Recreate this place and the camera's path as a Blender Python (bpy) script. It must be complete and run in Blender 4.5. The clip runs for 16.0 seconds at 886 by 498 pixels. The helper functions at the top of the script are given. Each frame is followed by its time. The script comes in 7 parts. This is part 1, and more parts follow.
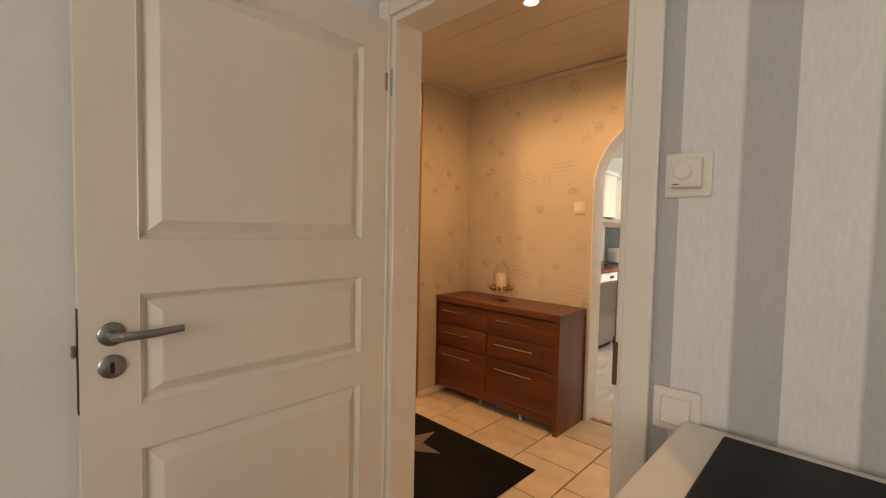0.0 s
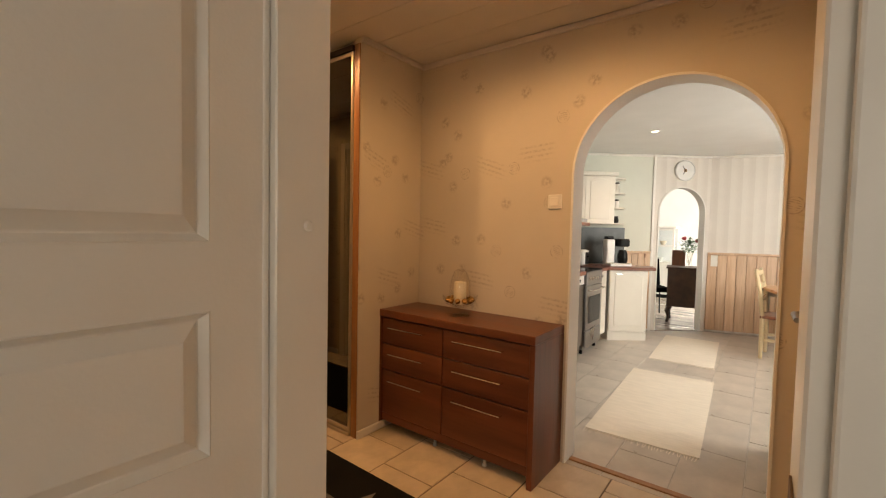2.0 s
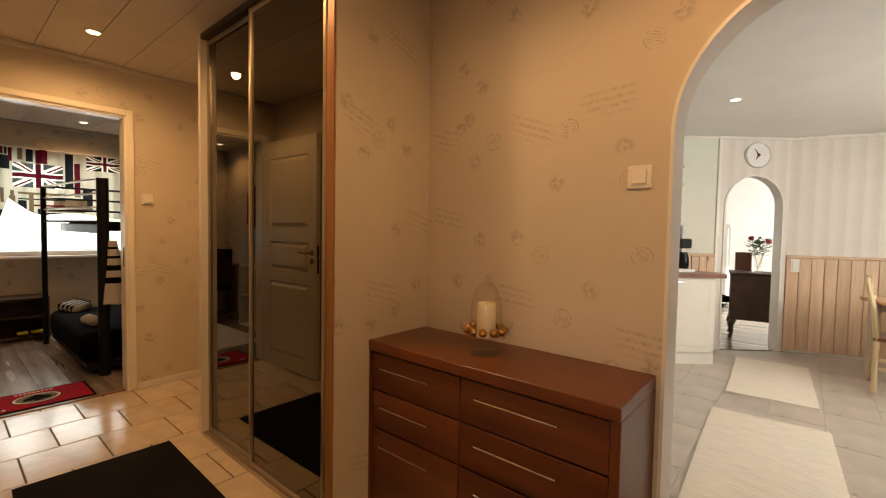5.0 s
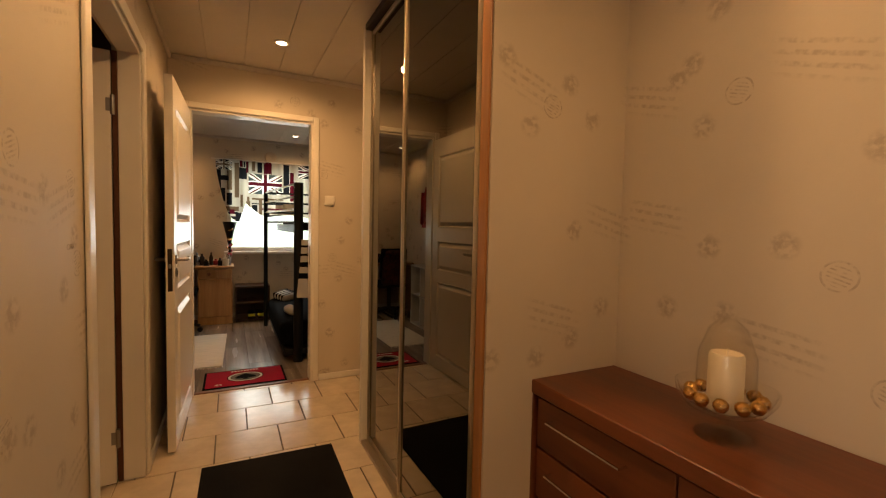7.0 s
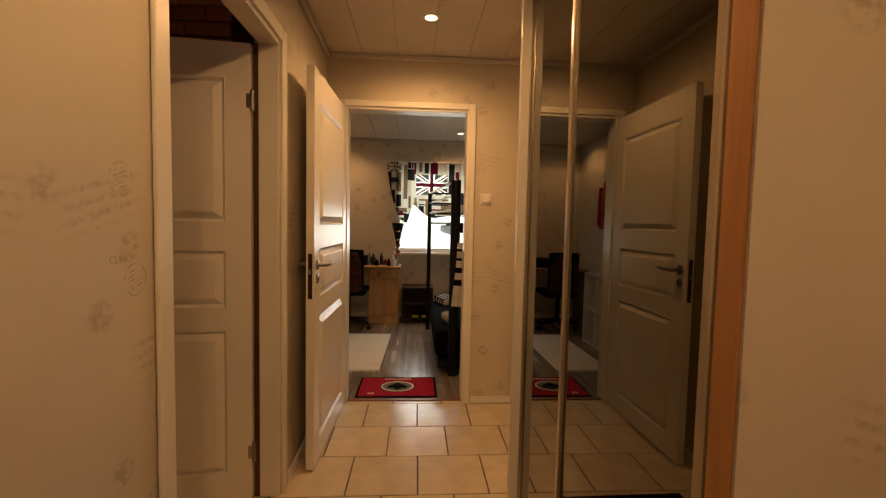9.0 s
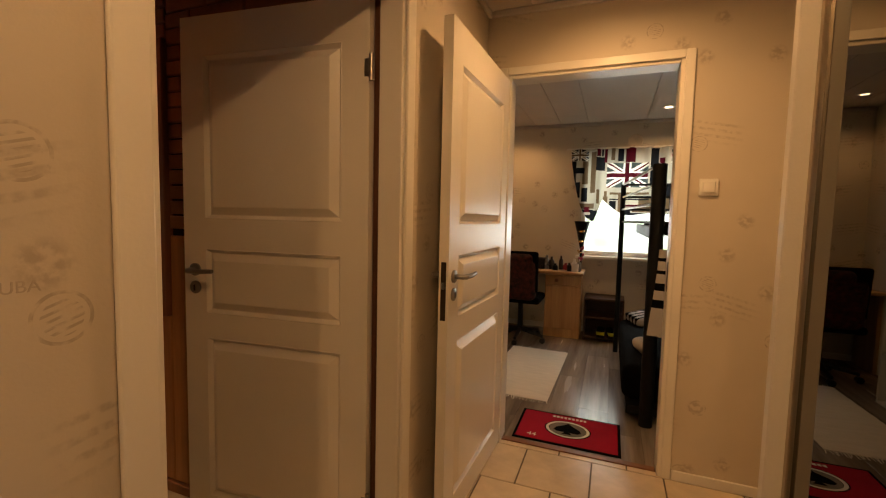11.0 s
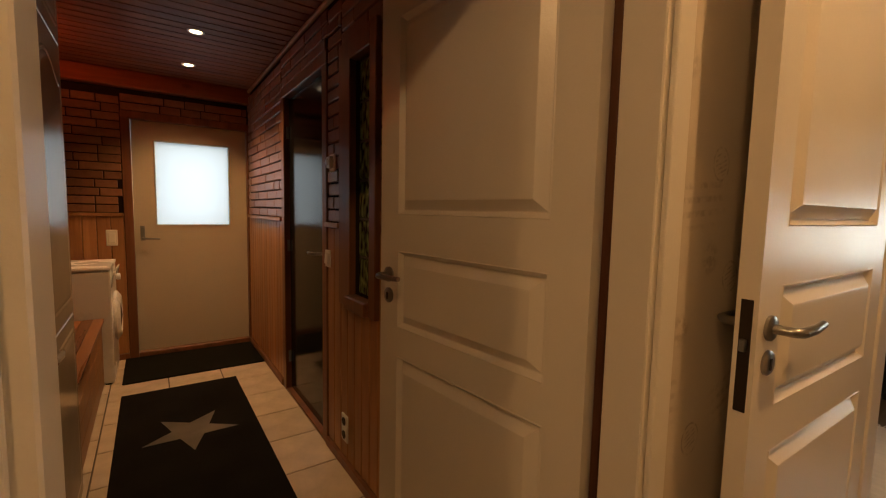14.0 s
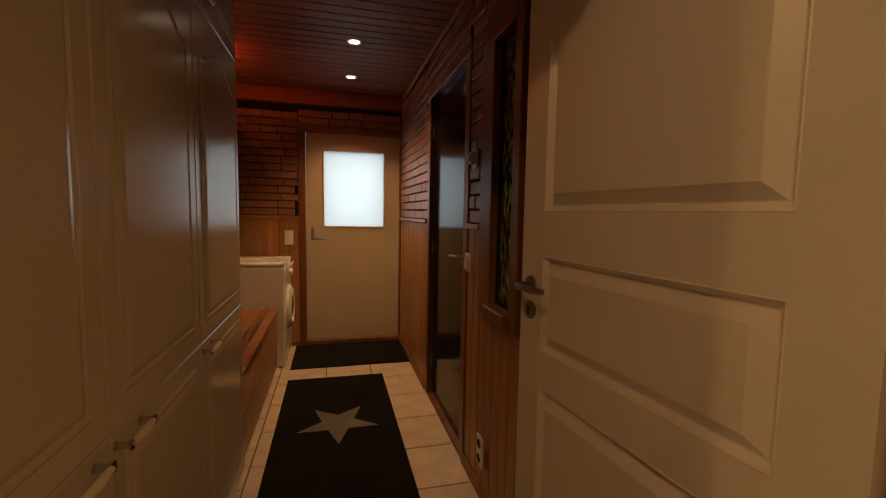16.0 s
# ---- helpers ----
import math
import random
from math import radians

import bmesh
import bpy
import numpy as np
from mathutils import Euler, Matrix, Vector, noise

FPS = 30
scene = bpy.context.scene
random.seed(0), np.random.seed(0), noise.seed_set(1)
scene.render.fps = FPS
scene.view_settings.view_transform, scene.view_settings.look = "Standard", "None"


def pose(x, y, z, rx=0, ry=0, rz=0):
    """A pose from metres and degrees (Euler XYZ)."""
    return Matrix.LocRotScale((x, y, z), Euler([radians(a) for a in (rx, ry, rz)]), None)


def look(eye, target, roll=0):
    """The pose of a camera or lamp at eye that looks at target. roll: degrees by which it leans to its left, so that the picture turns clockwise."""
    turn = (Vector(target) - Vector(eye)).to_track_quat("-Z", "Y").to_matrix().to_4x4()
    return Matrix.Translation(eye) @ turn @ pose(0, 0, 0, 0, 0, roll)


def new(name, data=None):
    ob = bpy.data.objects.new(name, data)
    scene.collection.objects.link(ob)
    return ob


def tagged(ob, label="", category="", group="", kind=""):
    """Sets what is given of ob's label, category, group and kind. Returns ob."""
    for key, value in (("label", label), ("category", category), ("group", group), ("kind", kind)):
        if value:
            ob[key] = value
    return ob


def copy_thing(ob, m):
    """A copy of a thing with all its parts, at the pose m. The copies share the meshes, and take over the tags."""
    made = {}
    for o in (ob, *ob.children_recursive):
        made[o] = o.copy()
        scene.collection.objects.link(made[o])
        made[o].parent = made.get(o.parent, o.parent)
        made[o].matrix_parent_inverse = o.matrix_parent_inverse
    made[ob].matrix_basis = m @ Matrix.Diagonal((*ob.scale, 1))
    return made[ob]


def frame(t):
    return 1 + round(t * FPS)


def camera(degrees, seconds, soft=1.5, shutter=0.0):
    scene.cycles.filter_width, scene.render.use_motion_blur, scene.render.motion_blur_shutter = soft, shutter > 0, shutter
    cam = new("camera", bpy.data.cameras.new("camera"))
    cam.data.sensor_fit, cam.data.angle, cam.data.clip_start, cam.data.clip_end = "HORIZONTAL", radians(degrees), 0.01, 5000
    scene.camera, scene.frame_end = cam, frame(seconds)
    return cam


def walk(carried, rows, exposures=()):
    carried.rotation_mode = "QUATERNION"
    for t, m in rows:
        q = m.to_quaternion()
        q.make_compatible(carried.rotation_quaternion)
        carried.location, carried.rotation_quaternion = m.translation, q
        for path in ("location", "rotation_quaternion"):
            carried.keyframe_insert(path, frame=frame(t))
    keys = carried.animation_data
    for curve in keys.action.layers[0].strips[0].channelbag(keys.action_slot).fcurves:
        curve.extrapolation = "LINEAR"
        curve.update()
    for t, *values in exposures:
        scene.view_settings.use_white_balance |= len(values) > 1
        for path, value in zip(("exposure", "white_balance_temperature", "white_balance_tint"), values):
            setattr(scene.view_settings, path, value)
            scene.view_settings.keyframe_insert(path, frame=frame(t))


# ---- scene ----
cam = camera(91.9, 16.0, 1.2)
METRES, EYE, TILT, LEAN, TURN = 3.83, 1.22, 0.0, 0.0, 43.4
PATH = [
    (0, (1.915, 2.183, 1.315), (0.538, 3.63, 1.219), 1.2),
    (0.5, (1.852, 2.341, 1.297), (0.464, 3.778, 1.208), 1.1),
    (1, (1.713, 2.445, 1.3), (0.371, 3.925, 1.21), 1.2),
    (1.5, (1.612, 2.565, 1.299), (0.321, 4.09, 1.208), 1.2),
    (2, (1.518, 2.678, 1.303), (0.306, 4.266, 1.214), 1.2),
    (2.5, (1.439, 2.786, 1.297), (0.305, 4.431, 1.214), 1.1),
    (3, (1.363, 2.9, 1.289), (0.286, 4.583, 1.207), 1.1),
    (3.2, (1.332, 2.948, 1.288), (0.255, 4.632, 1.208), 1.0),
    (5.3, (0.938, 3.441, 1.272), (-0.412, 4.914, 1.186), 1.2),
    (5.5, (0.904, 3.474, 1.275), (-0.493, 4.902, 1.188), 1.3),
    (6, (0.818, 3.566, 1.275), (-0.722, 4.839, 1.182), 1.1),
    (6.5, (0.746, 3.652, 1.273), (-0.926, 4.745, 1.179), 1.1),
    (7, (0.638, 3.733, 1.275), (-1.15, 4.623, 1.176), 1.2),
    (7.5, (0.518, 3.81, 1.272), (-1.352, 4.512, 1.169), 1.3),
    (8, (0.376, 3.872, 1.287), (-1.555, 4.382, 1.174), 1.2),
    (8.5, (0.251, 3.922, 1.285), (-1.719, 4.249, 1.172), 1.1),
    (9, (0.104, 3.972, 1.292), (-1.889, 4.098, 1.176), 1.2),
    (9.5, (-0.028, 4.003, 1.294), (-2.024, 3.929, 1.179), 1.1),
    (9.7, (-0.09, 4.011, 1.296), (-2.08, 3.853, 1.179), 1.1),
    (11.8, (-0.732, 4.045, 1.317), (-2.459, 3.051, 1.149), 1.6),
    (12, (-0.761, 4.028, 1.326), (-2.458, 2.984, 1.154), 1.7),
    (12.5, (-0.866, 3.988, 1.319), (-2.459, 2.791, 1.147), 1.6),
    (13, (-0.974, 3.922, 1.309), (-2.431, 2.565, 1.133), 1.4),
    (13.5, (-1.048, 3.855, 1.3), (-2.352, 2.349, 1.124), 1.4),
    (14, (-1.102, 3.792, 1.292), (-2.228, 2.148, 1.115), 1.2),
    (14.5, (-1.144, 3.742, 1.286), (-2.093, 1.99, 1.112), 1.1),
    (15, (-1.19, 3.69, 1.282), (-1.956, 1.851, 1.108), 0.9),
    (15.5, (-1.218, 3.643, 1.276), (-1.843, 1.751, 1.106), 1.0),
    (16, (-1.233, 3.581, 1.269), (-1.731, 1.651, 1.101), 1.0),
]
walk(cam, [(t, look(eye, target, roll)) for t, eye, target, roll in PATH], [(0, 0.1, 6900, 8), (1.5, -0.1, 6900, 8), (3, -0.32, 6900, 8), (6, -0.38, 6900, 8), (9.5, -0.48, 6900, 8), (12.5, -0.5, 6900, 8), (14.5, -0.66, 6900, 8), (16, -0.72, 6900, 8)])

# ---- world, sun, exposure ----
world = bpy.data.worlds.new("world")
scene.world = world
world.use_nodes = True
sky = world.node_tree.nodes.new("ShaderNodeTexSky")
sky.sky_type, sky.sun_disc = 'NISHITA', False
sky.sun_elevation, sky.sun_rotation = radians(38), radians(200)
world.node_tree.nodes["Background"].inputs[1].default_value = 0.10
world.node_tree.links.new(sky.outputs[0], world.node_tree.nodes["Background"].inputs[0])
sun = new("sun", bpy.data.lights.new("sun", 'SUN'))
sun.data.energy, sun.data.angle, sun.data.color = 2.5, radians(0.6), (1.0, 0.93, 0.82)
sun.matrix_world = look((0, 0, 30), (Vector((0, 0, 30)) - Vector((math.sin(radians(200)) * math.cos(radians(38)), math.cos(radians(200)) * math.cos(radians(38)), math.sin(radians(38))))))

WARM = (1.0, 0.545, 0.225)


def area_lamp(name, eye, target, sx, sy, watts, colour):
    """A daylight lamp: in a window opening, or added unseen before a closed wall."""
    lamp = new(name, bpy.data.lights.new(name, 'AREA'))
    lamp.data.shape, lamp.data.size, lamp.data.size_y = 'RECTANGLE', sx, sy
    lamp.data.energy, lamp.data.color = watts, colour
    lamp.matrix_world = look(eye, target)
    return lamp


def spot_lamp(name, x, y, z, watts, colour=WARM, degrees=150, blend=0.6):
    lamp = new(name, bpy.data.lights.new(name, 'SPOT'))
    lamp.data.energy, lamp.data.color = watts, colour
    lamp.data.spot_size, lamp.data.spot_blend, lamp.data.shadow_soft_size = radians(degrees), blend, 0.03
    lamp.matrix_world = look((x, y, z), (x, y + 0.001, 0))
    return lamp


HALL_LAMPS = [(-2.355, 4.035), (-0.81, 4.035), (0.717, 4.035)]
for (lx, ly), lw, soft_edge in zip(HALL_LAMPS, (56, 42, 50), (0.85, 0.5, 0.5)):
    spot_lamp("downlight_beam", lx, ly, 2.425, lw, WARM, 174, soft_edge)
spot_lamp("downlight_beam", 0.53, 7.52, 2.345, 20)
for lx, ly in ((-5.27, 4.50), (-5.27, 2.95)):
    spot_lamp("downlight_beam", lx, ly, 2.405, 26)
for lx, ly in ((-1.37, 0.70), (-1.38, -0.04)):
    spot_lamp("downlight_beam", lx, ly, 2.33, 66, WARM, 112, 0.7)
DAY = (1.0, 0.97, 0.92)
area_lamp("kitchen_window_light", (3.35, 7.2, 1.55), (0.5, 7.2, 1.2), 2.0, 1.3, 90, DAY)
# living and lounge: unseen daylight fills, added inside walls that have no window
area_lamp("living_daylight_fill", (4.80, 11.2, 1.5), (0.0, 11.9, 1.1), 2.0, 1.5, 620, DAY)
area_lamp("lounge_daylight_fill", (4.55, 4.0, 1.6), (2.0, 4.0, 1.0), 1.6, 1.4, 3, DAY)
# study: an unseen lamp before the closed south wall stands for its daylight
area_lamp("study_window_light", (2.6, -0.35, 1.5), (1.6, 3.0, 1.2), 1.6, 1.3, 33, (1.0, 0.90, 0.80))
area_lamp("entrance_window_light", (-1.435, -0.80, 1.47), (-1.435, 0.0, 1.47), 0.54, 0.68, 1.7, (0.80, 0.90, 1.0))
area_lamp("bedroom_window_light", (-6.02, 4.32, 1.45), (-4.0, 4.27, 1.0), 1.3, 1.05, 34, (0.95, 0.98, 1.0))

# ---- mesh helpers ----


def add_box(bm, x0, x1, y0, y1, z0, z1):
    v = [bm.verts.new((x, y, z)) for x in (x0, x1) for y in (y0, y1) for z in (z0, z1)]
    for f in ((0, 1, 3, 2), (4, 6, 7, 5), (0, 4, 5, 1), (2, 3, 7, 6), (0, 2, 6, 4), (1, 5, 7, 3)):
        bm.faces.new([v[i] for i in f])
    return v


def box(x0, x1, y0, y1, z0, z1, bevel=0.0, seg=1):
    bm = bmesh.new()
    add_box(bm, min(x0, x1), max(x0, x1), min(y0, y1), max(y0, y1), min(z0, z1), max(z0, z1))
    if bevel:
        bmesh.ops.bevel(bm, geom=bm.edges[:], offset=bevel, segments=seg, affect='EDGES', profile=0.5)
    return bm


def boxes(*dims):
    bm = bmesh.new()
    for d in dims:
        add_box(bm, *d)
    return bm


def tube(points, r, seg=10, bm=None, caps=True):
    """A round bar along a line of points; r is one radius or one for each point."""
    bm = bm or bmesh.new()
    pts = [Vector(p) for p in points]
    rr = r if isinstance(r, (list, tuple)) else [r] * len(pts)
    rings = []
    for i, p in enumerate(pts):
        d = (pts[min(i + 1, len(pts) - 1)] - pts[max(i - 1, 0)]).normalized()
        a = d.orthogonal().normalized() if i == 0 else (rings_a - d * rings_a.dot(d)).normalized()
        rings_a = a
        b = d.cross(a)
        rings.append([bm.verts.new(p + (a * math.cos(2 * math.pi * k / seg) + b * math.sin(2 * math.pi * k / seg)) * rr[i]) for k in range(seg)])
    for q, s in zip(rings, rings[1:]):
        for k in range(seg):
            bm.faces.new((q[k], q[(k + 1) % seg], s[(k + 1) % seg], s[k]))
    if caps:
        bm.faces.new(rings[0][::-1])
        bm.faces.new(rings[-1])
    return bm


def lathe(profile, seg=24, centre=(0, 0, 0)):
    """A turned shape: profile is (radius, height) from bottom to top."""
    bm = bmesh.new()
    cx, cy, cz = centre
    rings = [[bm.verts.new((cx + r * math.cos(2 * math.pi * k / seg), cy + r * math.sin(2 * math.pi * k / seg), cz + z)) for k in range(seg)] for r, z in profile]
    for q, s in zip(rings, rings[1:]):
        for k in range(seg):
            bm.faces.new((q[k], q[(k + 1) % seg], s[(k + 1) % seg], s[k]))
    if profile[0][0] > 1e-5:
        bm.faces.new(rings[0][::-1])
    if profile[-1][0] > 1e-5:
        bm.faces.new(rings[-1])
    bmesh.ops.remove_doubles(bm, verts=bm.verts[:], dist=1e-6)
    return bm


def prism(outline, depth, axis='y', at=0.0):
    """An outline of (u, v) pushed out along an axis: 'y' uses (x, z), 'x' uses (y, z), 'z' uses (x, y)."""
    bm = bmesh.new()

    def place(u, v, d):
        return {'y': (u, d, v), 'x': (d, u, v), 'z': (u, v, d)}[axis]
    a = [bm.verts.new(place(u, v, at)) for u, v in outline]
    b = [bm.verts.new(place(u, v, at + depth)) for u, v in outline]
    bm.faces.new(a)
    bm.faces.new(b[::-1])
    n = len(a)
    for i in range(n):
        bm.faces.new((a[i], b[i], b[(i + 1) % n], a[(i + 1) % n]))
    bmesh.ops.recalc_face_normals(bm, faces=bm.faces[:])
    return bm


def turned(bm, m):
    bmesh.ops.transform(bm, matrix=m, verts=bm.verts[:])
    return bm


def merged(*bms):
    out = bmesh.new()
    for b in bms:
        tmp = bpy.data.meshes.new("tmp")
        b.to_mesh(tmp)
        out.from_mesh(tmp)
        bpy.data.meshes.remove(tmp)
        b.free()
    return out


def mesh_object(name, bm, material, smooth=False):
    me = bpy.data.meshes.new(name)
    bmesh.ops.recalc_face_normals(bm, faces=bm.faces[:])
    bm.to_mesh(me)
    bm.free()
    me.materials.append(material)
    if smooth:
        for p in me.polygons:
            p.use_smooth = True
        me.set_sharp_from_angle(angle=radians(40))
    return new(name, me)


def part(name, bm, material, parent, label="", smooth=False):
    ob = mesh_object(name, bm, material, smooth)
    ob.parent = parent
    if label:
        ob["label"] = label
    return ob


def thing(name, x, y, z, label, category, group="", rz=0.0, kind=""):
    ob = new(name)
    ob.empty_display_size = 0.1
    ob.matrix_basis = pose(x, y, z, 0, 0, rz)
    return tagged(ob, label, category, group, kind)


def solid(name, bm, material, label, category, group="", smooth=False):
    return tagged(mesh_object(name, bm, material, smooth), label, category, group)


def setting(name, bm, material, label="", smooth=False):
    return tagged(mesh_object(name, bm, material, smooth), label, kind="structure")


# ---- materials ----


def nodes_of(name):
    m = bpy.data.materials.new(name)
    m.use_nodes = True
    return m, m.node_tree.nodes, m.node_tree.links, m.node_tree.nodes["Principled BSDF"]


def link_noise(n, l, coord, scale, detail=4.0, stretch=(1, 1, 1)):
    mp = n.new("ShaderNodeMapping")
    mp.inputs["Scale"].default_value = stretch
    l.new(coord, mp.inputs[0])
    t = n.new("ShaderNodeTexNoise")
    t.inputs["Scale"].default_value, t.inputs["Detail"].default_value = scale, detail
    l.new(mp.outputs[0], t.inputs["Vector"])
    return t.outputs["Fac"]


def ramp(n, l, fac, stops):
    r = n.new("ShaderNodeValToRGB")
    while len(r.color_ramp.elements) < len(stops):
        r.color_ramp.elements.new(0.5)
    for e, (p, c) in zip(r.color_ramp.elements, stops):
        e.position, e.color = p, (*c, 1)
    l.new(fac, r.inputs[0])
    return r.outputs[0]


def mixed(n, l, kind, fac, a, b):
    m = n.new("ShaderNodeMix")
    m.data_type, m.blend_type = 'RGBA', kind
    for sock, v in ((m.inputs[0], fac), (m.inputs[6], a), (m.inputs[7], b)):
        if isinstance(v, (int, float)):
            sock.default_value = v
        elif isinstance(v, tuple):
            sock.default_value = (*v, 1)
        else:
            l.new(v, sock)
    return m.outputs[2]


def calc(n, l, op, a, b=0.0, c=0.0):
    m = n.new("ShaderNodeMath")
    m.operation = op
    for sock, v in zip(m.inputs, (a, b, c)):
        if isinstance(v, (int, float)):
            sock.default_value = v
        else:
            l.new(v, sock)
    return m.outputs[0]


def jitter(n, l, colour, amount):
    """Each piece a little lighter or darker than the next."""
    info = n.new("ShaderNodeObjectInfo")
    v = calc(n, l, 'MULTIPLY_ADD', info.outputs["Random"], 2 * amount, 1 - amount)
    h = n.new("ShaderNodeHueSaturation")
    l.new(v, h.inputs["Value"])
    l.new(colour, h.inputs["Color"])
    return h.outputs[0]


def plain(name, colour, rough=0.5, metal=0.0, var=0.08, scale=3.0, bump=0.15, fine=90.0, coat=0.0, pieces=0.0, stretch=(1, 1, 1), spec=0.5):
    """Paint, plastic, cloth, stone or metal: a colour that varies at two scales, with a fine relief."""
    m, n, l, p = nodes_of(name)
    co = n.new("ShaderNodeTexCoord").outputs["Object"]
    big = link_noise(n, l, co, scale, 5, stretch)
    small = link_noise(n, l, co, fine, 3, stretch)
    lo, hi = tuple(c * (1 - var) for c in colour), tuple(min(1, c * (1 + var)) for c in colour)
    c = ramp(n, l, big, [(0.3, lo), (0.7, hi)])
    c = mixed(n, l, 'MULTIPLY', var, c, ramp(n, l, small, [(0.35, (0.75, 0.75, 0.75)), (0.65, (1, 1, 1))]))
    if pieces:
        c = jitter(n, l, c, pieces)
    l.new(c, p.inputs["Base Color"])
    r = calc(n, l, 'MULTIPLY_ADD', big, 0.16, rough - 0.08)
    l.new(r, p.inputs["Roughness"])
    p.inputs["Metallic"].default_value = metal
    p.inputs["Specular IOR Level"].default_value = spec
    p.inputs["Coat Weight"].default_value = coat
    if bump:
        b = n.new("ShaderNodeBump")
        b.inputs["Strength"].default_value, b.inputs["Distance"].default_value = bump, 0.004
        l.new(small, b.inputs["Height"])
        l.new(b.outputs[0], p.inputs["Normal"])
    return m


def wood(name, dark, light, along=(1, 0, 0), rough=0.45, grain=14.0, coat=0.0, pieces=0.0, knots=0.0):
    """Sawn wood with its grain along one axis."""
    m, n, l, p = nodes_of(name)
    co = n.new("ShaderNodeTexCoord").outputs["Object"]
    info = n.new("ShaderNodeObjectInfo")
    off = n.new("ShaderNodeVectorMath")
    off.operation = 'ADD'
    comb = n.new("ShaderNodeCombineXYZ")
    for i in range(3):
        l.new(calc(n, l, 'MULTIPLY', info.outputs["Random"], 7.0 + 5 * i), comb.inputs[i])
    l.new(co, off.inputs[0])
    l.new(comb.outputs[0], off.inputs[1])
    st = tuple(0.07 if a else 1.0 for a in along)
    g1 = link_noise(n, l, off.outputs[0], grain, 6, st)
    g2 = link_noise(n, l, off.outputs[0], grain * 6, 3, st)
    big = link_noise(n, l, off.outputs[0], 2.2, 3, tuple(0.4 if a else 1.0 for a in along))
    mid = tuple((a + b) / 2 for a, b in zip(dark, light))
    c = ramp(n, l, g1, [(0.30, dark), (0.5, mid), (0.68, light)])
    c = mixed(n, l, 'MULTIPLY', 0.5, c, ramp(n, l, g2, [(0.3, (0.72, 0.70, 0.68)), (0.6, (1, 1, 1))]))
    c = mixed(n, l, 'MULTIPLY', 0.5, c, ramp(n, l, big, [(0.3, (0.78, 0.76, 0.74)), (0.7, (1, 1, 1))]))
    if knots:
        vo = n.new("ShaderNodeTexVoronoi")
        mp = n.new("ShaderNodeMapping")
        mp.inputs["Scale"].default_value = tuple(0.5 if a else 1.0 for a in along)
        l.new(off.outputs[0], mp.inputs[0])
        l.new(mp.outputs[0], vo.inputs["Vector"])
        vo.inputs["Scale"].default_value = knots
        c = mixed(n, l, 'MULTIPLY', 0.75, c, ramp(n, l, vo.outputs["Distance"], [(0.05, (0.35, 0.22, 0.14)), (0.12, (1, 1, 1))]))
    if pieces:
        c = jitter(n, l, c, pieces)
    l.new(c, p.inputs["Base Color"])
    l.new(calc(n, l, 'MULTIPLY_ADD', g1, 0.2, rough - 0.1), p.inputs["Roughness"])
    p.inputs["Coat Weight"].default_value = coat
    b = n.new("ShaderNodeBump")
    b.inputs["Strength"].default_value, b.inputs["Distance"].default_value = 0.2, 0.002
    l.new(g2, b.inputs["Height"])
    l.new(b.outputs[0], p.inputs["Normal"])
    return m


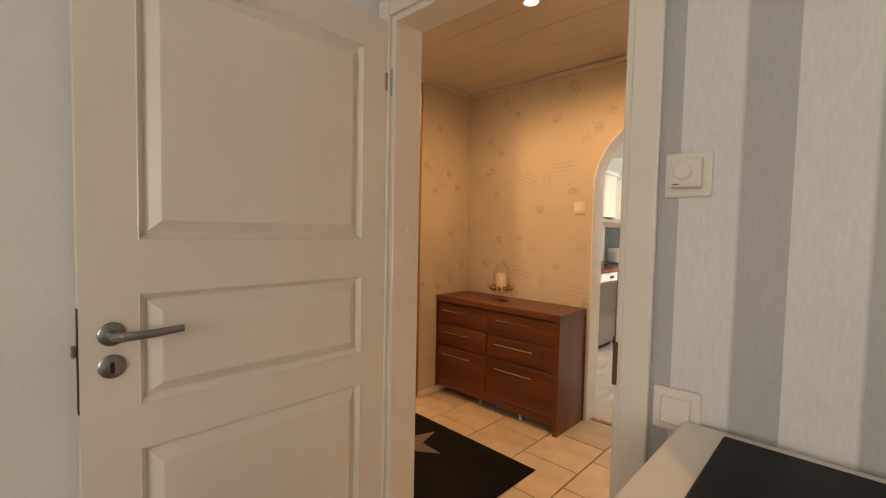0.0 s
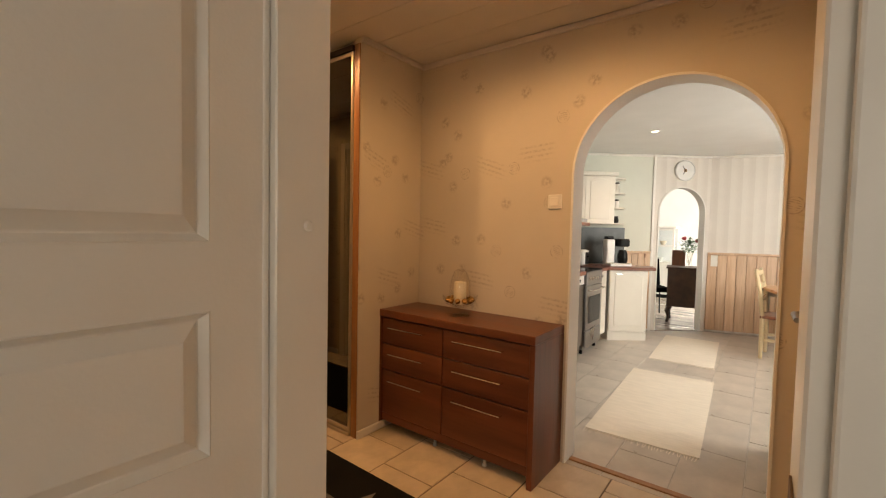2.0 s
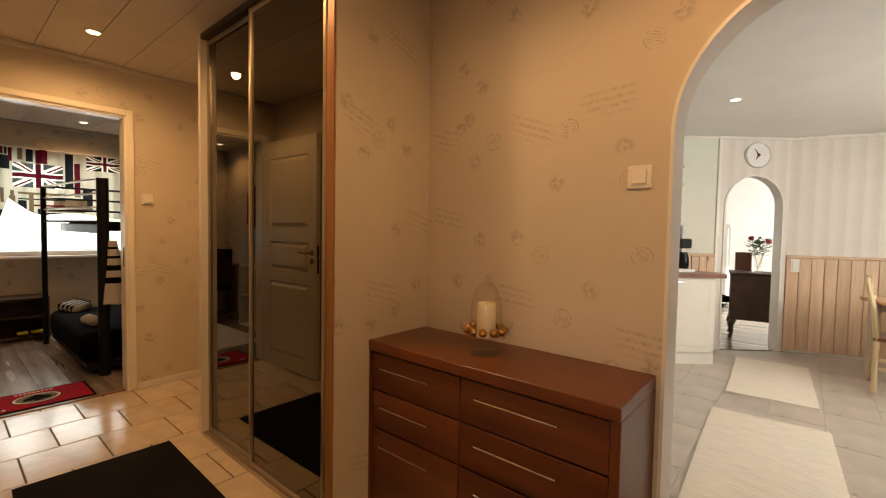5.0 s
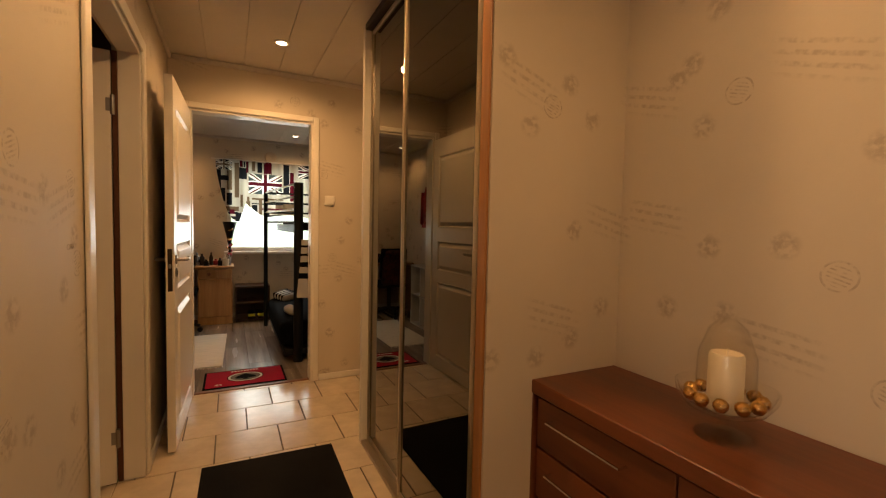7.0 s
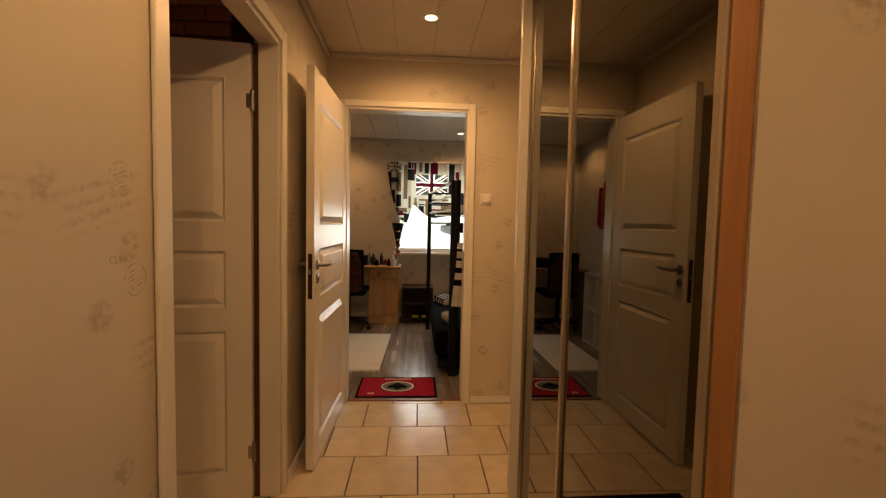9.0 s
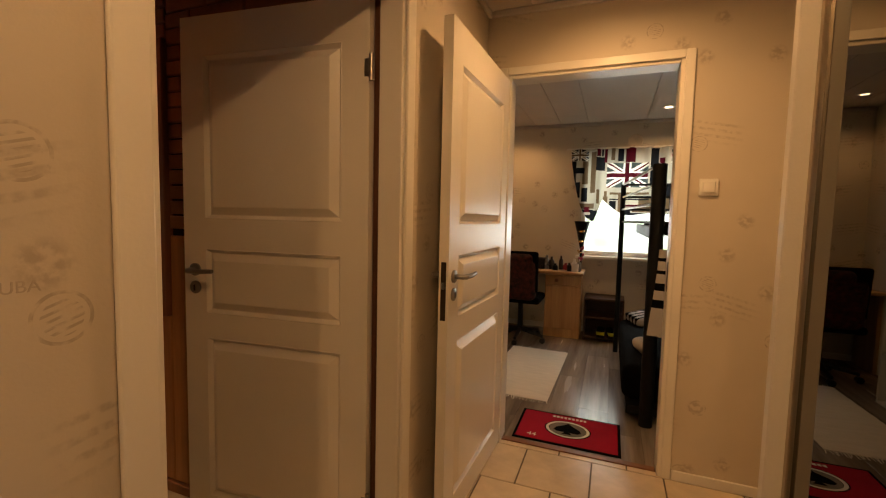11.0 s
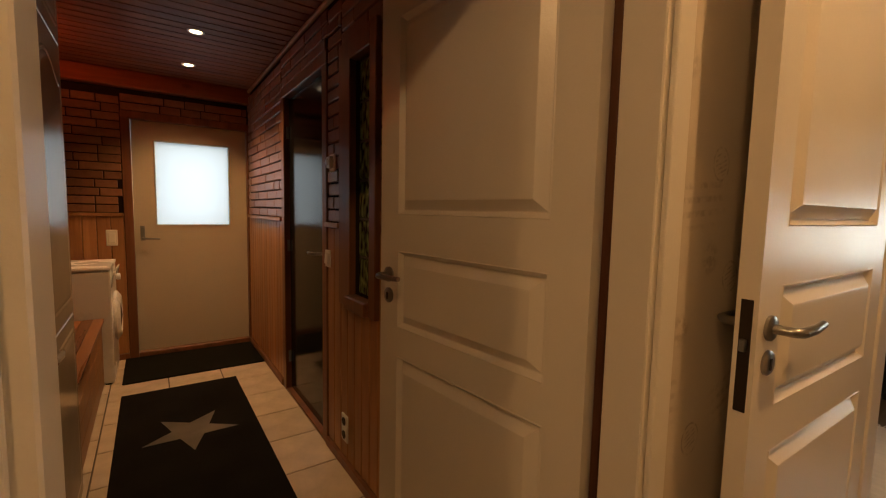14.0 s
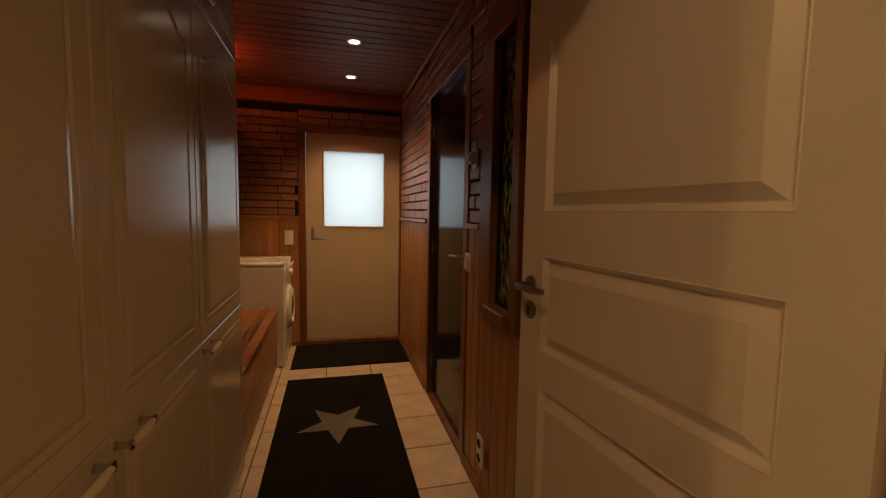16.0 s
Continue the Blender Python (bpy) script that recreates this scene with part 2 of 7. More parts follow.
def wallpaper(name, base, ink, strength):
    """Cream paper printed with faint postmarks, lines of writing and small blots."""
    m, n, l, p = nodes_of(name)
    sep = n.new("ShaderNodeSeparateXYZ")
    l.new(n.new("ShaderNodeNewGeometry").outputs["Position"], sep.inputs[0])
    uv = n.new("ShaderNodeCombineXYZ")
    l.new(calc(n, l, 'ADD', sep.outputs[0], sep.outputs[1]), uv.inputs[0])
    l.new(sep.outputs[2], uv.inputs[1])
    co = uv.outputs[0]

    def product(*v):
        out = v[0]
        for w in v[1:]:
            out = calc(n, l, 'MULTIPLY', out, w)
        return out

    def between(v, lo, hi):
        return product(calc(n, l, 'GREATER_THAN', v, lo), calc(n, l, 'LESS_THAN', v, hi))

    def soft(v, lo, hi):
        r = n.new("ShaderNodeMapRange")
        r.interpolation_type = 'SMOOTHSTEP'
        r.inputs["From Min"].default_value, r.inputs["From Max"].default_value = lo, hi
        l.new(v, r.inputs["Value"])
        return r.outputs[0]

    def motifs(scale, randomness):
        """The way and distance from the middle of each motif, and three random numbers of it."""
        vo = n.new("ShaderNodeTexVoronoi")
        vo.voronoi_dimensions, vo.inputs["Scale"].default_value, vo.inputs["Randomness"].default_value = '2D', scale, randomness
        l.new(co, vo.inputs["Vector"])
        d = n.new("ShaderNodeVectorMath")
        d.operation = 'SUBTRACT'
        l.new(co, d.inputs[0])
        l.new(vo.outputs["Position"], d.inputs[1])
        q, c = n.new("ShaderNodeSeparateXYZ"), n.new("ShaderNodeSeparateColor")
        l.new(d.outputs[0], q.inputs[0])
        l.new(vo.outputs["Color"], c.inputs[0])
        r = calc(n, l, 'DIVIDE', vo.outputs["Distance"], scale)
        return q.outputs[0], q.outputs[1], r, c.outputs

    worn = soft(link_noise(n, l, co, 45.0, 4), 0.38, 0.60)
    letters = soft(link_noise(n, l, co, 55.0, 4, (1, 0.8, 1)), 0.34, 0.68)
    # postmarks: a ring, with slanting lines across its middle
    du, dv, r, rnd = motifs(3.0, 0.85)
    slant = calc(n, l, 'MULTIPLY_ADD', du, 0.35, dv)
    stripes = calc(n, l, 'GREATER_THAN', calc(n, l, 'SINE', calc(n, l, 'MULTIPLY', slant, 620.0)), 0.25)
    ring = calc(n, l, 'MAXIMUM', between(r, 0.033, 0.038), product(calc(n, l, 'LESS_THAN', r, 0.026), stripes))
    ring = product(ring, worn, calc(n, l, 'GREATER_THAN', rnd[0], 0.45), 0.8)
    # lines of handwriting in slanting blocks
    du, dv, r, rnd = motifs(2.6, 0.8)
    slope = calc(n, l, 'MULTIPLY_ADD', rnd[2], 0.5, -0.12)
    row = calc(n, l, 'MULTIPLY_ADD', du, slope, dv)
    block = product(soft(calc(n, l, 'ABSOLUTE', du), 0.14, 0.05), soft(calc(n, l, 'ABSOLUTE', row), 0.065, 0.03), calc(n, l, 'GREATER_THAN', rnd[1], 0.30))
    lines = soft(calc(n, l, 'SINE', calc(n, l, 'MULTIPLY', row, 215.0)), -0.35, 0.75)
    word = product(block, lines, letters, 0.70)
    # small blots
    du, dv, r, rnd = motifs(4.2, 0.95)
    blot = product(soft(r, 0.046, 0.016), worn, calc(n, l, 'GREATER_THAN', rnd[2], 0.40), 0.75)
    mask = calc(n, l, 'MAXIMUM', calc(n, l, 'MAXIMUM', ring, word), blot)
    cloud = link_noise(n, l, co, 1.7, 5)
    paper = ramp(n, l, cloud, [(0.3, tuple(c * 0.91 for c in base)), (0.7, base)])
    l.new(mixed(n, l, 'MIX', calc(n, l, 'MULTIPLY', mask, strength), paper, ink), p.inputs["Base Color"])
    p.inputs["Roughness"].default_value = 0.58
    b = n.new("ShaderNodeBump")
    b.inputs["Strength"].default_value, b.inputs["Distance"].default_value = 0.10, 0.003
    l.new(link_noise(n, l, co, 140.0, 3), b.inputs["Height"])
    l.new(b.outputs[0], p.inputs["Normal"])
    return m


def striped(name, axis_sum, period, light, grey, share=0.5, start=0.0, blur=0.04):
    """Paper with broad upright stripes, each with a woven grain; axis_sum gives how x and y count along the wall."""
    m, n, l, p = nodes_of(name)
    geo = n.new("ShaderNodeNewGeometry")
    sep = n.new("ShaderNodeSeparateXYZ")
    l.new(geo.outputs["Position"], sep.inputs[0])
    u = calc(n, l, 'ADD', calc(n, l, 'MULTIPLY', sep.outputs[0], axis_sum[0]), calc(n, l, 'MULTIPLY', sep.outputs[1], axis_sum[1]))
    f = calc(n, l, 'FRACT', calc(n, l, 'DIVIDE', calc(n, l, 'SUBTRACT', u, start), period))
    c = ramp(n, l, f, [(0.0, light), (share - blur / 2, light), (share + blur / 2, grey), (1 - blur / 2, grey)])
    fine = link_noise(n, l, geo.outputs["Position"], 240.0, 2, (1, 1, 0.2))
    big = link_noise(n, l, geo.outputs["Position"], 4.0, 4)
    c = mixed(n, l, 'MULTIPLY', 0.35, c, ramp(n, l, fine, [(0.3, (0.78, 0.78, 0.80)), (0.7, (1, 1, 1))]))
    c = mixed(n, l, 'MULTIPLY', 0.3, c, ramp(n, l, big, [(0.3, (0.85, 0.85, 0.86)), (0.7, (1, 1, 1))]))
    l.new(c, p.inputs["Base Color"])
    p.inputs["Roughness"].default_value = 0.5
    b = n.new("ShaderNodeBump")
    b.inputs["Strength"].default_value, b.inputs["Distance"].default_value = 0.2, 0.002
    l.new(fine, b.inputs["Height"])
    l.new(b.outputs[0], p.inputs["Normal"])
    return m


def glowing(name, colour, strength):
    m, n, l, p = nodes_of(name)
    p.inputs["Base Color"].default_value = (*colour, 1)
    p.inputs["Emission Color"].default_value = (*colour, 1)
    p.inputs["Emission Strength"].default_value = strength
    return m


def rippled_glass(name, colour):
    """Thick pressed glass before a dark room: deep green, with a wavy, shining face."""
    m, n, l, p = nodes_of(name)
    co = n.new("ShaderNodeTexCoord").outputs["Object"]
    wave = link_noise(n, l, co, 48.0, 0, (1, 1, 0.5))
    l.new(ramp(n, l, wave, [(0.35, tuple(c * 0.4 for c in colour)), (0.65, tuple(c * 1.9 for c in colour))]), p.inputs["Base Color"])
    p.inputs["Roughness"].default_value = 0.04
    b = n.new("ShaderNodeBump")
    b.inputs["Strength"].default_value, b.inputs["Distance"].default_value = 1.0, 0.09
    l.new(wave, b.inputs["Height"])
    l.new(b.outputs[0], p.inputs["Normal"])
    return m


def pane_glass(name, tint=(0.95, 0.97, 0.97), share=0.12):
    """A thin pane: clear, with a share of mirror gloss."""
    m, n, l, p = nodes_of(name)
    t = n.new("ShaderNodeBsdfTransparent")
    t.inputs[0].default_value = (*tint, 1)
    g = n.new("ShaderNodeBsdfGlossy")
    g.inputs["Roughness"].default_value = 0.02
    f = n.new("ShaderNodeLayerWeight")
    f.inputs[0].default_value = 0.5
    mix = n.new("ShaderNodeMixShader")
    l.new(calc(n, l, 'MULTIPLY_ADD', calc(n, l, 'POWER', f.outputs["Facing"], 4.0), 0.6, share), mix.inputs[0])
    l.new(t.outputs[0], mix.inputs[1])
    l.new(g.outputs[0], mix.inputs[2])
    l.new(mix.outputs[0], n["Material Output"].inputs[0])
    return m


def frosted_pane(name):
    m, n, l, p = nodes_of(name)
    t = n.new("ShaderNodeBsdfTranslucent")
    t.inputs[0].default_value = (0.92, 0.96, 1.0, 1)
    g = n.new("ShaderNodeBsdfGlossy")
    g.inputs["Roughness"].default_value = 0.15
    mix = n.new("ShaderNodeMixShader")
    mix.inputs[0].default_value = 0.05
    l.new(t.outputs[0], mix.inputs[1])
    l.new(g.outputs[0], mix.inputs[2])
    l.new(mix.outputs[0], n["Material Output"].inputs[0])
    return m


PAPER = wallpaper("printed_wallpaper", (0.66, 0.585, 0.485), (0.27, 0.21, 0.155), 0.62)
PAPER_BED = wallpaper("bedroom_wallpaper", (0.66, 0.59, 0.49), (0.27, 0.21, 0.155), 0.85)
STRIPES = striped("striped_wallpaper", (1.0, 0.0), 0.178, (0.80, 0.79, 0.79), (0.50, 0.50, 0.51), 0.57, 1.660)
KITCHEN_PAPER = striped("kitchen_wallpaper", (0.9, 0.35), 0.13, (0.78, 0.725, 0.66), (0.72, 0.66, 0.595), 0.5, 0.0, 0.4)
WHITE_PAINT = plain("white_paint", (0.80, 0.77, 0.72), 0.35, var=0.03, bump=0.05)
DOOR_PAINT = plain("door_paint", (0.80, 0.76, 0.69), 0.32, var=0.03, bump=0.08, fine=140)
CEIL_PAINT = plain("ceiling_board", (0.62, 0.57, 0.53), 0.45, var=0.05, bump=0.06)
ROOM_WHITE = plain("room_white", (0.80, 0.80, 0.79), 0.6, var=0.03)
GREEN_WALL = plain("pale_green_wall", (0.70, 0.71, 0.63), 0.6, var=0.03)
TILE = plain("floor_tile", (0.66, 0.55, 0.42), 0.19, var=0.12, scale=7, bump=0.12, fine=50, pieces=0.07)
GROUT = plain("grout", (0.13, 0.10, 0.075), 0.85, var=0.15)
TILE_GREY = plain("kitchen_tile", (0.52, 0.46, 0.40), 0.30, var=0.14, scale=5, bump=0.1, fine=60, pieces=0.05)
GROUT_LIGHT = plain("light_grout", (0.62, 0.60, 0.57), 0.85)
LAMINATE = wood("grey_laminate", (0.17, 0.135, 0.11), (0.36, 0.30, 0.25), (1, 0, 0), 0.24, 10, pieces=0.16)
LAMINATE_DARK = plain("laminate_gap", (0.10, 0.08, 0.07), 0.7)
WALNUT = wood("walnut_veneer", (0.105, 0.029, 0.012), (0.225, 0.069, 0.028), (1, 0, 0), 0.34, 9)
WALNUT_UP = wood("walnut_veneer_upright", (0.105, 0.029, 0.012), (0.21, 0.066, 0.027), (0, 0, 1), 0.34, 9)
PINE = wood("pine_board", (0.62, 0.40, 0.25), (0.76, 0.54, 0.37), (0, 0, 1), 0.42, 12, pieces=0.07, knots=2.2)
PINE_BOARD = wood("pine_panel_board", (0.62, 0.40, 0.25), (0.76, 0.54, 0.37), (0, 1, 0), 0.42, 12, pieces=0.07, knots=5.0)
HONEY_BOARD = wood("honey_panel_board", (0.32, 0.135, 0.055), (0.50, 0.25, 0.105), (0, 1, 0), 0.38, 12, pieces=0.12)
HONEY = wood("honey_board", (0.30, 0.13, 0.05), (0.47, 0.24, 0.10), (0, 0, 1), 0.40, 12, pieces=0.12)
BROWN_TRIM = wood("brown_trim", (0.15, 0.055, 0.025), (0.27, 0.11, 0.05), (0, 0, 1), 0.42, 12)
DARK_TRIM = wood("dark_trim", (0.065, 0.020, 0.009), (0.13, 0.043, 0.019), (0, 0, 1), 0.45, 12)
BRICK = plain("brick_slip", (0.27, 0.125, 0.070), 0.42, var=0.22, scale=9, bump=0.5, fine=45, pieces=0.18)
MORTAR = plain("dark_joint", (0.016, 0.009, 0.006), 0.9)
CEIL_WOOD = wood("ceiling_wood", (0.18, 0.050, 0.020), (0.34, 0.11, 0.045), (1, 0, 0), 0.55, 12, knots=4.0)
BENCH_WOOD = wood("bench_wood", (0.20, 0.070, 0.028), (0.40, 0.17, 0.072), (0, 1, 0), 0.30, 11, pieces=0.5)
OAK_EDGE = wood("oak_edge", (0.29, 0.125, 0.045), (0.44, 0.21, 0.08), (0, 0, 1), 0.4, 14)
STEEL = plain("brushed_steel", (0.33, 0.32, 0.31), 0.30, 1.0, var=0.05, bump=0.05)
CHROME = plain("chrome", (0.75, 0.74, 0.72), 0.12, 1.0, var=0.03, bump=0.0)
DARK_STEEL = plain("dark_bronze", (0.028, 0.018, 0.012), 0.45, 0.35, var=0.1)
BRONZE = plain("brown_bronze", (0.13, 0.075, 0.035), 0.4, 0.4, var=0.1)
ALU = plain("champagne_aluminium", (0.50, 0.43, 0.34), 0.32, 0.9, var=0.05, bump=0.05)
MIRROR = plain("smoked_mirror", (0.17, 0.155, 0.125), 0.03, 1.0, var=0.01, bump=0.0)
MIRROR.node_tree.nodes["Principled BSDF"].inputs["Roughness"].default_value = 0.012
for link in [k for k in MIRROR.node_tree.links if k.to_socket.name == "Roughness"]:
    MIRROR.node_tree.links.remove(link)
BLACK_GLOSS = plain("black_lacquer", (0.012, 0.012, 0.013), 0.12, var=0.1, bump=0.02, spec=0.15)
BLACK = plain("black_metal", (0.006, 0.006, 0.006), 0.5, var=0.1, bump=0.1, spec=0.2)
BLACK_CLOTH = plain("black_cloth", (0.0035, 0.0032, 0.0035), 0.95, var=0.3, bump=0.5, fine=220, spec=0.04)
RUG_BLACK = plain("black_rug", (0.014, 0.013, 0.012), 0.97, var=0.35, bump=0.8, fine=300, spec=0.08)
RUG_GREY = plain("grey_pile", (0.20, 0.18, 0.155), 0.97, var=0.3, bump=0.8, fine=300, spec=0.08)
RUG_DOOR = plain("ribbed_mat", (0.014, 0.014, 0.011), 0.95, var=0.3, bump=0.8, fine=200, spec=0.08)
RAG = plain("cream_rag_rug", (0.80, 0.73, 0.63), 0.95, var=0.05, scale=7, bump=0.5, fine=90, stretch=(1, 4, 1))
CREAM = plain("cream_lacquer", (0.58, 0.50, 0.39), 0.22, var=0.03, bump=0.04)
WHITE_GOODS = plain("white_enamel", (0.80, 0.79, 0.77), 0.28, var=0.02, bump=0.02)
PLASTIC = plain("white_plastic", (0.80, 0.77, 0.71), 0.35, var=0.03, bump=0.03)
# near-black paint for the shade in gaps, keyholes and under cabinets
SHADOW_GAP = plain("painted_gap_shade", (0.02, 0.015, 0.012), 0.8)
CANDLE = plain("candle_wax", (0.80, 0.72, 0.56), 0.45, var=0.05, bump=0.1)
GOLD = plain("gold_bauble", (0.72, 0.45, 0.16), 0.2, 1.0, var=0.1, bump=0.05)
CLEAR = pane_glass("clear_glass", (0.97, 0.96, 0.94), 0.04)
PANE = pane_glass("window_glass", share=0.03)
PANE_CLEAR = pane_glass("cabinet_glass", share=0.0)
THIN_GLASS = pane_glass("thin_glass", (0.993, 0.99, 0.98), 0.025)
FROST = frosted_pane("frosted_glass")
BLOCK = rippled_glass("glass_block", (0.24, 0.31, 0.13))
BLOCK_JOINT = plain("greenish_joint", (0.12, 0.12, 0.055), 0.5, var=0.2)
LAMP_GLOW = glowing("lamp_glow", (1.0, 0.80, 0.52), 14)
COUNTER = wood("counter_wood", (0.14, 0.045, 0.025), (0.27, 0.10, 0.055), (0, 1, 0), 0.3, 10)
SLATE = plain("slate_splashback", (0.06, 0.065, 0.065), 0.35, var=0.5, scale=5, bump=0.2)
RED = plain("red_cloth", (0.36, 0.012, 0.035), 0.9, var=0.15, bump=0.4, fine=200, spec=0.08)
PALE_CLOTH = plain("pale_cloth", (0.42, 0.39, 0.36), 0.9, var=0.15, bump=0.4, fine=150)
WHITE_CLOTH = plain("white_cloth", (0.72, 0.70, 0.66), 0.9, var=0.1, bump=0.4, fine=150)


WINDOW_SHIFT = 0.10  # the window and what stands along its wall, northwards


def printed_curtain(name, ground, flags, patches):
    """Thin cloth with printed flags and blocks, through which daylight shines. Patches: y0, y1, z0, z1, colour."""
    m, n, l, p = nodes_of(name)
    sep = n.new("ShaderNodeSeparateXYZ")
    l.new(n.new("ShaderNodeNewGeometry").outputs["Position"], sep.inputs[0])
    Y, Z = calc(n, l, 'SUBTRACT', sep.outputs[1], WINDOW_SHIFT), sep.outputs[2]

    def near(v, centre, half):
        return calc(n, l, 'LESS_THAN', calc(n, l, 'ABSOLUTE', calc(n, l, 'SUBTRACT', v, centre)), half)

    def both(a, b_):
        return calc(n, l, 'MULTIPLY', a, b_)
    c = ground
    for y0, y1, z0, z1, colour in patches:
        c = mixed(n, l, 'MIX', both(near(Y, (y0 + y1) / 2, (y1 - y0) / 2), near(Z, (z0 + z1) / 2, (z1 - z0) / 2)), c, colour)
    for y0, y1, z0, z1, ink, red_, white in flags:
        cy, cz, hy, hz = (y0 + y1) / 2, (z0 + z1) / 2, (y1 - y0) / 2, (z1 - z0) / 2
        u = calc(n, l, 'DIVIDE', calc(n, l, 'SUBTRACT', Y, cy), hy)
        v = calc(n, l, 'DIVIDE', calc(n, l, 'SUBTRACT', Z, cz), hz)
        inside = both(near(u, 0, 1), near(v, 0, 1))
        f = ink
        for sign in ('ADD', 'SUBTRACT'):
            s_ = calc(n, l, sign, u, v)
            f = mixed(n, l, 'MIX', near(s_, 0, 0.26), f, white)
            f = mixed(n, l, 'MIX', near(s_, 0.05, 0.07), f, red_)
        cross_w = calc(n, l, 'MAXIMUM', near(u, 0, 0.19), near(v, 0, 0.30))
        cross_r = calc(n, l, 'MAXIMUM', near(u, 0, 0.10), near(v, 0, 0.17))
        f = mixed(n, l, 'MIX', cross_r, mixed(n, l, 'MIX', cross_w, f, white), red_)
        c = mixed(n, l, 'MIX', inside, c, f)
    d, t = n.new("ShaderNodeBsdfDiffuse"), n.new("ShaderNodeBsdfTranslucent")
    l.new(c, d.inputs[0])
    l.new(c, t.inputs[0])
    mix = n.new("ShaderNodeMixShader")
    mix.inputs[0].default_value = 0.5
    l.new(d.outputs[0], mix.inputs[1])
    l.new(t.outputs[0], mix.inputs[2])
    l.new(mix.outputs[0], n["Material Output"].inputs[0])
    return m


DK, RD, TN, WT = (0.016, 0.017, 0.020), (0.10, 0.008, 0.016), (0.16, 0.105, 0.06), (0.85, 0.83, 0.76)
SHEER = printed_curtain("flag_print_cloth", (0.50, 0.46, 0.38), [(3.86, 4.28, 1.68, 1.95, (0.07, 0.09, 0.09), RD, WT), (3.47, 3.66, 1.985, 2.11, DK, TN, WT), (4.50, 4.86, 1.93, 2.11, DK, RD, WT)], [
    (3.60, 3.66, 1.72, 1.98, TN), (3.69, 3.745, 1.62, 2.08, TN), (3.745, 3.84, 1.87, 2.02, DK), (3.75, 3.79, 2.03, 2.11, RD), (3.80, 3.82, 2.03, 2.11, DK), (3.83, 3.86, 1.96, 2.11, RD), (3.90, 3.94, 1.98, 2.11, TN),
    (3.97, 4.03, 1.97, 2.11, DK), (4.05, 4.15, 1.955, 2.12, RD), (4.30, 4.38, 1.70, 2.10, DK), (4.39, 4.44, 1.60, 2.0, RD), (4.46, 4.56, 1.45, 1.70, DK), (4.2, 4.5, 1.44, 1.56, TN), (3.51, 3.62, 1.84, 1.905, DK),
    (3.595, 3.66, 1.52, 1.68, DK), (3.56, 3.74, 1.44, 1.50, TN), (3.57, 3.73, 1.40, 1.43, DK), (3.60, 3.71, 1.33, 1.37, DK), (3.76, 3.79, 1.50, 1.66, TN), (3.84, 3.87, 1.44, 1.64, TN), (3.9, 4.3, 1.60, 1.625, TN), (3.9, 4.3, 1.54, 1.555, DK), (4.0, 4.3, 1.47, 1.49, RD),
    (3.47, 3.53, 1.70, 1.98, DK), (3.53, 3.58, 1.56, 1.74, DK), (3.70, 3.775, 1.28, 1.42, DK), (3.63, 3.69, 1.40, 1.46, RD), (3.83, 3.88, 1.48, 1.58, TN), (3.90, 3.97, 1.42, 1.53, DK), (3.99, 4.03, 1.38, 1.60, TN), (4.06, 4.12, 1.34, 1.44, DK), (4.12, 4.50, 1.34, 1.40, DK), (4.14, 4.48, 1.41, 1.46, TN)])
CURTAIN_RED = plain("curtain_red_print", (0.24, 0.02, 0.035), 0.85, var=0.3, bump=0.3)
CURTAIN_TAN = plain("curtain_tan_print", (0.34, 0.22, 0.12), 0.85, var=0.3, bump=0.3)
ROSE = plain("rose_petal", (0.28, 0.008, 0.018), 0.6, var=0.25)
LEAF = plain("leaf", (0.045, 0.11, 0.03), 0.5, var=0.3)

# ---- large structure ----
CEIL = 2.44


def arch_outline(x0, x1, spring, rise, left, right, top, steps=28):
    """A wall's outline with an arched opening up from the floor."""
    cx, hw = (x0 + x1) / 2, (x1 - x0) / 2
    arc = [(cx - hw * math.cos(math.pi * k / steps), spring + rise * math.sin(math.pi * k / steps)) for k in range(steps + 1)]
    return [(left, 0), (x0, 0), *arc, (x1, 0), (right, 0), (right, top), (left, top)]


def arch_lining(x0, x1, spring, rise, t, y0, y1, steps=28):
    def arc(d):
        cx, hw = (x0 + x1) / 2, (x1 - x0) / 2 - d
        return [(cx - hw, 0)] + [(cx - hw * math.cos(math.pi * k / steps), spring + (rise - d) * math.sin(math.pi * k / steps)) for k in range(steps + 1)] + [(cx + hw, 0)]
    bm = bmesh.new()
    o, i = arc(0), arc(t)
    rows = [[bm.verts.new((u, y, v)) for u, v in p] for p in (o, i) for y in (y0, y1)]
    for k in range(len(o) - 1):
        for a, b in ((0, 1), (1, 3), (3, 2), (2, 0)):
            bm.faces.new((rows[a][k], rows[b][k], rows[b][k + 1], rows[a][k + 1]))
    return bm


setting("wall_north", prism(arch_outline(0.635, 1.565, 1.62, 0.455, -0.52, 1.75, 2.52), 0.12, 'y', 5.0), PAPER, "cream printed wallpaper wall with an arched opening")
setting("trim_1", arch_lining(0.635, 1.565, 1.62, 0.455, 0.012, 4.988, 5.135), WHITE_PAINT, "white lining of the arched opening", True)
setting("wall_alcove", boxes((-3.045, -1.80, 5.0, 5.12, 0, 2.52)), PAPER)
setting("wall_return", boxes((-0.52, -0.465, 4.436, 4.999, 0, 2.44)), PAPER, "short wall papered in faint print beside the closet")
setting("wall_closet_back", boxes((-1.799, -0.521, 5.0, 5.12, 0, 2.52)), ROOM_WHITE)
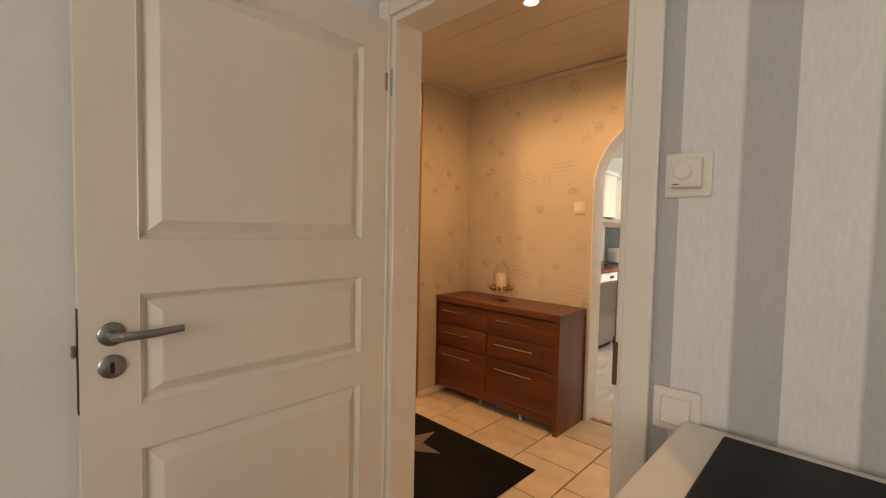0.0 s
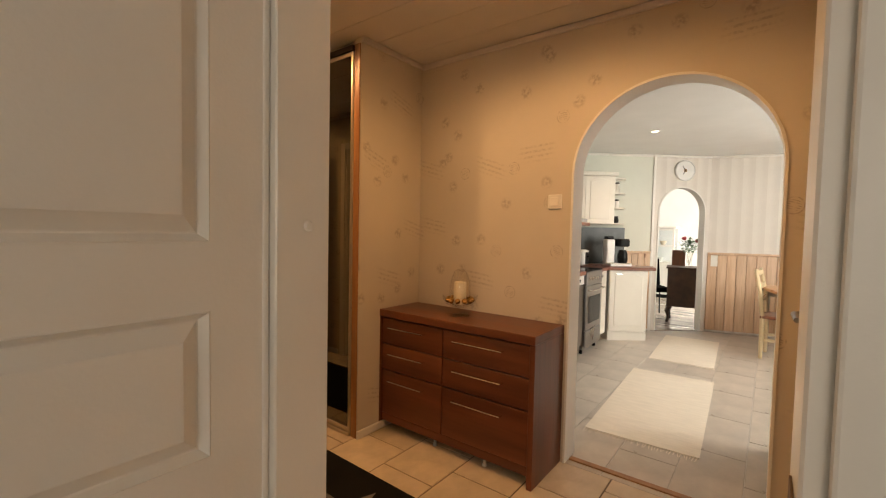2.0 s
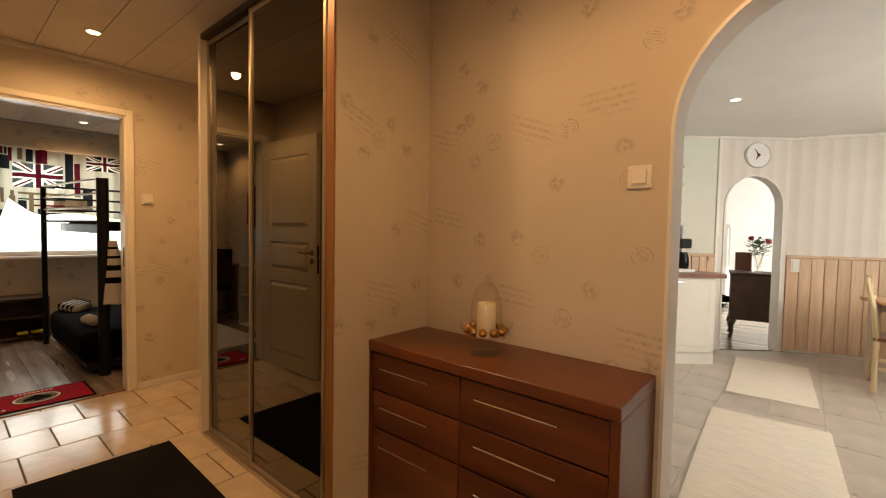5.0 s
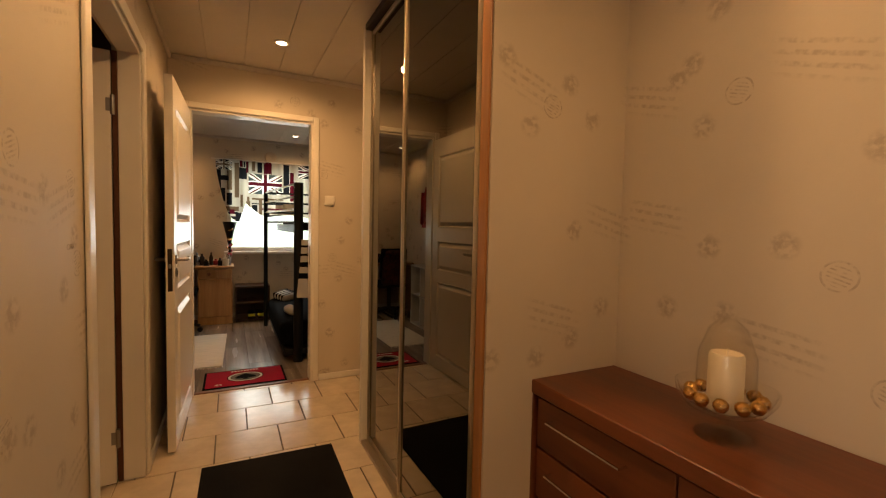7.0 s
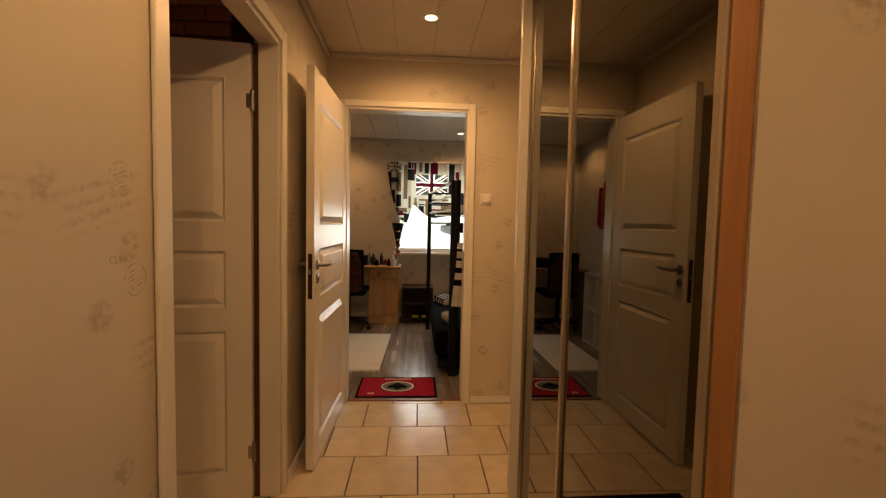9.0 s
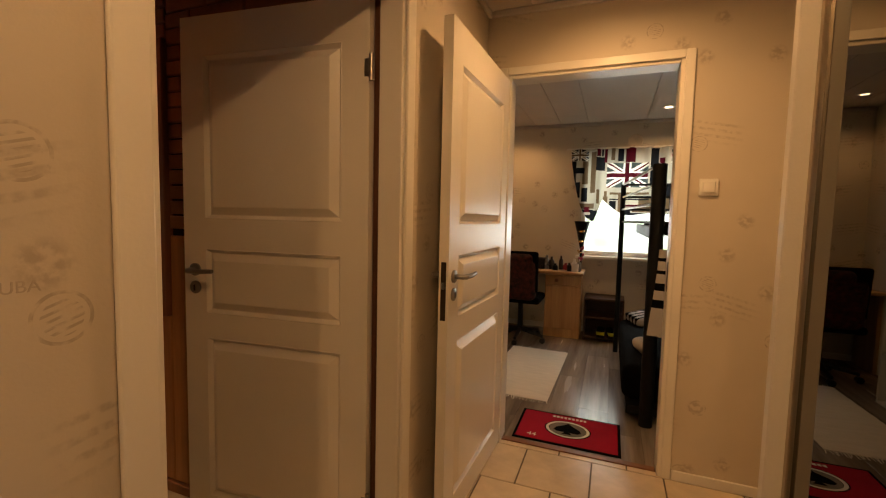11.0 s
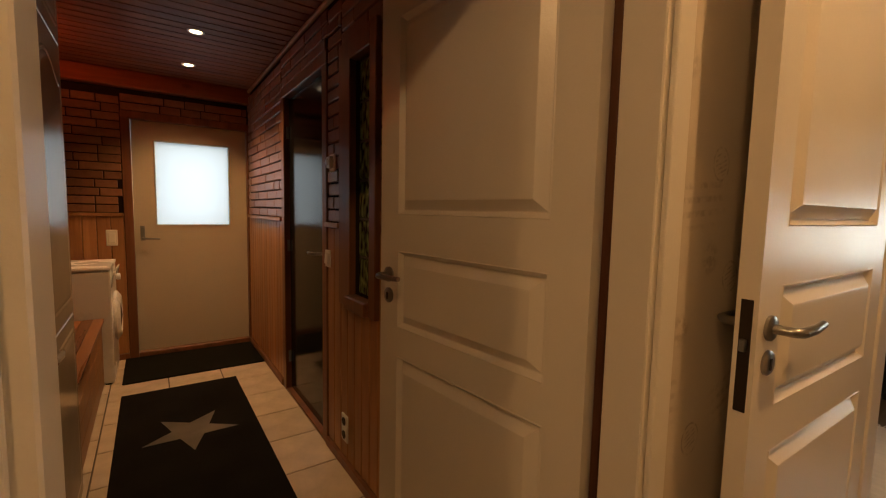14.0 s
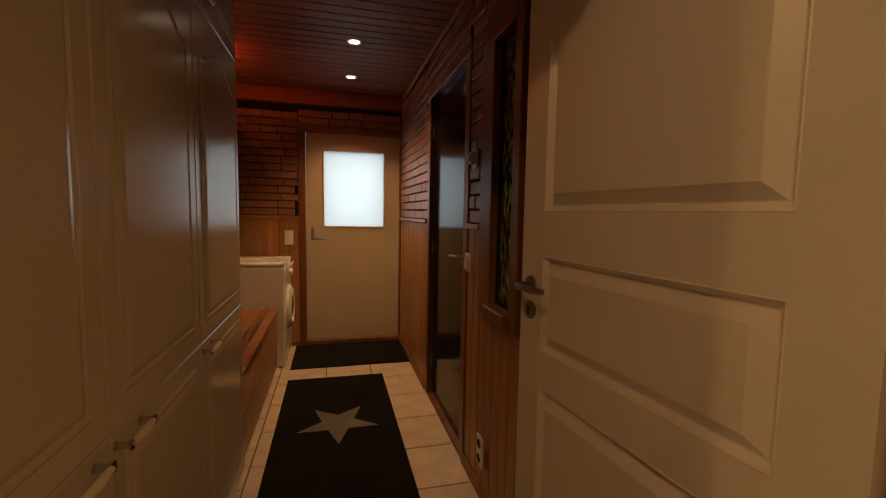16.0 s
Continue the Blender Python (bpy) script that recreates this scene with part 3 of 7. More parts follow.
setting("wall_west", boxes((-3.045, -2.925, 3.19, 3.46, 0, 2.52), (-3.045, -2.925, 4.345, 4.999, 0, 2.52), (-3.045, -2.925, 3.46, 4.345, 2.10, 2.52)), PAPER, "cream printed wallpaper wall round the bedroom door")
setting("wall_south", boxes((-2.924, -1.91, 3.235, 3.35, 0, 2.52), (-0.996, 0.15, 3.235, 3.35, 0, 2.52), (-1.91, -0.996, 3.235, 3.35, 2.10, 2.52), (0.15, 0.74, 3.19, 3.255, 0, 2.52), (0.74, 1.575, 3.19, 3.255, 2.04, 2.52), (1.575, 1.629, 3.19, 3.255, 0, 2.52)), PAPER, "cream printed wallpaper wall of the hall")
setting("wall_study_north", boxes((0.681, 0.74, 3.135, 3.189, 0, 2.52), (1.575, 3.4, 3.135, 3.189, 0, 2.52), (0.74, 1.575, 3.135, 3.189, 2.04, 2.52)), STRIPES, "wall papered in grey and white upright stripes")
setting("wall_east", boxes((1.63, 1.75, 3.19, 3.59, 0, 2.52), (1.63, 1.75, 4.51, 4.999, 0, 2.52), (1.63, 1.75, 3.59, 4.51, 2.09, 2.52)), PAPER, "cream wall round the glazed door")
# study
setting("wall_study_west", boxes((0.56, 0.68, -0.5, 3.189, 0, 2.52)), ROOM_WHITE, "off-white wall behind the open door")
setting("wall_study_east", boxes((3.4, 3.5, -0.5, 3.234, 0, 2.52)), ROOM_WHITE)
setting("wall_study_south", boxes((0.61, 3.5, -0.6, -0.501, 0, 2.52)), ROOM_WHITE)
setting("ceiling_study", boxes((0.681, 3.4, -0.5, 3.134, 2.45, 2.52)), ROOM_WHITE)
setting("floor_study", boxes((0.681, 3.4, -0.5, 3.189, -0.1, -0.002)), LAMINATE)
# hall ceiling in long boards
bm = bmesh.new()
y = 3.352
while y < 4.998:
    add_box(bm, -2.924, 1.629, y, min(y + 0.236, 4.998), CEIL, CEIL + 0.02)
    y += 0.240
add_box(bm, -2.924, 1.629, 3.351, 4.999, CEIL + 0.021, CEIL + 0.08)
setting("ceiling_hall", bm, CEIL_PAINT, "white ceiling of long boards")
for a in ((-2.924, 1.629, 3.351, 3.373, 2.405, 2.4395), (-0.46, 1.629, 4.977, 4.999, 2.405, 2.4395), (-2.924, -1.801, 4.977, 4.999, 2.405, 2.4395), (-2.924, -2.902, 3.374, 4.976, 2.405, 2.4395), (1.607, 1.629, 3.374, 4.976, 2.405, 2.4395), (-0.461, -0.44, 4.43, 4.976, 2.405, 2.4395)):
    setting("trim", box(*a, 0.006), CEIL_PAINT)
for a in ((-2.924, -2.91, 4.38, 4.999, 0, 0.05), (-2.924, -1.985, 3.351, 3.365, 0, 0.05), (-0.90, 0.15, 3.351, 3.365, 0, 0.05), (-0.461, -0.447, 4.425, 4.985, 0, 0.05), (-0.461, 0.60, 4.985, 4.999, 0, 0.05), (1.615, 1.629, 4.565, 4.999, 0, 0.05)):
    setting("baseboard", box(*a, 0.003), WHITE_PAINT)
# closet
setting("wall_closet_side", boxes((-1.80, -1.765, 4.46, 4.999, 0, 2.44)), ROOM_WHITE)
setting("closet_header", boxes((-1.764, -0.521, 4.46, 4.50, 2.405, 2.44)), ALU)
# bedroom
setting("wall_bedroom_west", boxes((-5.92, -5.80, 2.54, 3.70, 0, 2.52), (-5.92, -5.80, 5.05, 5.35, 0, 2.52), (-5.92, -5.80, 3.70, 5.05, 0, 0.90), (-5.92, -5.80, 3.70, 5.05, 2.05, 2.52)), PAPER_BED, "worn beige wallpaper wall round the bedroom window")
setting("wall_bedroom_south", boxes((-5.799, -3.046, 2.54, 2.639, 0, 2.419)), PAPER_BED)
setting("wall_bedroom_north", boxes((-5.92, -3.046, 5.351, 5.45, 0, 2.52)), PAPER_BED)
setting("wall_bedroom_east", boxes((-3.045, -2.99, 2.54, 3.189, 0, 2.52), (-3.045, -2.99, 5.121, 5.35, 0, 2.52)), PAPER_BED)
bm = bmesh.new()
y = 2.54
while y < 5.35:
    add_box(bm, -5.80, -3.046, y, min(y + 0.296, 5.35), 2.42, 2.44)
    y += 0.30
add_box(bm, -5.80, -3.046, 2.54, 5.35, 2.441, 2.52)
setting("ceiling_bedroom", bm, CEIL_PAINT)
setting("trim", box(-5.799, -5.775, 2.64, 5.35, 2.385, 2.4195, 0.006), CEIL_PAINT)
setting("baseboard", box(-5.799, -5.785, 2.64, 5.35, 0, 0.06, 0.003), WHITE_PAINT)
# corridor
setting("wall_corridor_west", boxes((-2.0, -1.893, -0.58, 0.70, 0, 2.36), (-2.0, -1.893, 1.54, 1.914, 0, 2.36), (-2.0, -1.893, 2.136, 3.234, 0, 2.36), (-2.0, -1.893, 0.70, 1.54, 2.06, 2.36), (-2.0, -1.893, 1.914, 2.136, 0, 0.895), (-2.0, -1.893, 1.914, 2.136, 1.957, 2.36)), MORTAR)
setting("wall_corridor_south", boxes((-0.965, -0.1, -0.70, -0.588, 0, 2.36), (-1.892, -0.965, -0.70, -0.588, 2.03, 2.36)), MORTAR)
setting("wall_corridor_east", boxes((-0.2, -0.1, -0.587, 3.234, 0, 2.36)), BROWN_TRIM)
bm = bmesh.new()
y = -0.585
while y < 3.23:
    add_box(bm, -1.892, -0.201, y, min(y + 0.082, 3.233), 2.345, 2.36)
    y += 0.092
add_box(bm, -2.0, -0.1, -0.70, 3.234, 2.361, 2.52)
setting("ceiling_corridor", bm, CEIL_WOOD, "dark red-brown boarded ceiling")
setting("beam", box(-1.892, -0.201, -0.587, -0.50, 2.215, 2.344, 0.006), CEIL_WOOD, "dark wooden beam under the ceiling")
setting("trim", tube([(-1.875, -0.49, 2.325), (-1.875, 3.23, 2.325)], 0.016), HONEY)
# rooms behind the corridor's west wall are closed off
setting("wall_wash_room", boxes((-2.6, -2.5, -0.7, 2.19, 0, 2.52), (-2.499, -2.001, -0.7, -0.6, 0, 2.52), (-2.499, -2.001, 2.25, 2.35, 0, 2.52)), ROOM_WHITE)

# kitchen
KA = pose(-0.65, 8.215, 0, 0, 0, 39.4)
KB = pose(0.85, 9.449, 0, 0, 0, 16.5)


def in_kitchen(ob, m):
    ob.matrix_basis = m
    return ob


KZ = 2.36
setting("wall_kitchen_west", boxes((-0.77, -0.65, 5.121, 8.30, 0, 2.52)), GREEN_WALL)
in_kitchen(setting("wall_kitchen_diagonal", prism(arch_outline(1.236, 1.886, 1.60, 0.345, 0.0, 1.942, 2.52), 0.10), KITCHEN_PAPER, "kitchen wall with a second arched opening"), KA)
in_kitchen(setting("wall_green", boxes((0.0, 1.14, -0.012, -0.002, 1.0, KZ)), GREEN_WALL), KA)
in_kitchen(setting("trim", arch_lining(1.236, 1.886, 1.60, 0.345, 0.014, -0.012, 0.112), WHITE_PAINT, "", True), KA)
in_kitchen(setting("trim", box(1.14, 1.175, -0.03, -0.001, 0, KZ, 0.004), WHITE_PAINT), KA)
in_kitchen(setting("wall_kitchen_north", boxes((-0.06, 2.9, 0, 0.1, 0, 2.52)), KITCHEN_PAPER, "kitchen wall with pale striped paper over pine panelling"), KB)
in_kitchen(setting("trim", box(0.0, 2.9, -0.025, -0.001, KZ - 0.03, KZ - 0.001, 0.006), WHITE_PAINT), KB)
in_kitchen(setting("trim", box(0.0, 1.94, -0.025, -0.001, KZ - 0.03, KZ - 0.001, 0.006), WHITE_PAINT), KA)
in_kitchen(setting("trim", box(0.0, 2.9, -0.035, -0.001, 1.045, 1.075, 0.006), PINE), KB)
panelling = in_kitchen(setting("panelling_kitchen", boxes((0.0, 2.9, -0.006, -0.001, 0.03, 1.045)), OAK_EDGE, "pine board panelling"), KB)
panelling_corner = in_kitchen(setting("panelling_corner", boxes((0.80, 1.139, -0.018, -0.0125, 0.03, 1.045)), OAK_EDGE, "pine board panelling beside the arch"), KA)
in_kitchen(setting("trim", box(0.80, 1.139, -0.045, -0.0125, 1.045, 1.075, 0.006), PINE), KA)
setting("wall_kitchen_east", boxes((3.4, 3.5, 5.121, 6.1, 0, 2.52), (3.4, 3.5, 8.3, 10.3, 0, 2.52), (3.4, 3.5, 6.1, 8.3, 0, 0.85), (3.4, 3.5, 6.1, 8.3, 2.2, 2.52)), KITCHEN_PAPER)
setting("wall_kitchen_south", boxes((1.751, 3.5, 5.0, 5.12, 0, 2.52), (-0.77, -0.521, 5.0, 5.12, 0, 2.52)), KITCHEN_PAPER)
setting("ceiling_kitchen", prism([(-0.77, 5.121), (3.5, 5.121), (3.5, 10.3), (0.88, 9.52), (-0.77, 8.20)], 0.08, 'z', KZ), ROOM_WHITE, "glossy white kitchen ceiling")
# living room beyond the kitchen, and the lounge beyond the glazed door
setting("wall_living_north", boxes((-3.2, 5.0, 13.0, 13.1, 0, 2.6)), ROOM_WHITE)
setting("wall_living_west", boxes((-3.3, -3.201, 8.3, 13.1, 0, 2.6)), ROOM_WHITE)
setting("wall_living_east", boxes((4.9, 5.0, 10.4, 12.999, 0, 2.6)), ROOM_WHITE)
setting("wall_living_south", boxes((-3.3, -0.771, 8.2, 8.299, 0, 2.6), (3.501, 5.0, 10.3, 10.399, 0, 2.6)), ROOM_WHITE)
setting("ceiling_living", prism([(-3.2, 8.3), (-0.8, 8.3), (0.8, 9.60), (3.4, 10.4), (4.9, 10.4), (4.9, 13.0), (-3.2, 13.0)], 0.08, 'z', 2.5), ROOM_WHITE)
setting("floor_living", prism([(-3.2, 8.3), (-0.75, 8.24), (0.82, 9.52), (3.4, 10.28), (4.9, 10.4), (4.9, 13.0), (-3.2, 13.0)], 0.09, 'z', -0.1), LAMINATE)
setting("wall_lounge_east", boxes((4.7, 4.8, 3.0, 5.12, 0, 2.6)), ROOM_WHITE)
setting("wall_lounge_south", boxes((3.501, 4.8, 2.9, 3.0, 0, 2.6), (1.751, 3.5, 3.235, 3.30, 0, 2.6)), ROOM_WHITE)
setting("ceiling_lounge", boxes((1.751, 4.7, 3.3, 4.999, 2.5, 2.6)), ROOM_WHITE)
setting("floor_lounge", boxes((1.751, 4.7, 3.3, 4.999, -0.1, -0.005)), LAMINATE)
# ground and far trees outside
setting("ground", boxes((-60, 60, -60, 60, -0.32, -0.30)), plain("grass_ground", (0.10, 0.16, 0.05), 0.95, var=0.3, scale=1.5))

# ---- doors ----


def panel_face(bm, w, h, y, s, xa, xb, rows):
    """One side of a moulded panel door: flat stiles and rails, and fields sunk behind a sloping moulding."""
    def quad(a, b):
        (x0, z0), (x1, z1) = a, b
        v = [bm.verts.new(p) for p in ((x0, y, z0), (x1, y, z0), (x1, y, z1), (x0, y, z1))]
        bm.faces.new(v)
    quad((0, 0), (xa, h))
    quad((xb, 0), (w, h))
    edges = [0] + [z for r in rows for z in r] + [h]
    for z0, z1 in zip(edges[::2], edges[1::2]):
        quad((xa, z0), (xb, z1))
    for z0, z1 in rows:
        loops = []
        for inset, d in ((0, 0), (0.0025, 0.0015), (0.0145, -0.0150), (0.0175, -0.0155), (0.046, 0.0055), (0.050, 0.006)):
            yy = y + s * d
            loops.append([bm.verts.new(p) for p in ((xa + inset, yy, z0 + inset), (xb - inset, yy, z0 + inset), (xb - inset, yy, z1 - inset), (xa + inset, yy, z1 - inset))])
        for p, q in zip(loops, loops[1:]):
            for k in range(4):
                bm.faces.new((p[k], p[(k + 1) % 4], q[(k + 1) % 4], q[k]))
        bm.faces.new(loops[-1])


def lever(leaf, x, z, y, s, toward, plate=False):
    """A lever handle on a round rose with a key rose under it; toward is the way that the lever points."""
    rose = part("rose", turned(lathe([(0.026, 0), (0.026, 0.006), (0.022, 0.009), (0.0, 0.009)], 24), pose(x, y, z, -90 * s)), STEEL, leaf, "", True)
    grip = tube([(x, y, z), (x, y + s * 0.042, z), (x + toward * 0.012, y + s * 0.052, z), (x + toward * 0.07, y + s * 0.054, z), (x + toward * 0.128, y + s * 0.050, z + 0.003)], [0.010, 0.010, 0.0105, 0.0095, 0.008], 12)
    part("door_handle", grip, STEEL, leaf, "brushed steel lever", True)
    key = part("key_rose", turned(lathe([(0.026, 0), (0.026, 0.005), (0.022, 0.008), (0.0, 0.008)], 24), pose(x, y, z - 0.072, -90 * s)), STEEL, leaf, "", True)
    part("keyhole", boxes((x - 0.004, x + 0.004, min(y + s * 0.0082, y + s * 0.0095), max(y + s * 0.0082, y + s * 0.0095), z - 0.086, z - 0.062)), SHADOW_GAP, key)


def panel_door(name, w, h, m, label, hand, zh=1.06, group=""):
    """A white door leaf with three moulded panels; hinge at the local origin, leaf along +x."""
    door = tagged(new(name), label, "door", group, "structure")
    door.matrix_basis = m
    t = 0.04
    bm = bmesh.new()
    rows = [(0.115, 0.785), (0.885, 1.145), (1.265, 1.895)]
    for y, s in ((-t / 2, -1), (t / 2, 1)):
        panel_face(bm, w, h, y, s, 0.105, w - 0.105, rows)
    for a, b in (((0, 0), (w, 0)), ((w, 0), (w, h)), ((w, h), (0, h)), ((0, h), (0, 0))):
        bm.faces.new([bm.verts.new(p) for p in ((a[0], -t / 2, a[1]), (b[0], -t / 2, b[1]), (b[0], t / 2, b[1]), (a[0], t / 2, a[1]))])
    bmesh.ops.remove_doubles(bm, verts=bm.verts[:], dist=1e-5)
    leaf = part("leaf", bm, DOOR_PAINT, door)
    for y, s in ((-t / 2, -1), (t / 2, 1)):
        lever(leaf, w - 0.055, zh, y, s, -1)
    part("lock_plate", box(w - 0.0005, w + 0.002, -0.011, 0.011, zh - 0.17, zh + 0.06, 0.001), DARK_STEEL, leaf, "dark bronze lock plate")
    part("latch_bolt", box(w + 0.002, w + 0.012, -0.006, 0.006, zh - 0.045, zh - 0.02, 0.002), STEEL, leaf)
    for zz in (0.22, 1.80):
        part("hinge", merged(tube([(-0.008, hand * 0.022, zz - 0.045), (-0.008, hand * 0.022, zz + 0.045)], 0.009, 10), boxes((-0.006, 0.018, hand * 0.0205 - 0.0015, hand * 0.0205 + 0.0015, zz - 0.03, zz + 0.03))), STEEL, leaf, "white hinge", True)
    return door


def casing(name, x0, x1, h, y0, y1, width=0.06, proud=0.014, jamb=0.03, sides=(1, 1), m=None, mat=None, label=""):
    """A door frame in local x, z: lining in the opening and architraves on both faces of the wall."""
    mat = mat or DOOR_PAINT
    fr = tagged(new(name), label, kind="structure")
    if m:
        fr.matrix_basis = m
    part("jamb", box(x0, x0 + jamb, y0, y1, 0, h, 0.003), mat, fr)
    part("jamb", box(x1 - jamb, x1, y0, y1, 0, h, 0.003), mat, fr)
    part("head", box(x0 + jamb + 0.001, x1 - jamb - 0.001, y0, y1, h - jamb, h, 0.003), mat, fr)
    for k, (y, s) in enumerate(((y0, -1), (y1, 1))):
        if not sides[k]:
            continue
        a, b = (y - proud, y - 0.001) if s < 0 else (y + 0.001, y + proud)
        part("architrave", box(x0 - width + 0.012, x0 + 0.012, a, b, 0, h + width - 0.012, 0.004, 2), mat, fr)
        part("architrave", box(x1 - 0.012, x1 + width - 0.012, a, b, 0, h + width - 0.012, 0.004, 2), mat, fr)
        part("architrave", box(x0 + 0.013, x1 - 0.013, a, b, h - 0.012, h + width - 0.012, 0.004, 2), mat, fr)
    return fr


casing("door_frame_1", 0.74, 1.575, 2.04, 3.133, 3.257, label="white painted frame of the study door")
casing("door_frame_2", -1.91, -0.996, 2.10, 3.262, 3.352, sides=(0, 1), label="white painted frame of the corridor door")
casing("door_frame_3", 3.46, 4.345, 2.10, 2.923, 3.047, width=0.042, m=Matrix(((0, -1, 0, 0), (1, 0, 0, 0), (0, 0, 1, 0), (0, 0, 0, 1))), label="white painted frame of the bedroom door")
casing("door_frame_4", 3.59, 4.51, 2.09, -1.752, -1.628, m=Matrix(((0, -1, 0, 0), (1, 0, 0, 0), (0, 0, 1, 0), (0, 0, 0, 1))), label="white painted frame of the glazed door")
door_1 = panel_door("door_1", 0.825, 2.000, pose(0.727, 3.128, 0.008, 0, 0, -90.0), "white moulded three-panel door standing open into the study", 1)
door_2 = panel_door("door_2", 0.815, 2.045, pose(-1.871, 3.238, 0.012, 0, 0, -84.4), "white moulded three-panel door standing open into the corridor", 1)
setting("trim", box(-1.909, -1.881, 3.2405, 3.2610, 0, 2.07, 0.002), DARK_TRIM, "dark red-brown strip beside the corridor door")
door_3 = panel_door("door_3", 0.83, 2.045, pose(-2.905, 3.465, 0.010, 0, 0, -1.5), "white moulded three-panel bedroom door standing open along the wall", -1)
setting("threshold", box(-2.995, -2.955, 3.492, 4.313, -0.004, 0.007, 0.003), BROWN_TRIM, "worn wooden threshold of the bedroom door")
setting("threshold", box(0.65, 1.55, 5.045, 5.085, -0.004, 0.007, 0.003), OAK_EDGE, "narrow wooden strip under the arch")
setting("threshold", box(0.772, 1.543, 3.14, 3.25, -0.004, 0.012, 0.004), DOOR_PAINT)
solid("screw_cap", turned(lathe([(0.011, 0), (0.011, 0.002), (0.008, 0.006), (0.0, 0.0075)], 18), pose(0.7702, 3.205, 1.305, 0, 90)), DOOR_PAINT, "white painted screw cap on the study door frame", "screw cap", smooth=True)
solid("strike_plate", merged(box(1.542, 1.5445, 3.1335, 3.209, 0.975, 1.072, 0.0005), box(1.542, 1.5525, 3.1305, 3.1328, 0.975, 1.072, 0.0005)), BRONZE, "dark bronze strike plate let into the door frame", "strike plate")
solid("strike_plate", box(-2.975, -2.951, 4.3125, 4.3145, 0.955, 1.105, 0.0005), DARK_STEEL, "dark bronze strike plate let into the door frame", "strike plate")

# glazed door of the east wall, closed
gd = tagged(new("door_4"), "closed cream door with small glass panes over a panel", "door", kind="structure")
gx0, gx1, gy0, gy1 = 1.640, 1.680, 3.623, 4.477
rails = [(0.008, 0.20), (0.815, 0.875), (1.215, 1.245), (1.59, 1.62), (1.965, 2.052)]
part("stile", box(gx0, gx1, gy1 - 0.095, gy1, 0.008, 2.052, 0.003), DOOR_PAINT, gd)
part("stile", box(gx0, gx1, gy0, gy0 + 0.095, 0.008, 2.052, 0.003), DOOR_PAINT, gd)
ym = (gy0 + gy1) / 2
for k, (z0, z1) in enumerate(rails):
    part("rail", box(gx0, gx1, gy0 + 0.0955, gy1 - 0.0955, z0, z1, 0.003), DOOR_PAINT, gd)
for (a, b) in zip(rails[1:], rails[2:]):
    part("muntin", box(gx0 + 0.002, gx1 - 0.002, ym - 0.015, ym + 0.015, a[1], b[0], 0.003), DOOR_PAINT, gd)
    for y0, y1 in ((gy0 + 0.096, ym - 0.0155), (ym + 0.0155, gy1 - 0.096)):
        pn = part("pane", boxes((gx0 + 0.018, gx0 + 0.022, y0, y1, a[1] + 0.001, b[0] - 0.001)), PANE, gd, "clear glass pane")
        pn.visible_shadow = False
part("panel", merged(box(gx0 + 0.010, gx1 - 0.010, gy0 + 0.0955, gy1 - 0.0955, 0.201, 0.814, 0.002), box(gx0 + 0.003, gx0 + 0.0095, gy0 + 0.15, gy1 - 0.15, 0.26, 0.755, 0.004)), DOOR_PAINT, gd)
for (a, b) in zip(rails[1:], rails[2:]):
    for y0, y1 in ((gy0 + 0.096, ym - 0.0155), (ym + 0.0155, gy1 - 0.096)):
        bead = merged(box(gx0 + 0.004, gx0 + 0.0175, y0, y0 + 0.012, a[1], b[0], 0.003), box(gx0 + 0.004, gx0 + 0.0175, y1 - 0.012, y1, a[1], b[0], 0.003), box(gx0 + 0.005, gx0 + 0.0175, y0 + 0.0125, y1 - 0.0125, a[1], a[1] + 0.012, 0.003), box(gx0 + 0.005, gx0 + 0.0175, y0 + 0.0125, y1 - 0.0125, b[0] - 0.012, b[0], 0.003))
        part("glazing_bead", bead, DOOR_PAINT, gd)
gleaf = part("rose", turned(lathe([(0.026, 0), (0.026, 0.006), (0.022, 0.009), (0.0, 0.009)], 24), pose(gx0, gy1 - 0.048, 1.06, 0, -90)), STEEL, gd, "", True)
part("key_rose", turned(lathe([(0.024, 0), (0.024, 0.006), (0.020, 0.009), (0.0, 0.009)], 24), pose(gx0, gy1 - 0.048, 0.985, 0, -90)), STEEL, gd, "", True)
part("door_handle", tube([(gx0 - 0.003, gy1 - 0.048, 1.06), (gx0 - 0.045, gy1 - 0.048, 1.06), (gx0 - 0.052, gy1 - 0.06, 1.06), (gx0 - 0.05, gy1 - 0.165, 1.058)], [0.010, 0.010, 0.010, 0.008], 12), STEEL, gleaf, "brushed steel lever", True)

# ---- hall: mirrored closet ----
closet = thing("mirror_closet", -1.1, 4.45, 0, "built-in closet with two smoked-mirror sliding doors", "closet")


def closet_part(name, bm, mat, parent=None, label=""):
    return part(name, turned(bm, Matrix.Translation((1.1, -4.45, 0))), mat, parent or closet, label)


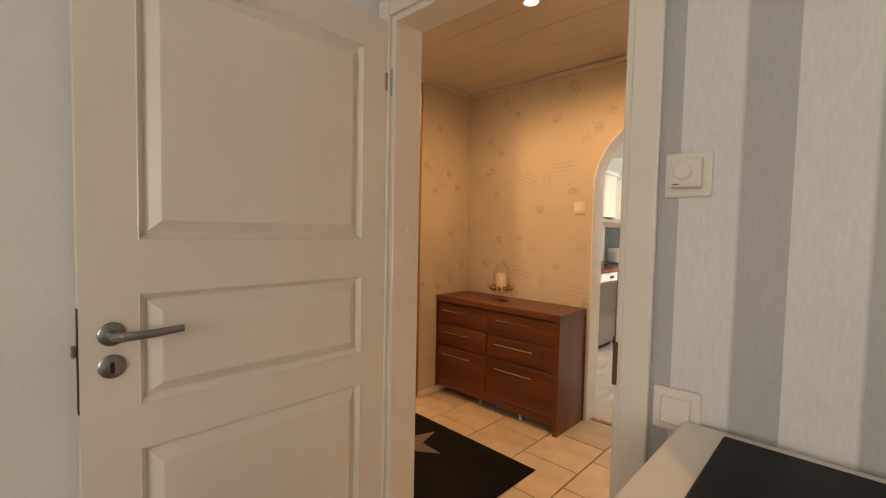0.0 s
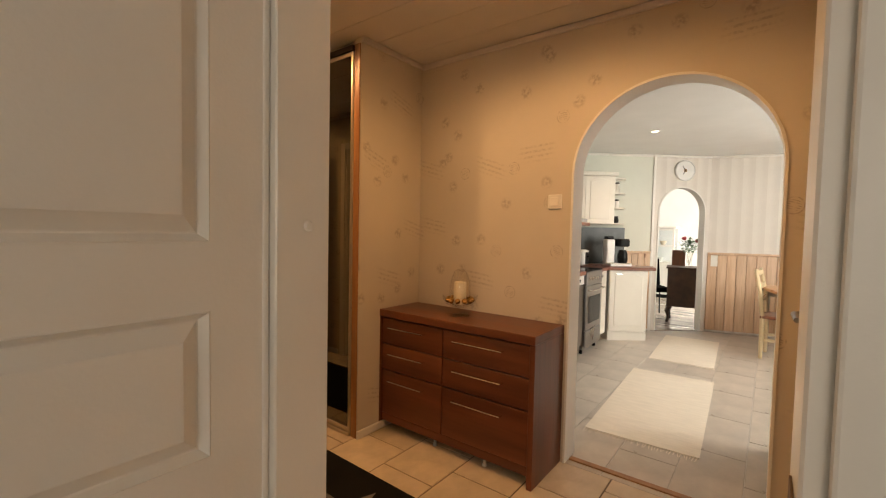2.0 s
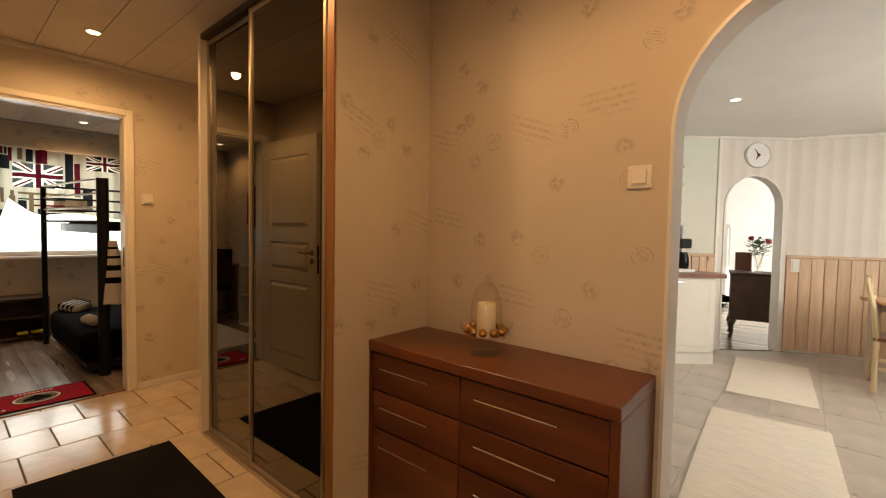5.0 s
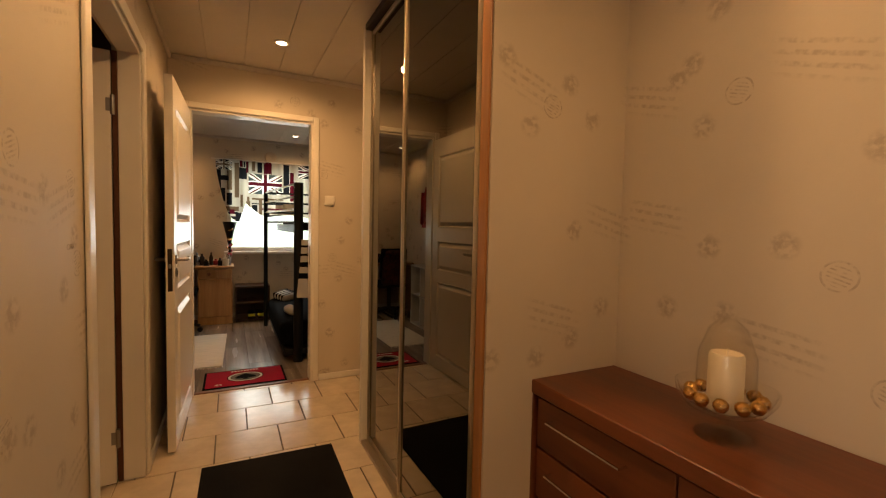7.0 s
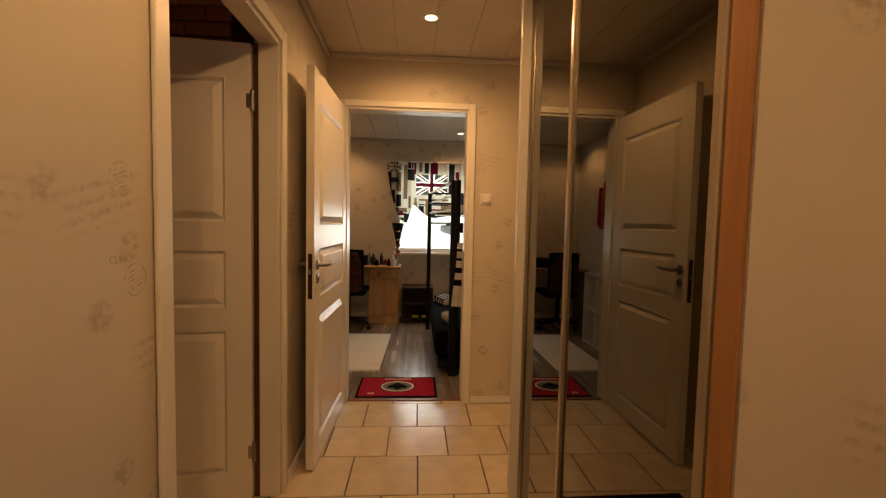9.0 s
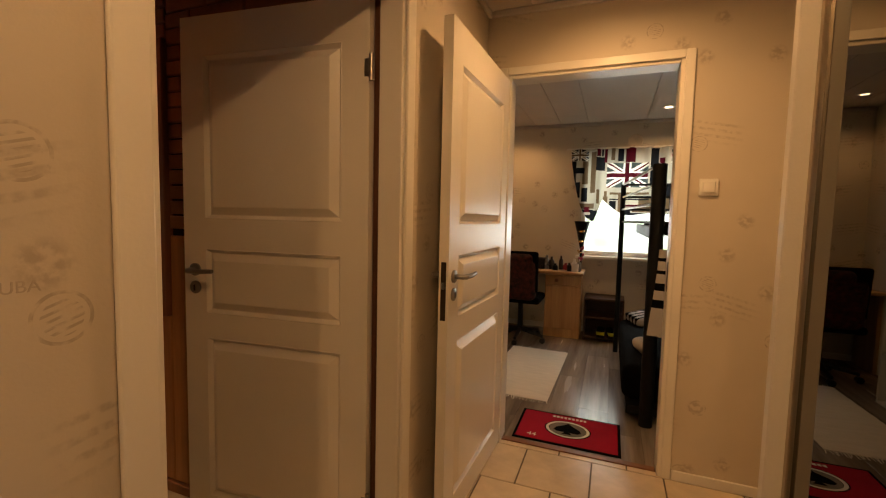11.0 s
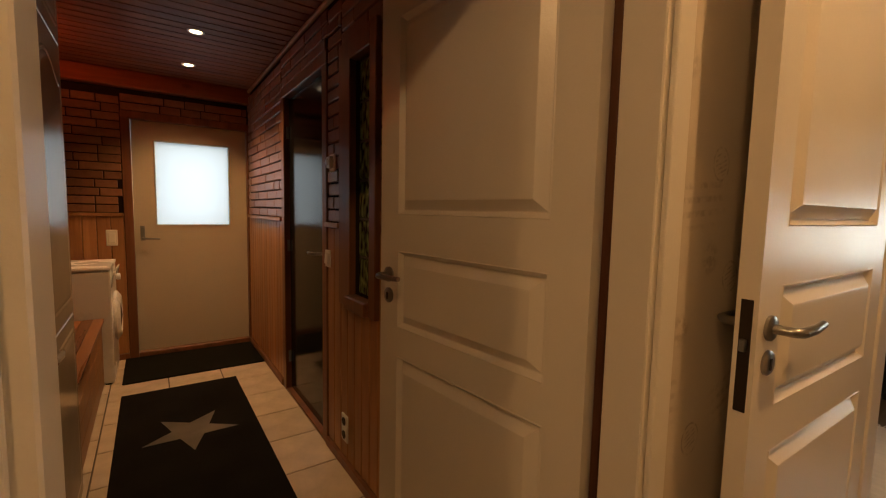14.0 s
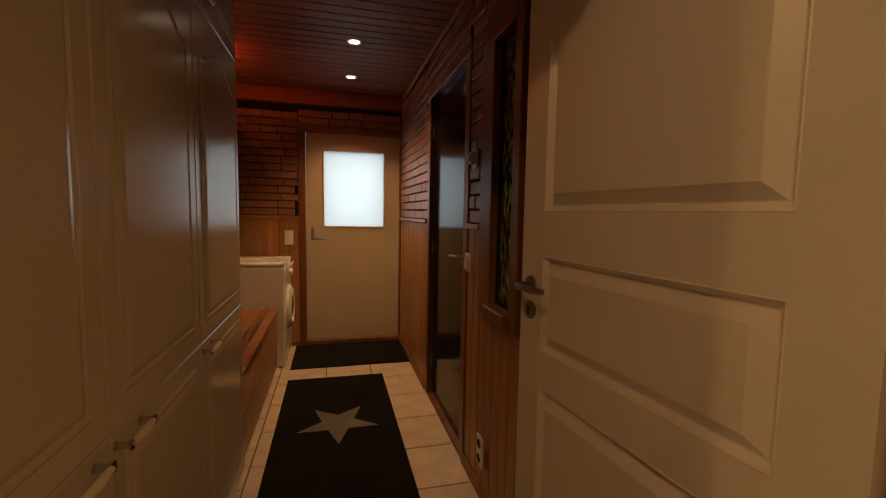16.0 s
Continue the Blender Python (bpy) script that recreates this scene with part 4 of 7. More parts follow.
closet_part("side_panel", box(-1.80, -1.766, 4.415, 4.459, 0, 2.405, 0.003), DOOR_PAINT)
closet_part("edge_strip", box(-0.516, -0.468, 4.427, 4.435, 0, 2.405, 0.003, 2), OAK_EDGE, None, "oak edge strip")
closet_part("top_track", box(-1.765, -0.523, 4.416, 4.50, 2.372, 2.404, 0.003), DARK_STEEL)
closet_part("floor_track", box(-1.765, -0.523, 4.416, 4.49, 0.0, 0.022, 0.003), ALU)
for x0, x1, y in ((-1.763, -1.15, 4.455), (-1.19, -0.524, 4.430)):
    d = closet_part("sliding_door", boxes((x0 + 0.02, x1 - 0.02, y + 0.006, y + 0.014, 0.045, 2.350)), MIRROR, None, "smoked mirror pane")
    for a in ((x0, x0 + 0.022), (x1 - 0.022, x1)):
        closet_part("frame_strip", box(a[0], a[1], y - 0.004, y + 0.020, 0.024, 2.370, 0.003), ALU, d)
    for z in ((0.024, 0.048), (2.346, 2.370)):
        closet_part("frame_strip", box(x0 + 0.0225, x1 - 0.0225, y - 0.002, y + 0.018, z[0], z[1], 0.003), ALU, d)

# ---- hall: walnut dresser ----
DW, DD, DH = 1.11, 0.372, 0.785
dresser = thing("dresser", -0.49, 4.622, 0, "walnut-veneered dresser with six drawers against the wall", "dresser")
part("top", box(0, DW, -0.004, DD, DH - 0.045, DH, 0.003), WALNUT, dresser)
part("side_panel", box(0, 0.03, 0, DD, 0, DH - 0.0455, 0.002), WALNUT_UP, dresser)
part("side_panel", box(DW - 0.03, DW, 0, DD, 0, DH - 0.0455, 0.002), WALNUT_UP, dresser)
part("back_panel", box(0.031, DW - 0.031, DD - 0.012, DD, 0.06, DH - 0.046), WALNUT, dresser)
# carcass painted near-black as the shade between the drawers
part("carcass", boxes((0.031, DW - 0.031, 0.034, DD - 0.013, 0.075, DH - 0.047)), SHADOW_GAP, dresser)
part("plinth_rail", box(0.031, DW - 0.031, 0.02, 0.04, 0.055, 0.105, 0.002), WALNUT, dresser)
mid = DW / 2 - 0.03
for x0, x1 in ((0.034, mid - 0.002), (mid + 0.002, DW - 0.034)):
    for z0, z1 in ((0.108, 0.391), (0.397, 0.560), (0.566, 0.729)):
        dr = part("drawer", box(x0 + 0.001, x1 - 0.001, 0.014, 0.033, z0 + 0.001, z1 - 0.001, 0.0018), WALNUT, dresser)
        w, zc = (x1 - x0), (z1 - 0.058 if z1 < 0.5 else (z0 + z1) / 2 + 0.028)
        hx = x0 + w * 0.44
        hl = w * 0.285
        part("pull", tube([(hx - hl, 0.014, zc), (hx - hl, -0.014, zc), (hx + hl, -0.014, zc), (hx + hl, 0.014, zc)], 0.0038, 8), CHROME, dr, "slim chrome bar pull", True)
for x, y in ((0.45, 0.06), (0.80, 0.06), (0.45, 0.3), (0.8, 0.3)):
    part("foot", lathe([(0.013, 0), (0.014, 0.004), (0.010, 0.014), (0.009, 0.0548)], 14, (x, y, 0)), PLASTIC, dresser, "white levelling foot", True)

bowl = thing("candle_bowl", 0.035, 4.80, DH, "footed glass bowl holding a cream pillar candle and gilt balls", "candle holder")
part("bowl", lathe([(0.062, 0), (0.060, 0.006), (0.014, 0.012), (0.010, 0.045), (0.04, 0.055), (0.085, 0.075), (0.105, 0.105), (0.108, 0.125), (0.103, 0.125), (0.098, 0.105), (0.078, 0.08), (0.03, 0.062), (0.0, 0.06)], 32), THIN_GLASS, bowl, "", True)
part("hurricane_glass", lathe([(0.055, 0.07), (0.064, 0.12), (0.062, 0.20), (0.040, 0.265), (0.020, 0.285), (0.018, 0.285), (0.038, 0.263), (0.060, 0.20), (0.062, 0.12), (0.053, 0.07)], 28), THIN_GLASS, bowl, "", True)
part("candle", merged(lathe([(0.037, 0.066), (0.038, 0.07), (0.038, 0.195), (0.034, 0.205), (0.0, 0.200)], 24), tube([(0, 0, 0.2), (0.001, 0.001, 0.216)], 0.0018, 6)), CANDLE, bowl, "", True)
for k in range(11):
    a = k * 2 * math.pi / 11
    part("gilt_ball", turned(lathe([(0.0001, -0.017), (0.010, -0.0138), (0.0163, -0.005), (0.0163, 0.005), (0.010, 0.0138), (0.0001, 0.017)], 12), pose(0.074 * math.cos(a), 0.074 * math.sin(a), 0.098)), GOLD, bowl, "", True)


def wall_switch(name, m, label, dial=False, sockets=False, w=0.082, h=0.082):
    """A plastic frame with a rocker, a dial or a pair of sockets; local y is the wall's normal, z up."""
    sw = tagged(new(name), label, "switch")
    sw.matrix_basis = m
    part("plate", box(-w / 2, w / 2, 0.0005, 0.010, -h / 2, h / 2, 0.005, 2), PLASTIC, sw)
    if sockets:
        for z in (-h / 4, h / 4):
            part("socket", merged(turned(lathe([(0.020, 0), (0.020, 0.003), (0.017, 0.003), (0.016, 0.0012), (0.0, 0.0012)], 20), pose(0, 0.010, z, -90)), boxes((-0.008, -0.005, 0.0112, 0.0125, z - 0.002, z + 0.002), (0.005, 0.008, 0.0112, 0.0125, z - 0.002, z + 0.002))), DARK_STEEL, sw, "dark socket well")
    elif dial:
        part("body", box(-w * 0.33, w * 0.33, 0.0102, 0.030, -h * 0.30, h * 0.34, 0.004, 2), PLASTIC, sw)
        part("dial", turned(lathe([(0.0165, 0), (0.0165, 0.004), (0.013, 0.006), (0.0, 0.006)], 24), pose(0.004, 0.0302, 0.004, -90)), PLASTIC, sw)
        part("mark", boxes((0.010, 0.022, 0.0302, 0.0306, -0.021, -0.019)), DARK_STEEL, sw)
    else:
        part("rocker", turned(box(-w * 0.31, w * 0.31, 0, 0.008, -h * 0.31, h * 0.31, 0.0025), pose(0, 0.0095, 0, 4)), PLASTIC, sw)
    return sw


FACE_S, FACE_N, FACE_E, FACE_W = pose(0, 0, 0, 0, 0, 180), pose(0, 0, 0), pose(0, 0, 0, 0, 0, -90), pose(0, 0, 0, 0, 0, 90)


def on_wall(x, y, z, face):
    return Matrix.Translation((x, y, z)) @ face


wall_switch("light_switch", on_wall(0.540, 4.9995, 1.475, FACE_S), "white rocker light switch on the papered wall")
wall_switch("light_switch", on_wall(-2.9245, 4.462, 1.475, FACE_E), "white rocker light switch beside the bedroom door")
wall_switch("thermostat", on_wall(1.677, 3.1345, 1.43, FACE_S), "white floor-heating thermostat with a round dial", True, w=0.084, h=0.088)
wall_switch("light_switch", on_wall(1.675, 3.1345, 0.957, FACE_S), "white rocker switch low on the striped wall", w=0.088, h=0.088)


def downlight(x, y, z, label="recessed ceiling downlight with a glowing lamp", glow=None):
    d = thing("downlight", x, y, z, label, "ceiling light", "ceiling downlights")
    part("ring", lathe([(0.032, 0.0), (0.034, -0.004), (0.046, -0.003), (0.048, 0.0), (0.048, 0.001), (0.032, 0.001)], 28), WHITE_PAINT, d, "", True)
    part("lamp", lathe([(0.0, -0.001), (0.0315, -0.001), (0.0315, -0.0025), (0.0, -0.0025)], 24), glow or LAMP_GLOW, d, "glowing lamp face")
    return d


for lx, ly in HALL_LAMPS:
    downlight(lx, ly, CEIL - 0.001)
for lx, ly in ((-5.27, 4.50), (-5.27, 2.95)):
    downlight(lx, ly, 2.419)
downlight(0.53, 7.52, KZ - 0.001)
for lx, ly in ((-1.37, 0.70), (-1.38, -0.04)):
    downlight(lx, ly, 2.344)


def star_mat(x0, x1, y0, y1, m, label, stars):
    """A flat black runner with a woven grey star, in local x along its length."""
    rug = tagged(new("runner"), label, "rug")
    rug.matrix_basis = m
    part("weave", box(x0, x1, y0, y1, 0.0, 0.007, 0.002), RUG_BLACK, rug)
    for cx, cy, r, a in stars:
        pts = [(cx + (r if k % 2 == 0 else r * 0.40) * math.cos(a + k * math.pi / 5), cy + (r if k % 2 == 0 else r * 0.40) * math.sin(a + k * math.pi / 5)) for k in range(10)]
        part("star", prism(pts, 0.0008, 'z', 0.0072), RUG_GREY, rug, "woven grey star")
    return rug


star_mat(0, 2.55, 0, 0.66, pose(-1.838, 3.598, 0.001, 0, 0, -1.2), "black hall runner with a grey star", [(1.86, 0.33, 0.23, 0.3)])
star_mat(0, 2.40, 0, 0.70, pose(-0.905, 0.30, 0.001, 0, 0, 90), "black corridor runner with a grey star", [(0.74, 0.355, 0.245, 0.0), (1.95, 0.355, 0.245, math.pi)])

# ---- corridor ----
solid("door_mat", box(-1.872, -0.90, -0.55, 0.07, 0.001, 0.010, 0.003), RUG_DOOR, "dark ribbed mat before the outer door", "door mat")
fd = tagged(new("door_5"), "cream outer door with a frosted window", "door", kind="structure")
fx0, fx1, fy = -1.862, -0.995, -0.62
wx0, wx1, wz0, wz1 = -1.715, -1.155, 1.125, 1.828
part("leaf", boxes((fx0, fx1, fy - 0.05, fy, 0.045, wz0), (fx0, fx1, fy - 0.05, fy, wz1, 1.9848), (fx0, wx0, fy - 0.05, fy, wz0, wz1), (wx1, fx1, fy - 0.05, fy, wz0, wz1)), CREAM, fd)
part("glazing_bead", merged(box(wx0 - 0.012, wx1 + 0.012, fy, fy + 0.008, wz0 - 0.014, wz0, 0.002), box(wx0 - 0.012, wx1 + 0.012, fy, fy + 0.008, wz1, wz1 + 0.012, 0.002), box(wx0 - 0.012, wx0, fy, fy + 0.008, wz0 + 0.0005, wz1 - 0.0005, 0.002), box(wx1, wx1 + 0.012, fy, fy + 0.008, wz0 + 0.0005, wz1 - 0.0005, 0.002)), CREAM, fd)
part("pane", boxes((wx0, wx1, fy - 0.028, fy - 0.022, wz0, wz1)), FROST, fd, "frosted glass pane")
part("lower_seam", boxes((fx0 + 0.002, fx1 - 0.002, fy, fy + 0.002, 0.60, 0.604)), CREAM, fd)
fh = part("lock_plate", box(-1.066, -1.034, fy, fy + 0.006, 0.99, 1.115, 0.002), STEEL, fd)
part("door_handle", tube([(-1.05, fy, 1.01), (-1.05, fy + 0.045, 1.01), (-1.065, fy + 0.053, 1.01), (-1.17, fy + 0.05, 1.006)], [0.009, 0.009, 0.009, 0.007], 10), STEEL, fh, "", True)
part("cylinder", turned(lathe([(0.016, 0), (0.016, 0.014), (0.0, 0.014)], 18), pose(-1.05, fy + 0.006, 1.085, -90)), STEEL, fh)
fr5 = tagged(new("door_frame_5"), "brown wooden frame of the outer door", kind="structure")
part("jamb", box(-0.993, -0.93, -0.64, -0.565, 0, 1.985, 0.004), BROWN_TRIM, fr5)
part("jamb", box(-1.889, -1.864, -0.64, -0.565, 0, 1.985, 0.004), BROWN_TRIM, fr5)
part("head", box(-1.889, -0.93, -0.64, -0.562, 1.9855, 2.045, 0.004), BROWN_TRIM, fr5)
part("sill", box(-1.863, -0.994, -0.66, -0.56, 0.0, 0.044, 0.006), BROWN_TRIM, fr5, "worn wooden sill")

bd = tagged(new("door_6"), "glossy black flush door, closed", "door", kind="structure")
part("leaf", box(-1.945, -1.905, 0.735, 1.505, 0.012, 2.02, 0.002), BLACK_GLOSS, bd)
part("lock_plate", box(-1.9045, -1.899, 1.435, 1.472, 0.87, 1.09, 0.002), STEEL, bd)
part("door_handle", tube([(-1.90, 1.453, 1.04), (-1.852, 1.453, 1.04), (-1.845, 1.44, 1.04), (-1.847, 1.33, 1.037)], [0.009, 0.009, 0.009, 0.007], 10), STEEL, bd, "", True)
for z in (0.24, 1.03, 1.80):
    part("hinge", tube([(-1.897, 0.728, z - 0.04), (-1.897, 0.728, z + 0.04)], 0.009, 10), STEEL, bd, "", True)
fr6 = tagged(new("door_frame_6"), "brown wooden frame of the black door", kind="structure")
part("jamb", box(-1.95, -1.868, 0.655, 0.727, 0, 2.03, 0.004), BROWN_TRIM, fr6)
part("jamb", box(-1.95, -1.868, 1.513, 1.585, 0, 2.03, 0.004), BROWN_TRIM, fr6)
part("head", box(-1.95, -1.868, 0.655, 1.585, 2.0305, 2.10, 0.004), BROWN_TRIM, fr6)
part("sill", box(-1.95, -1.872, 0.7275, 1.5125, 0, 0.011, 0.003), BROWN_TRIM, fr6)

gb = tagged(new("window_2"), "narrow window of stacked glass blocks in a brown frame", "window", kind="structure")
part("window_frame", box(-1.97, -1.862, 1.775, 1.913, 0.83, 2.05, 0.004), BROWN_TRIM, gb)
part("window_frame", box(-1.97, -1.855, 2.137, 2.20, 0.83, 2.05, 0.004), BROWN_TRIM, gb)
part("window_frame", box(-1.97, -1.855, 1.9135, 2.1365, 1.957, 2.05, 0.004), BROWN_TRIM, gb)
part("window_sill", box(-1.97, -1.835, 1.9135, 2.1365, 0.83, 0.893, 0.006), BROWN_TRIM, gb)
for k in range(6):
    z = 0.898 + k * 0.1765
    part("glass_block", box(-1.99, -1.905, 1.918, 2.132, z, z + 0.168, 0.012, 2), BLOCK, gb, "rippled greenish glass block", True)
    part("mortar_joint", boxes((-1.98, -1.912, 1.914, 2.136, z + 0.1685, z + 0.176)), BLOCK_JOINT, gb)

# hall cupboards of the corridor
CX = -0.83


def cupboard_door(parent, y0, y1, z0, z1, arched):
    """A lacquered front with a routed groove, arched at the top on the tall ones; the front looks to -x."""
    yw, inset, t = (y0 + y1) / 2, 0.055, 0.02
    bm = box(CX, CX + t, y0 + 0.0025, y1 - 0.0025, z0 + 0.002, z1 - 0.002, 0.003)
    front = part("door", bm, CREAM, parent)
    a, b, c, d = y0 + inset, y1 - inset, z0 + inset, z1 - inset
    if arched:
        pts = [(a, c), (b, c), (b, d - 0.10)] + [(b - (b - a) * k / 16, d - 0.10 + 0.07 * (0.5 - 0.5 * math.cos(2 * math.pi * k / 16))) for k in range(1, 16)] + [(a, d - 0.10)]
    else:
        pts = [(a, c), (b, c), (b, d), (a, d)]
    cy, cz = (a + b) / 2, (c + d) / 2
    bm = bmesh.new()
    loops = []
    for s, dx in ((0.0, 0.0), (0.006, -0.004), (0.013, -0.0045), (0.020, -0.001), (0.030, -0.0045), (0.040, -0.006)):
        loops.append([bm.verts.new((CX + dx - 0.0004, y + (cy - y) * s / (b - a) * 2, z + (cz - z) * s / (d - c) * 2)) for y, z in pts])
    for p, q in zip(loops, loops[1:]):
        for k in range(len(pts)):
            bm.faces.new((p[k], p[(k + 1) % len(pts)], q[(k + 1) % len(pts)], q[k]))
    bm.faces.new(loops[-1])
    part("raised_panel", bm, CREAM, front)
    return front


def porcelain_pull(parent, y0, y1, z):
    pull = part("pull", tube([(CX, y0, z), (CX - 0.018, y0, z), (CX - 0.030, y0, z)], [0.010, 0.006, 0.011], 12), CHROME, parent, "chrome pull post", True)
    part("pull_post", tube([(CX, y1, z), (CX - 0.018, y1, z), (CX - 0.030, y1, z)], [0.010, 0.006, 0.011], 12), CHROME, pull, "", True)
    ym = (y0 + y1) / 2
    part("grip", tube([(CX - 0.028, y0 + 0.006, z), (CX - 0.030, ym, z), (CX - 0.028, y1 - 0.006, z)], [0.0065, 0.0095, 0.0065], 12), CANDLE, pull, "cream porcelain grip", True)


seams = [1.50, 2.12, 2.69, 3.20]
for k, (y0, y1) in enumerate(zip(seams, seams[1:])):
    cab = thing("tall_cupboard", 0, 0, 0, "glossy cream floor-to-ceiling cupboard with arched panel fronts", "cupboard", "corridor cupboards")
    # near-black strip that paints the shade in the seams between doors
    part("seam_shade", boxes((CX + 0.0203, CX + 0.0233, y0 + 0.0005, y1 - 0.0005, 0.06, 2.34)), SHADOW_GAP, cab)
    part("carcass", boxes((CX + 0.0235, -0.201, y0 + 0.0005, y1 - 0.0005, 0.06, 2.34)), CREAM, cab)
    part("plinth", boxes((CX + 0.04, CX + 0.06, y0 + 0.001, y1 - 0.001, 0, 0.0595)), BROWN_TRIM, cab)
    low = cupboard_door(cab, y0, y1, 0.07, 0.845, False)
    tall = cupboard_door(cab, y0, y1, 0.845, 1.90, True)
    top = cupboard_door(cab, y0, y1, 1.90, 2.335, False)
    at = (2.00, 2.565, 2.745)[k]
    porcelain_pull(low, at, at + 0.105, 0.815)
    porcelain_pull(top, at - 0.03, at + 0.075, 1.935)

bench = thing("storage_bench", -0.5, 0.75, 0, "wooden storage bench with a striped board seat", "bench")


def bench_part(name, bm, mat, label=""):
    return part(name, turned(bm, Matrix.Translation((0.5, -0.75, 0))), mat, bench, label)


for k in range(10):
    x0 = -0.815 + k * 0.059
    bench_part("seat_board", box(x0, x0 + 0.0578, 0.035, 1.485, 0.468, 0.495, 0.003), BENCH_WOOD)
for k in range(4):
    z0 = 0.03 + k * 0.108
    bench_part("front_board", box(-0.80, -0.782, 0.04, 1.485, z0, z0 + 0.105, 0.002), HONEY)
bench_part("carcass", boxes((-0.781, -0.24, 0.05, 1.48, 0.0, 0.467)), BROWN_TRIM)

wm = thing("washing_machine", -0.55, -0.26, 0, "white front-loading washing machine", "washing machine")
part("body", box(-0.31, 0.29, -0.28, 0.275, 0.012, 0.825, 0.012, 2), WHITE_GOODS, wm)
part("top", box(-0.315, 0.29, -0.285, 0.28, 0.8255, 0.852, 0.008, 2), WHITE_GOODS, wm)
part("control_panel", turned(box(-0.012, 0.0, -0.272, 0.268, -0.055, 0.055, 0.004), pose(-0.318, 0, 0.758, 0, -10)), WHITE_GOODS, wm)
part("knob", turned(lathe([(0.026, 0), (0.024, 0.022), (0.0, 0.024)], 20), pose(-0.335, 0.08, 0.757, 0, -90)), WHITE_GOODS, wm, "", True)
dor = part("door", turned(lathe([(0.185, 0), (0.185, 0.018), (0.150, 0.040), (0.135, 0.040), (0.125, 0.02), (0.0, 0.012)], 36), pose(-0.311, 0, 0.45, 0, -90)), WHITE_GOODS, wm, "", True)
part("door_glass", turned(lathe([(0.122, 0.02), (0.09, 0.035), (0.0, 0.045)], 30), pose(-0.311, 0, 0.45, 0, -90)), BLACK_GLOSS, dor, "dark bowl of the door", True)
for x in (-0.27, 0.25):
    for y in (-0.24, 0.235):
        part("foot", lathe([(0.02, 0), (0.02, 0.0119)], 12, (x, y, 0)), BLACK, wm)

wall_switch("wall_socket", on_wall(-1.8635, 1.87, 0.225, FACE_E), "white double socket on the board panelling", sockets=True, w=0.075, h=0.135)
wall_switch("light_switch", on_wall(-1.8635, 1.637, 1.035, FACE_E), "white rocker switch on the board panelling", w=0.07, h=0.09)
wall_switch("door_chime", on_wall(-1.874, 1.675, 1.52, FACE_E), "small white wall box on the brickwork", True, w=0.07, h=0.09)
wall_switch("light_switch", on_wall(-0.845, -0.5675, 1.02, FACE_N), "white double switch beside the outer door", w=0.075, h=0.13)

glow_lamp = thing("corner_lamp", -0.43, 0.30, 2.12, "small red-shaded wall lamp above the bench", "lamp")
part("shade", lathe([(0.05, 0.0), (0.075, 0.12), (0.070, 0.12), (0.046, 0.002)], 20), RED, glow_lamp, "", True)
part("bulb", lathe([(0.0, 0.03), (0.022, 0.045), (0.025, 0.07), (0.0, 0.095)], 16), glowing("red_bulb", (1.0, 0.16, 0.04), 25), glow_lamp, "", True)
part("bracket", tube([(0, 0, 0.03), (0.0, 0, -0.04), (0.229, 0, -0.04)], 0.008, 8), DARK_STEEL, glow_lamp)
red = new("corner_lamp_light", bpy.data.lights.new("corner_lamp_light", 'POINT'))
red.data.energy, red.data.color, red.data.shadow_soft_size = 7.0, (1.0, 0.14, 0.03), 0.02
red.location = (-0.43, 0.30, 2.262)

# ---- study ----
chest = thing("white_chest", 2.18, 2.79, 0, "white chest with a black pad on its top", "chest")
part("top", box(-0.49, 0.6, -0.26, 0.335, 0.915, 0.945, 0.006, 2), WHITE_PAINT, chest)
part("body", box(-0.475, 0.59, -0.245, 0.333, 0.06, 0.9145, 0.003), WHITE_PAINT, chest)
for z0, z1 in ((0.08, 0.34), (0.345, 0.62), (0.625, 0.90)):
    part("drawer", box(-0.47, 0.585, -0.262, -0.246, z0, z1, 0.003), WHITE_PAINT, chest)
for x in (-0.43, 0.55):
    for y in (-0.2, 0.28):
        part("leg", box(x - 0.025, x + 0.025, y - 0.025, y + 0.025, 0, 0.0595, 0.003), WHITE_PAINT, chest)
solid("desk_pad", box(1.765, 2.55, 2.60, 3.085, 0.946, 0.953, 0.003), BLACK, "black pad lying on the white chest", "desk pad")

# ---- bedroom ----
win = tagged(new("window_1"), "wide bedroom window, overexposed daylight behind", "window", kind="structure")
for a in ((3.60, 3.65, 0.90, 2.05), (4.90, 4.95, 0.90, 2.05)):
    part("window_frame", box(-5.90, -5.82, a[0], a[1], a[2], a[3], 0.004), WHITE_PAINT, win)
for a in ((3.651, 4.899, 0.90, 0.955), (3.651, 4.899, 2.0, 2.05)):
    part("window_frame", box(-5.90, -5.82, a[0], a[1], a[2], a[3], 0.004), WHITE_PAINT, win)
part("window_sill", box(-5.83, -5.72, 3.56, 4.99, 0.865, 0.899, 0.006), WHITE_PAINT, win)
wp = part("pane", boxes((-5.875, -5.870, 3.652, 4.898, 0.956, 1.999)), PANE, win, "clear window pane")
wp.visible_shadow = False
bg, bn, bl, bp = nodes_of("outdoor_glare")
bco = bn.new("ShaderNodeTexCoord").outputs["Object"]
bcol = ramp(bn, bl, link_noise(bn, bl, bco, 1.4, 4, (1, 1, 3)), [(0.35, (0.75, 0.95, 0.55)), (0.55, (1, 1, 0.96))])
bl.new(bcol, bp.inputs["Emission Color"])
bp.inputs["Emission Strength"].default_value = 2.6
bp.inputs["Base Color"].default_value = (0, 0, 0, 1)
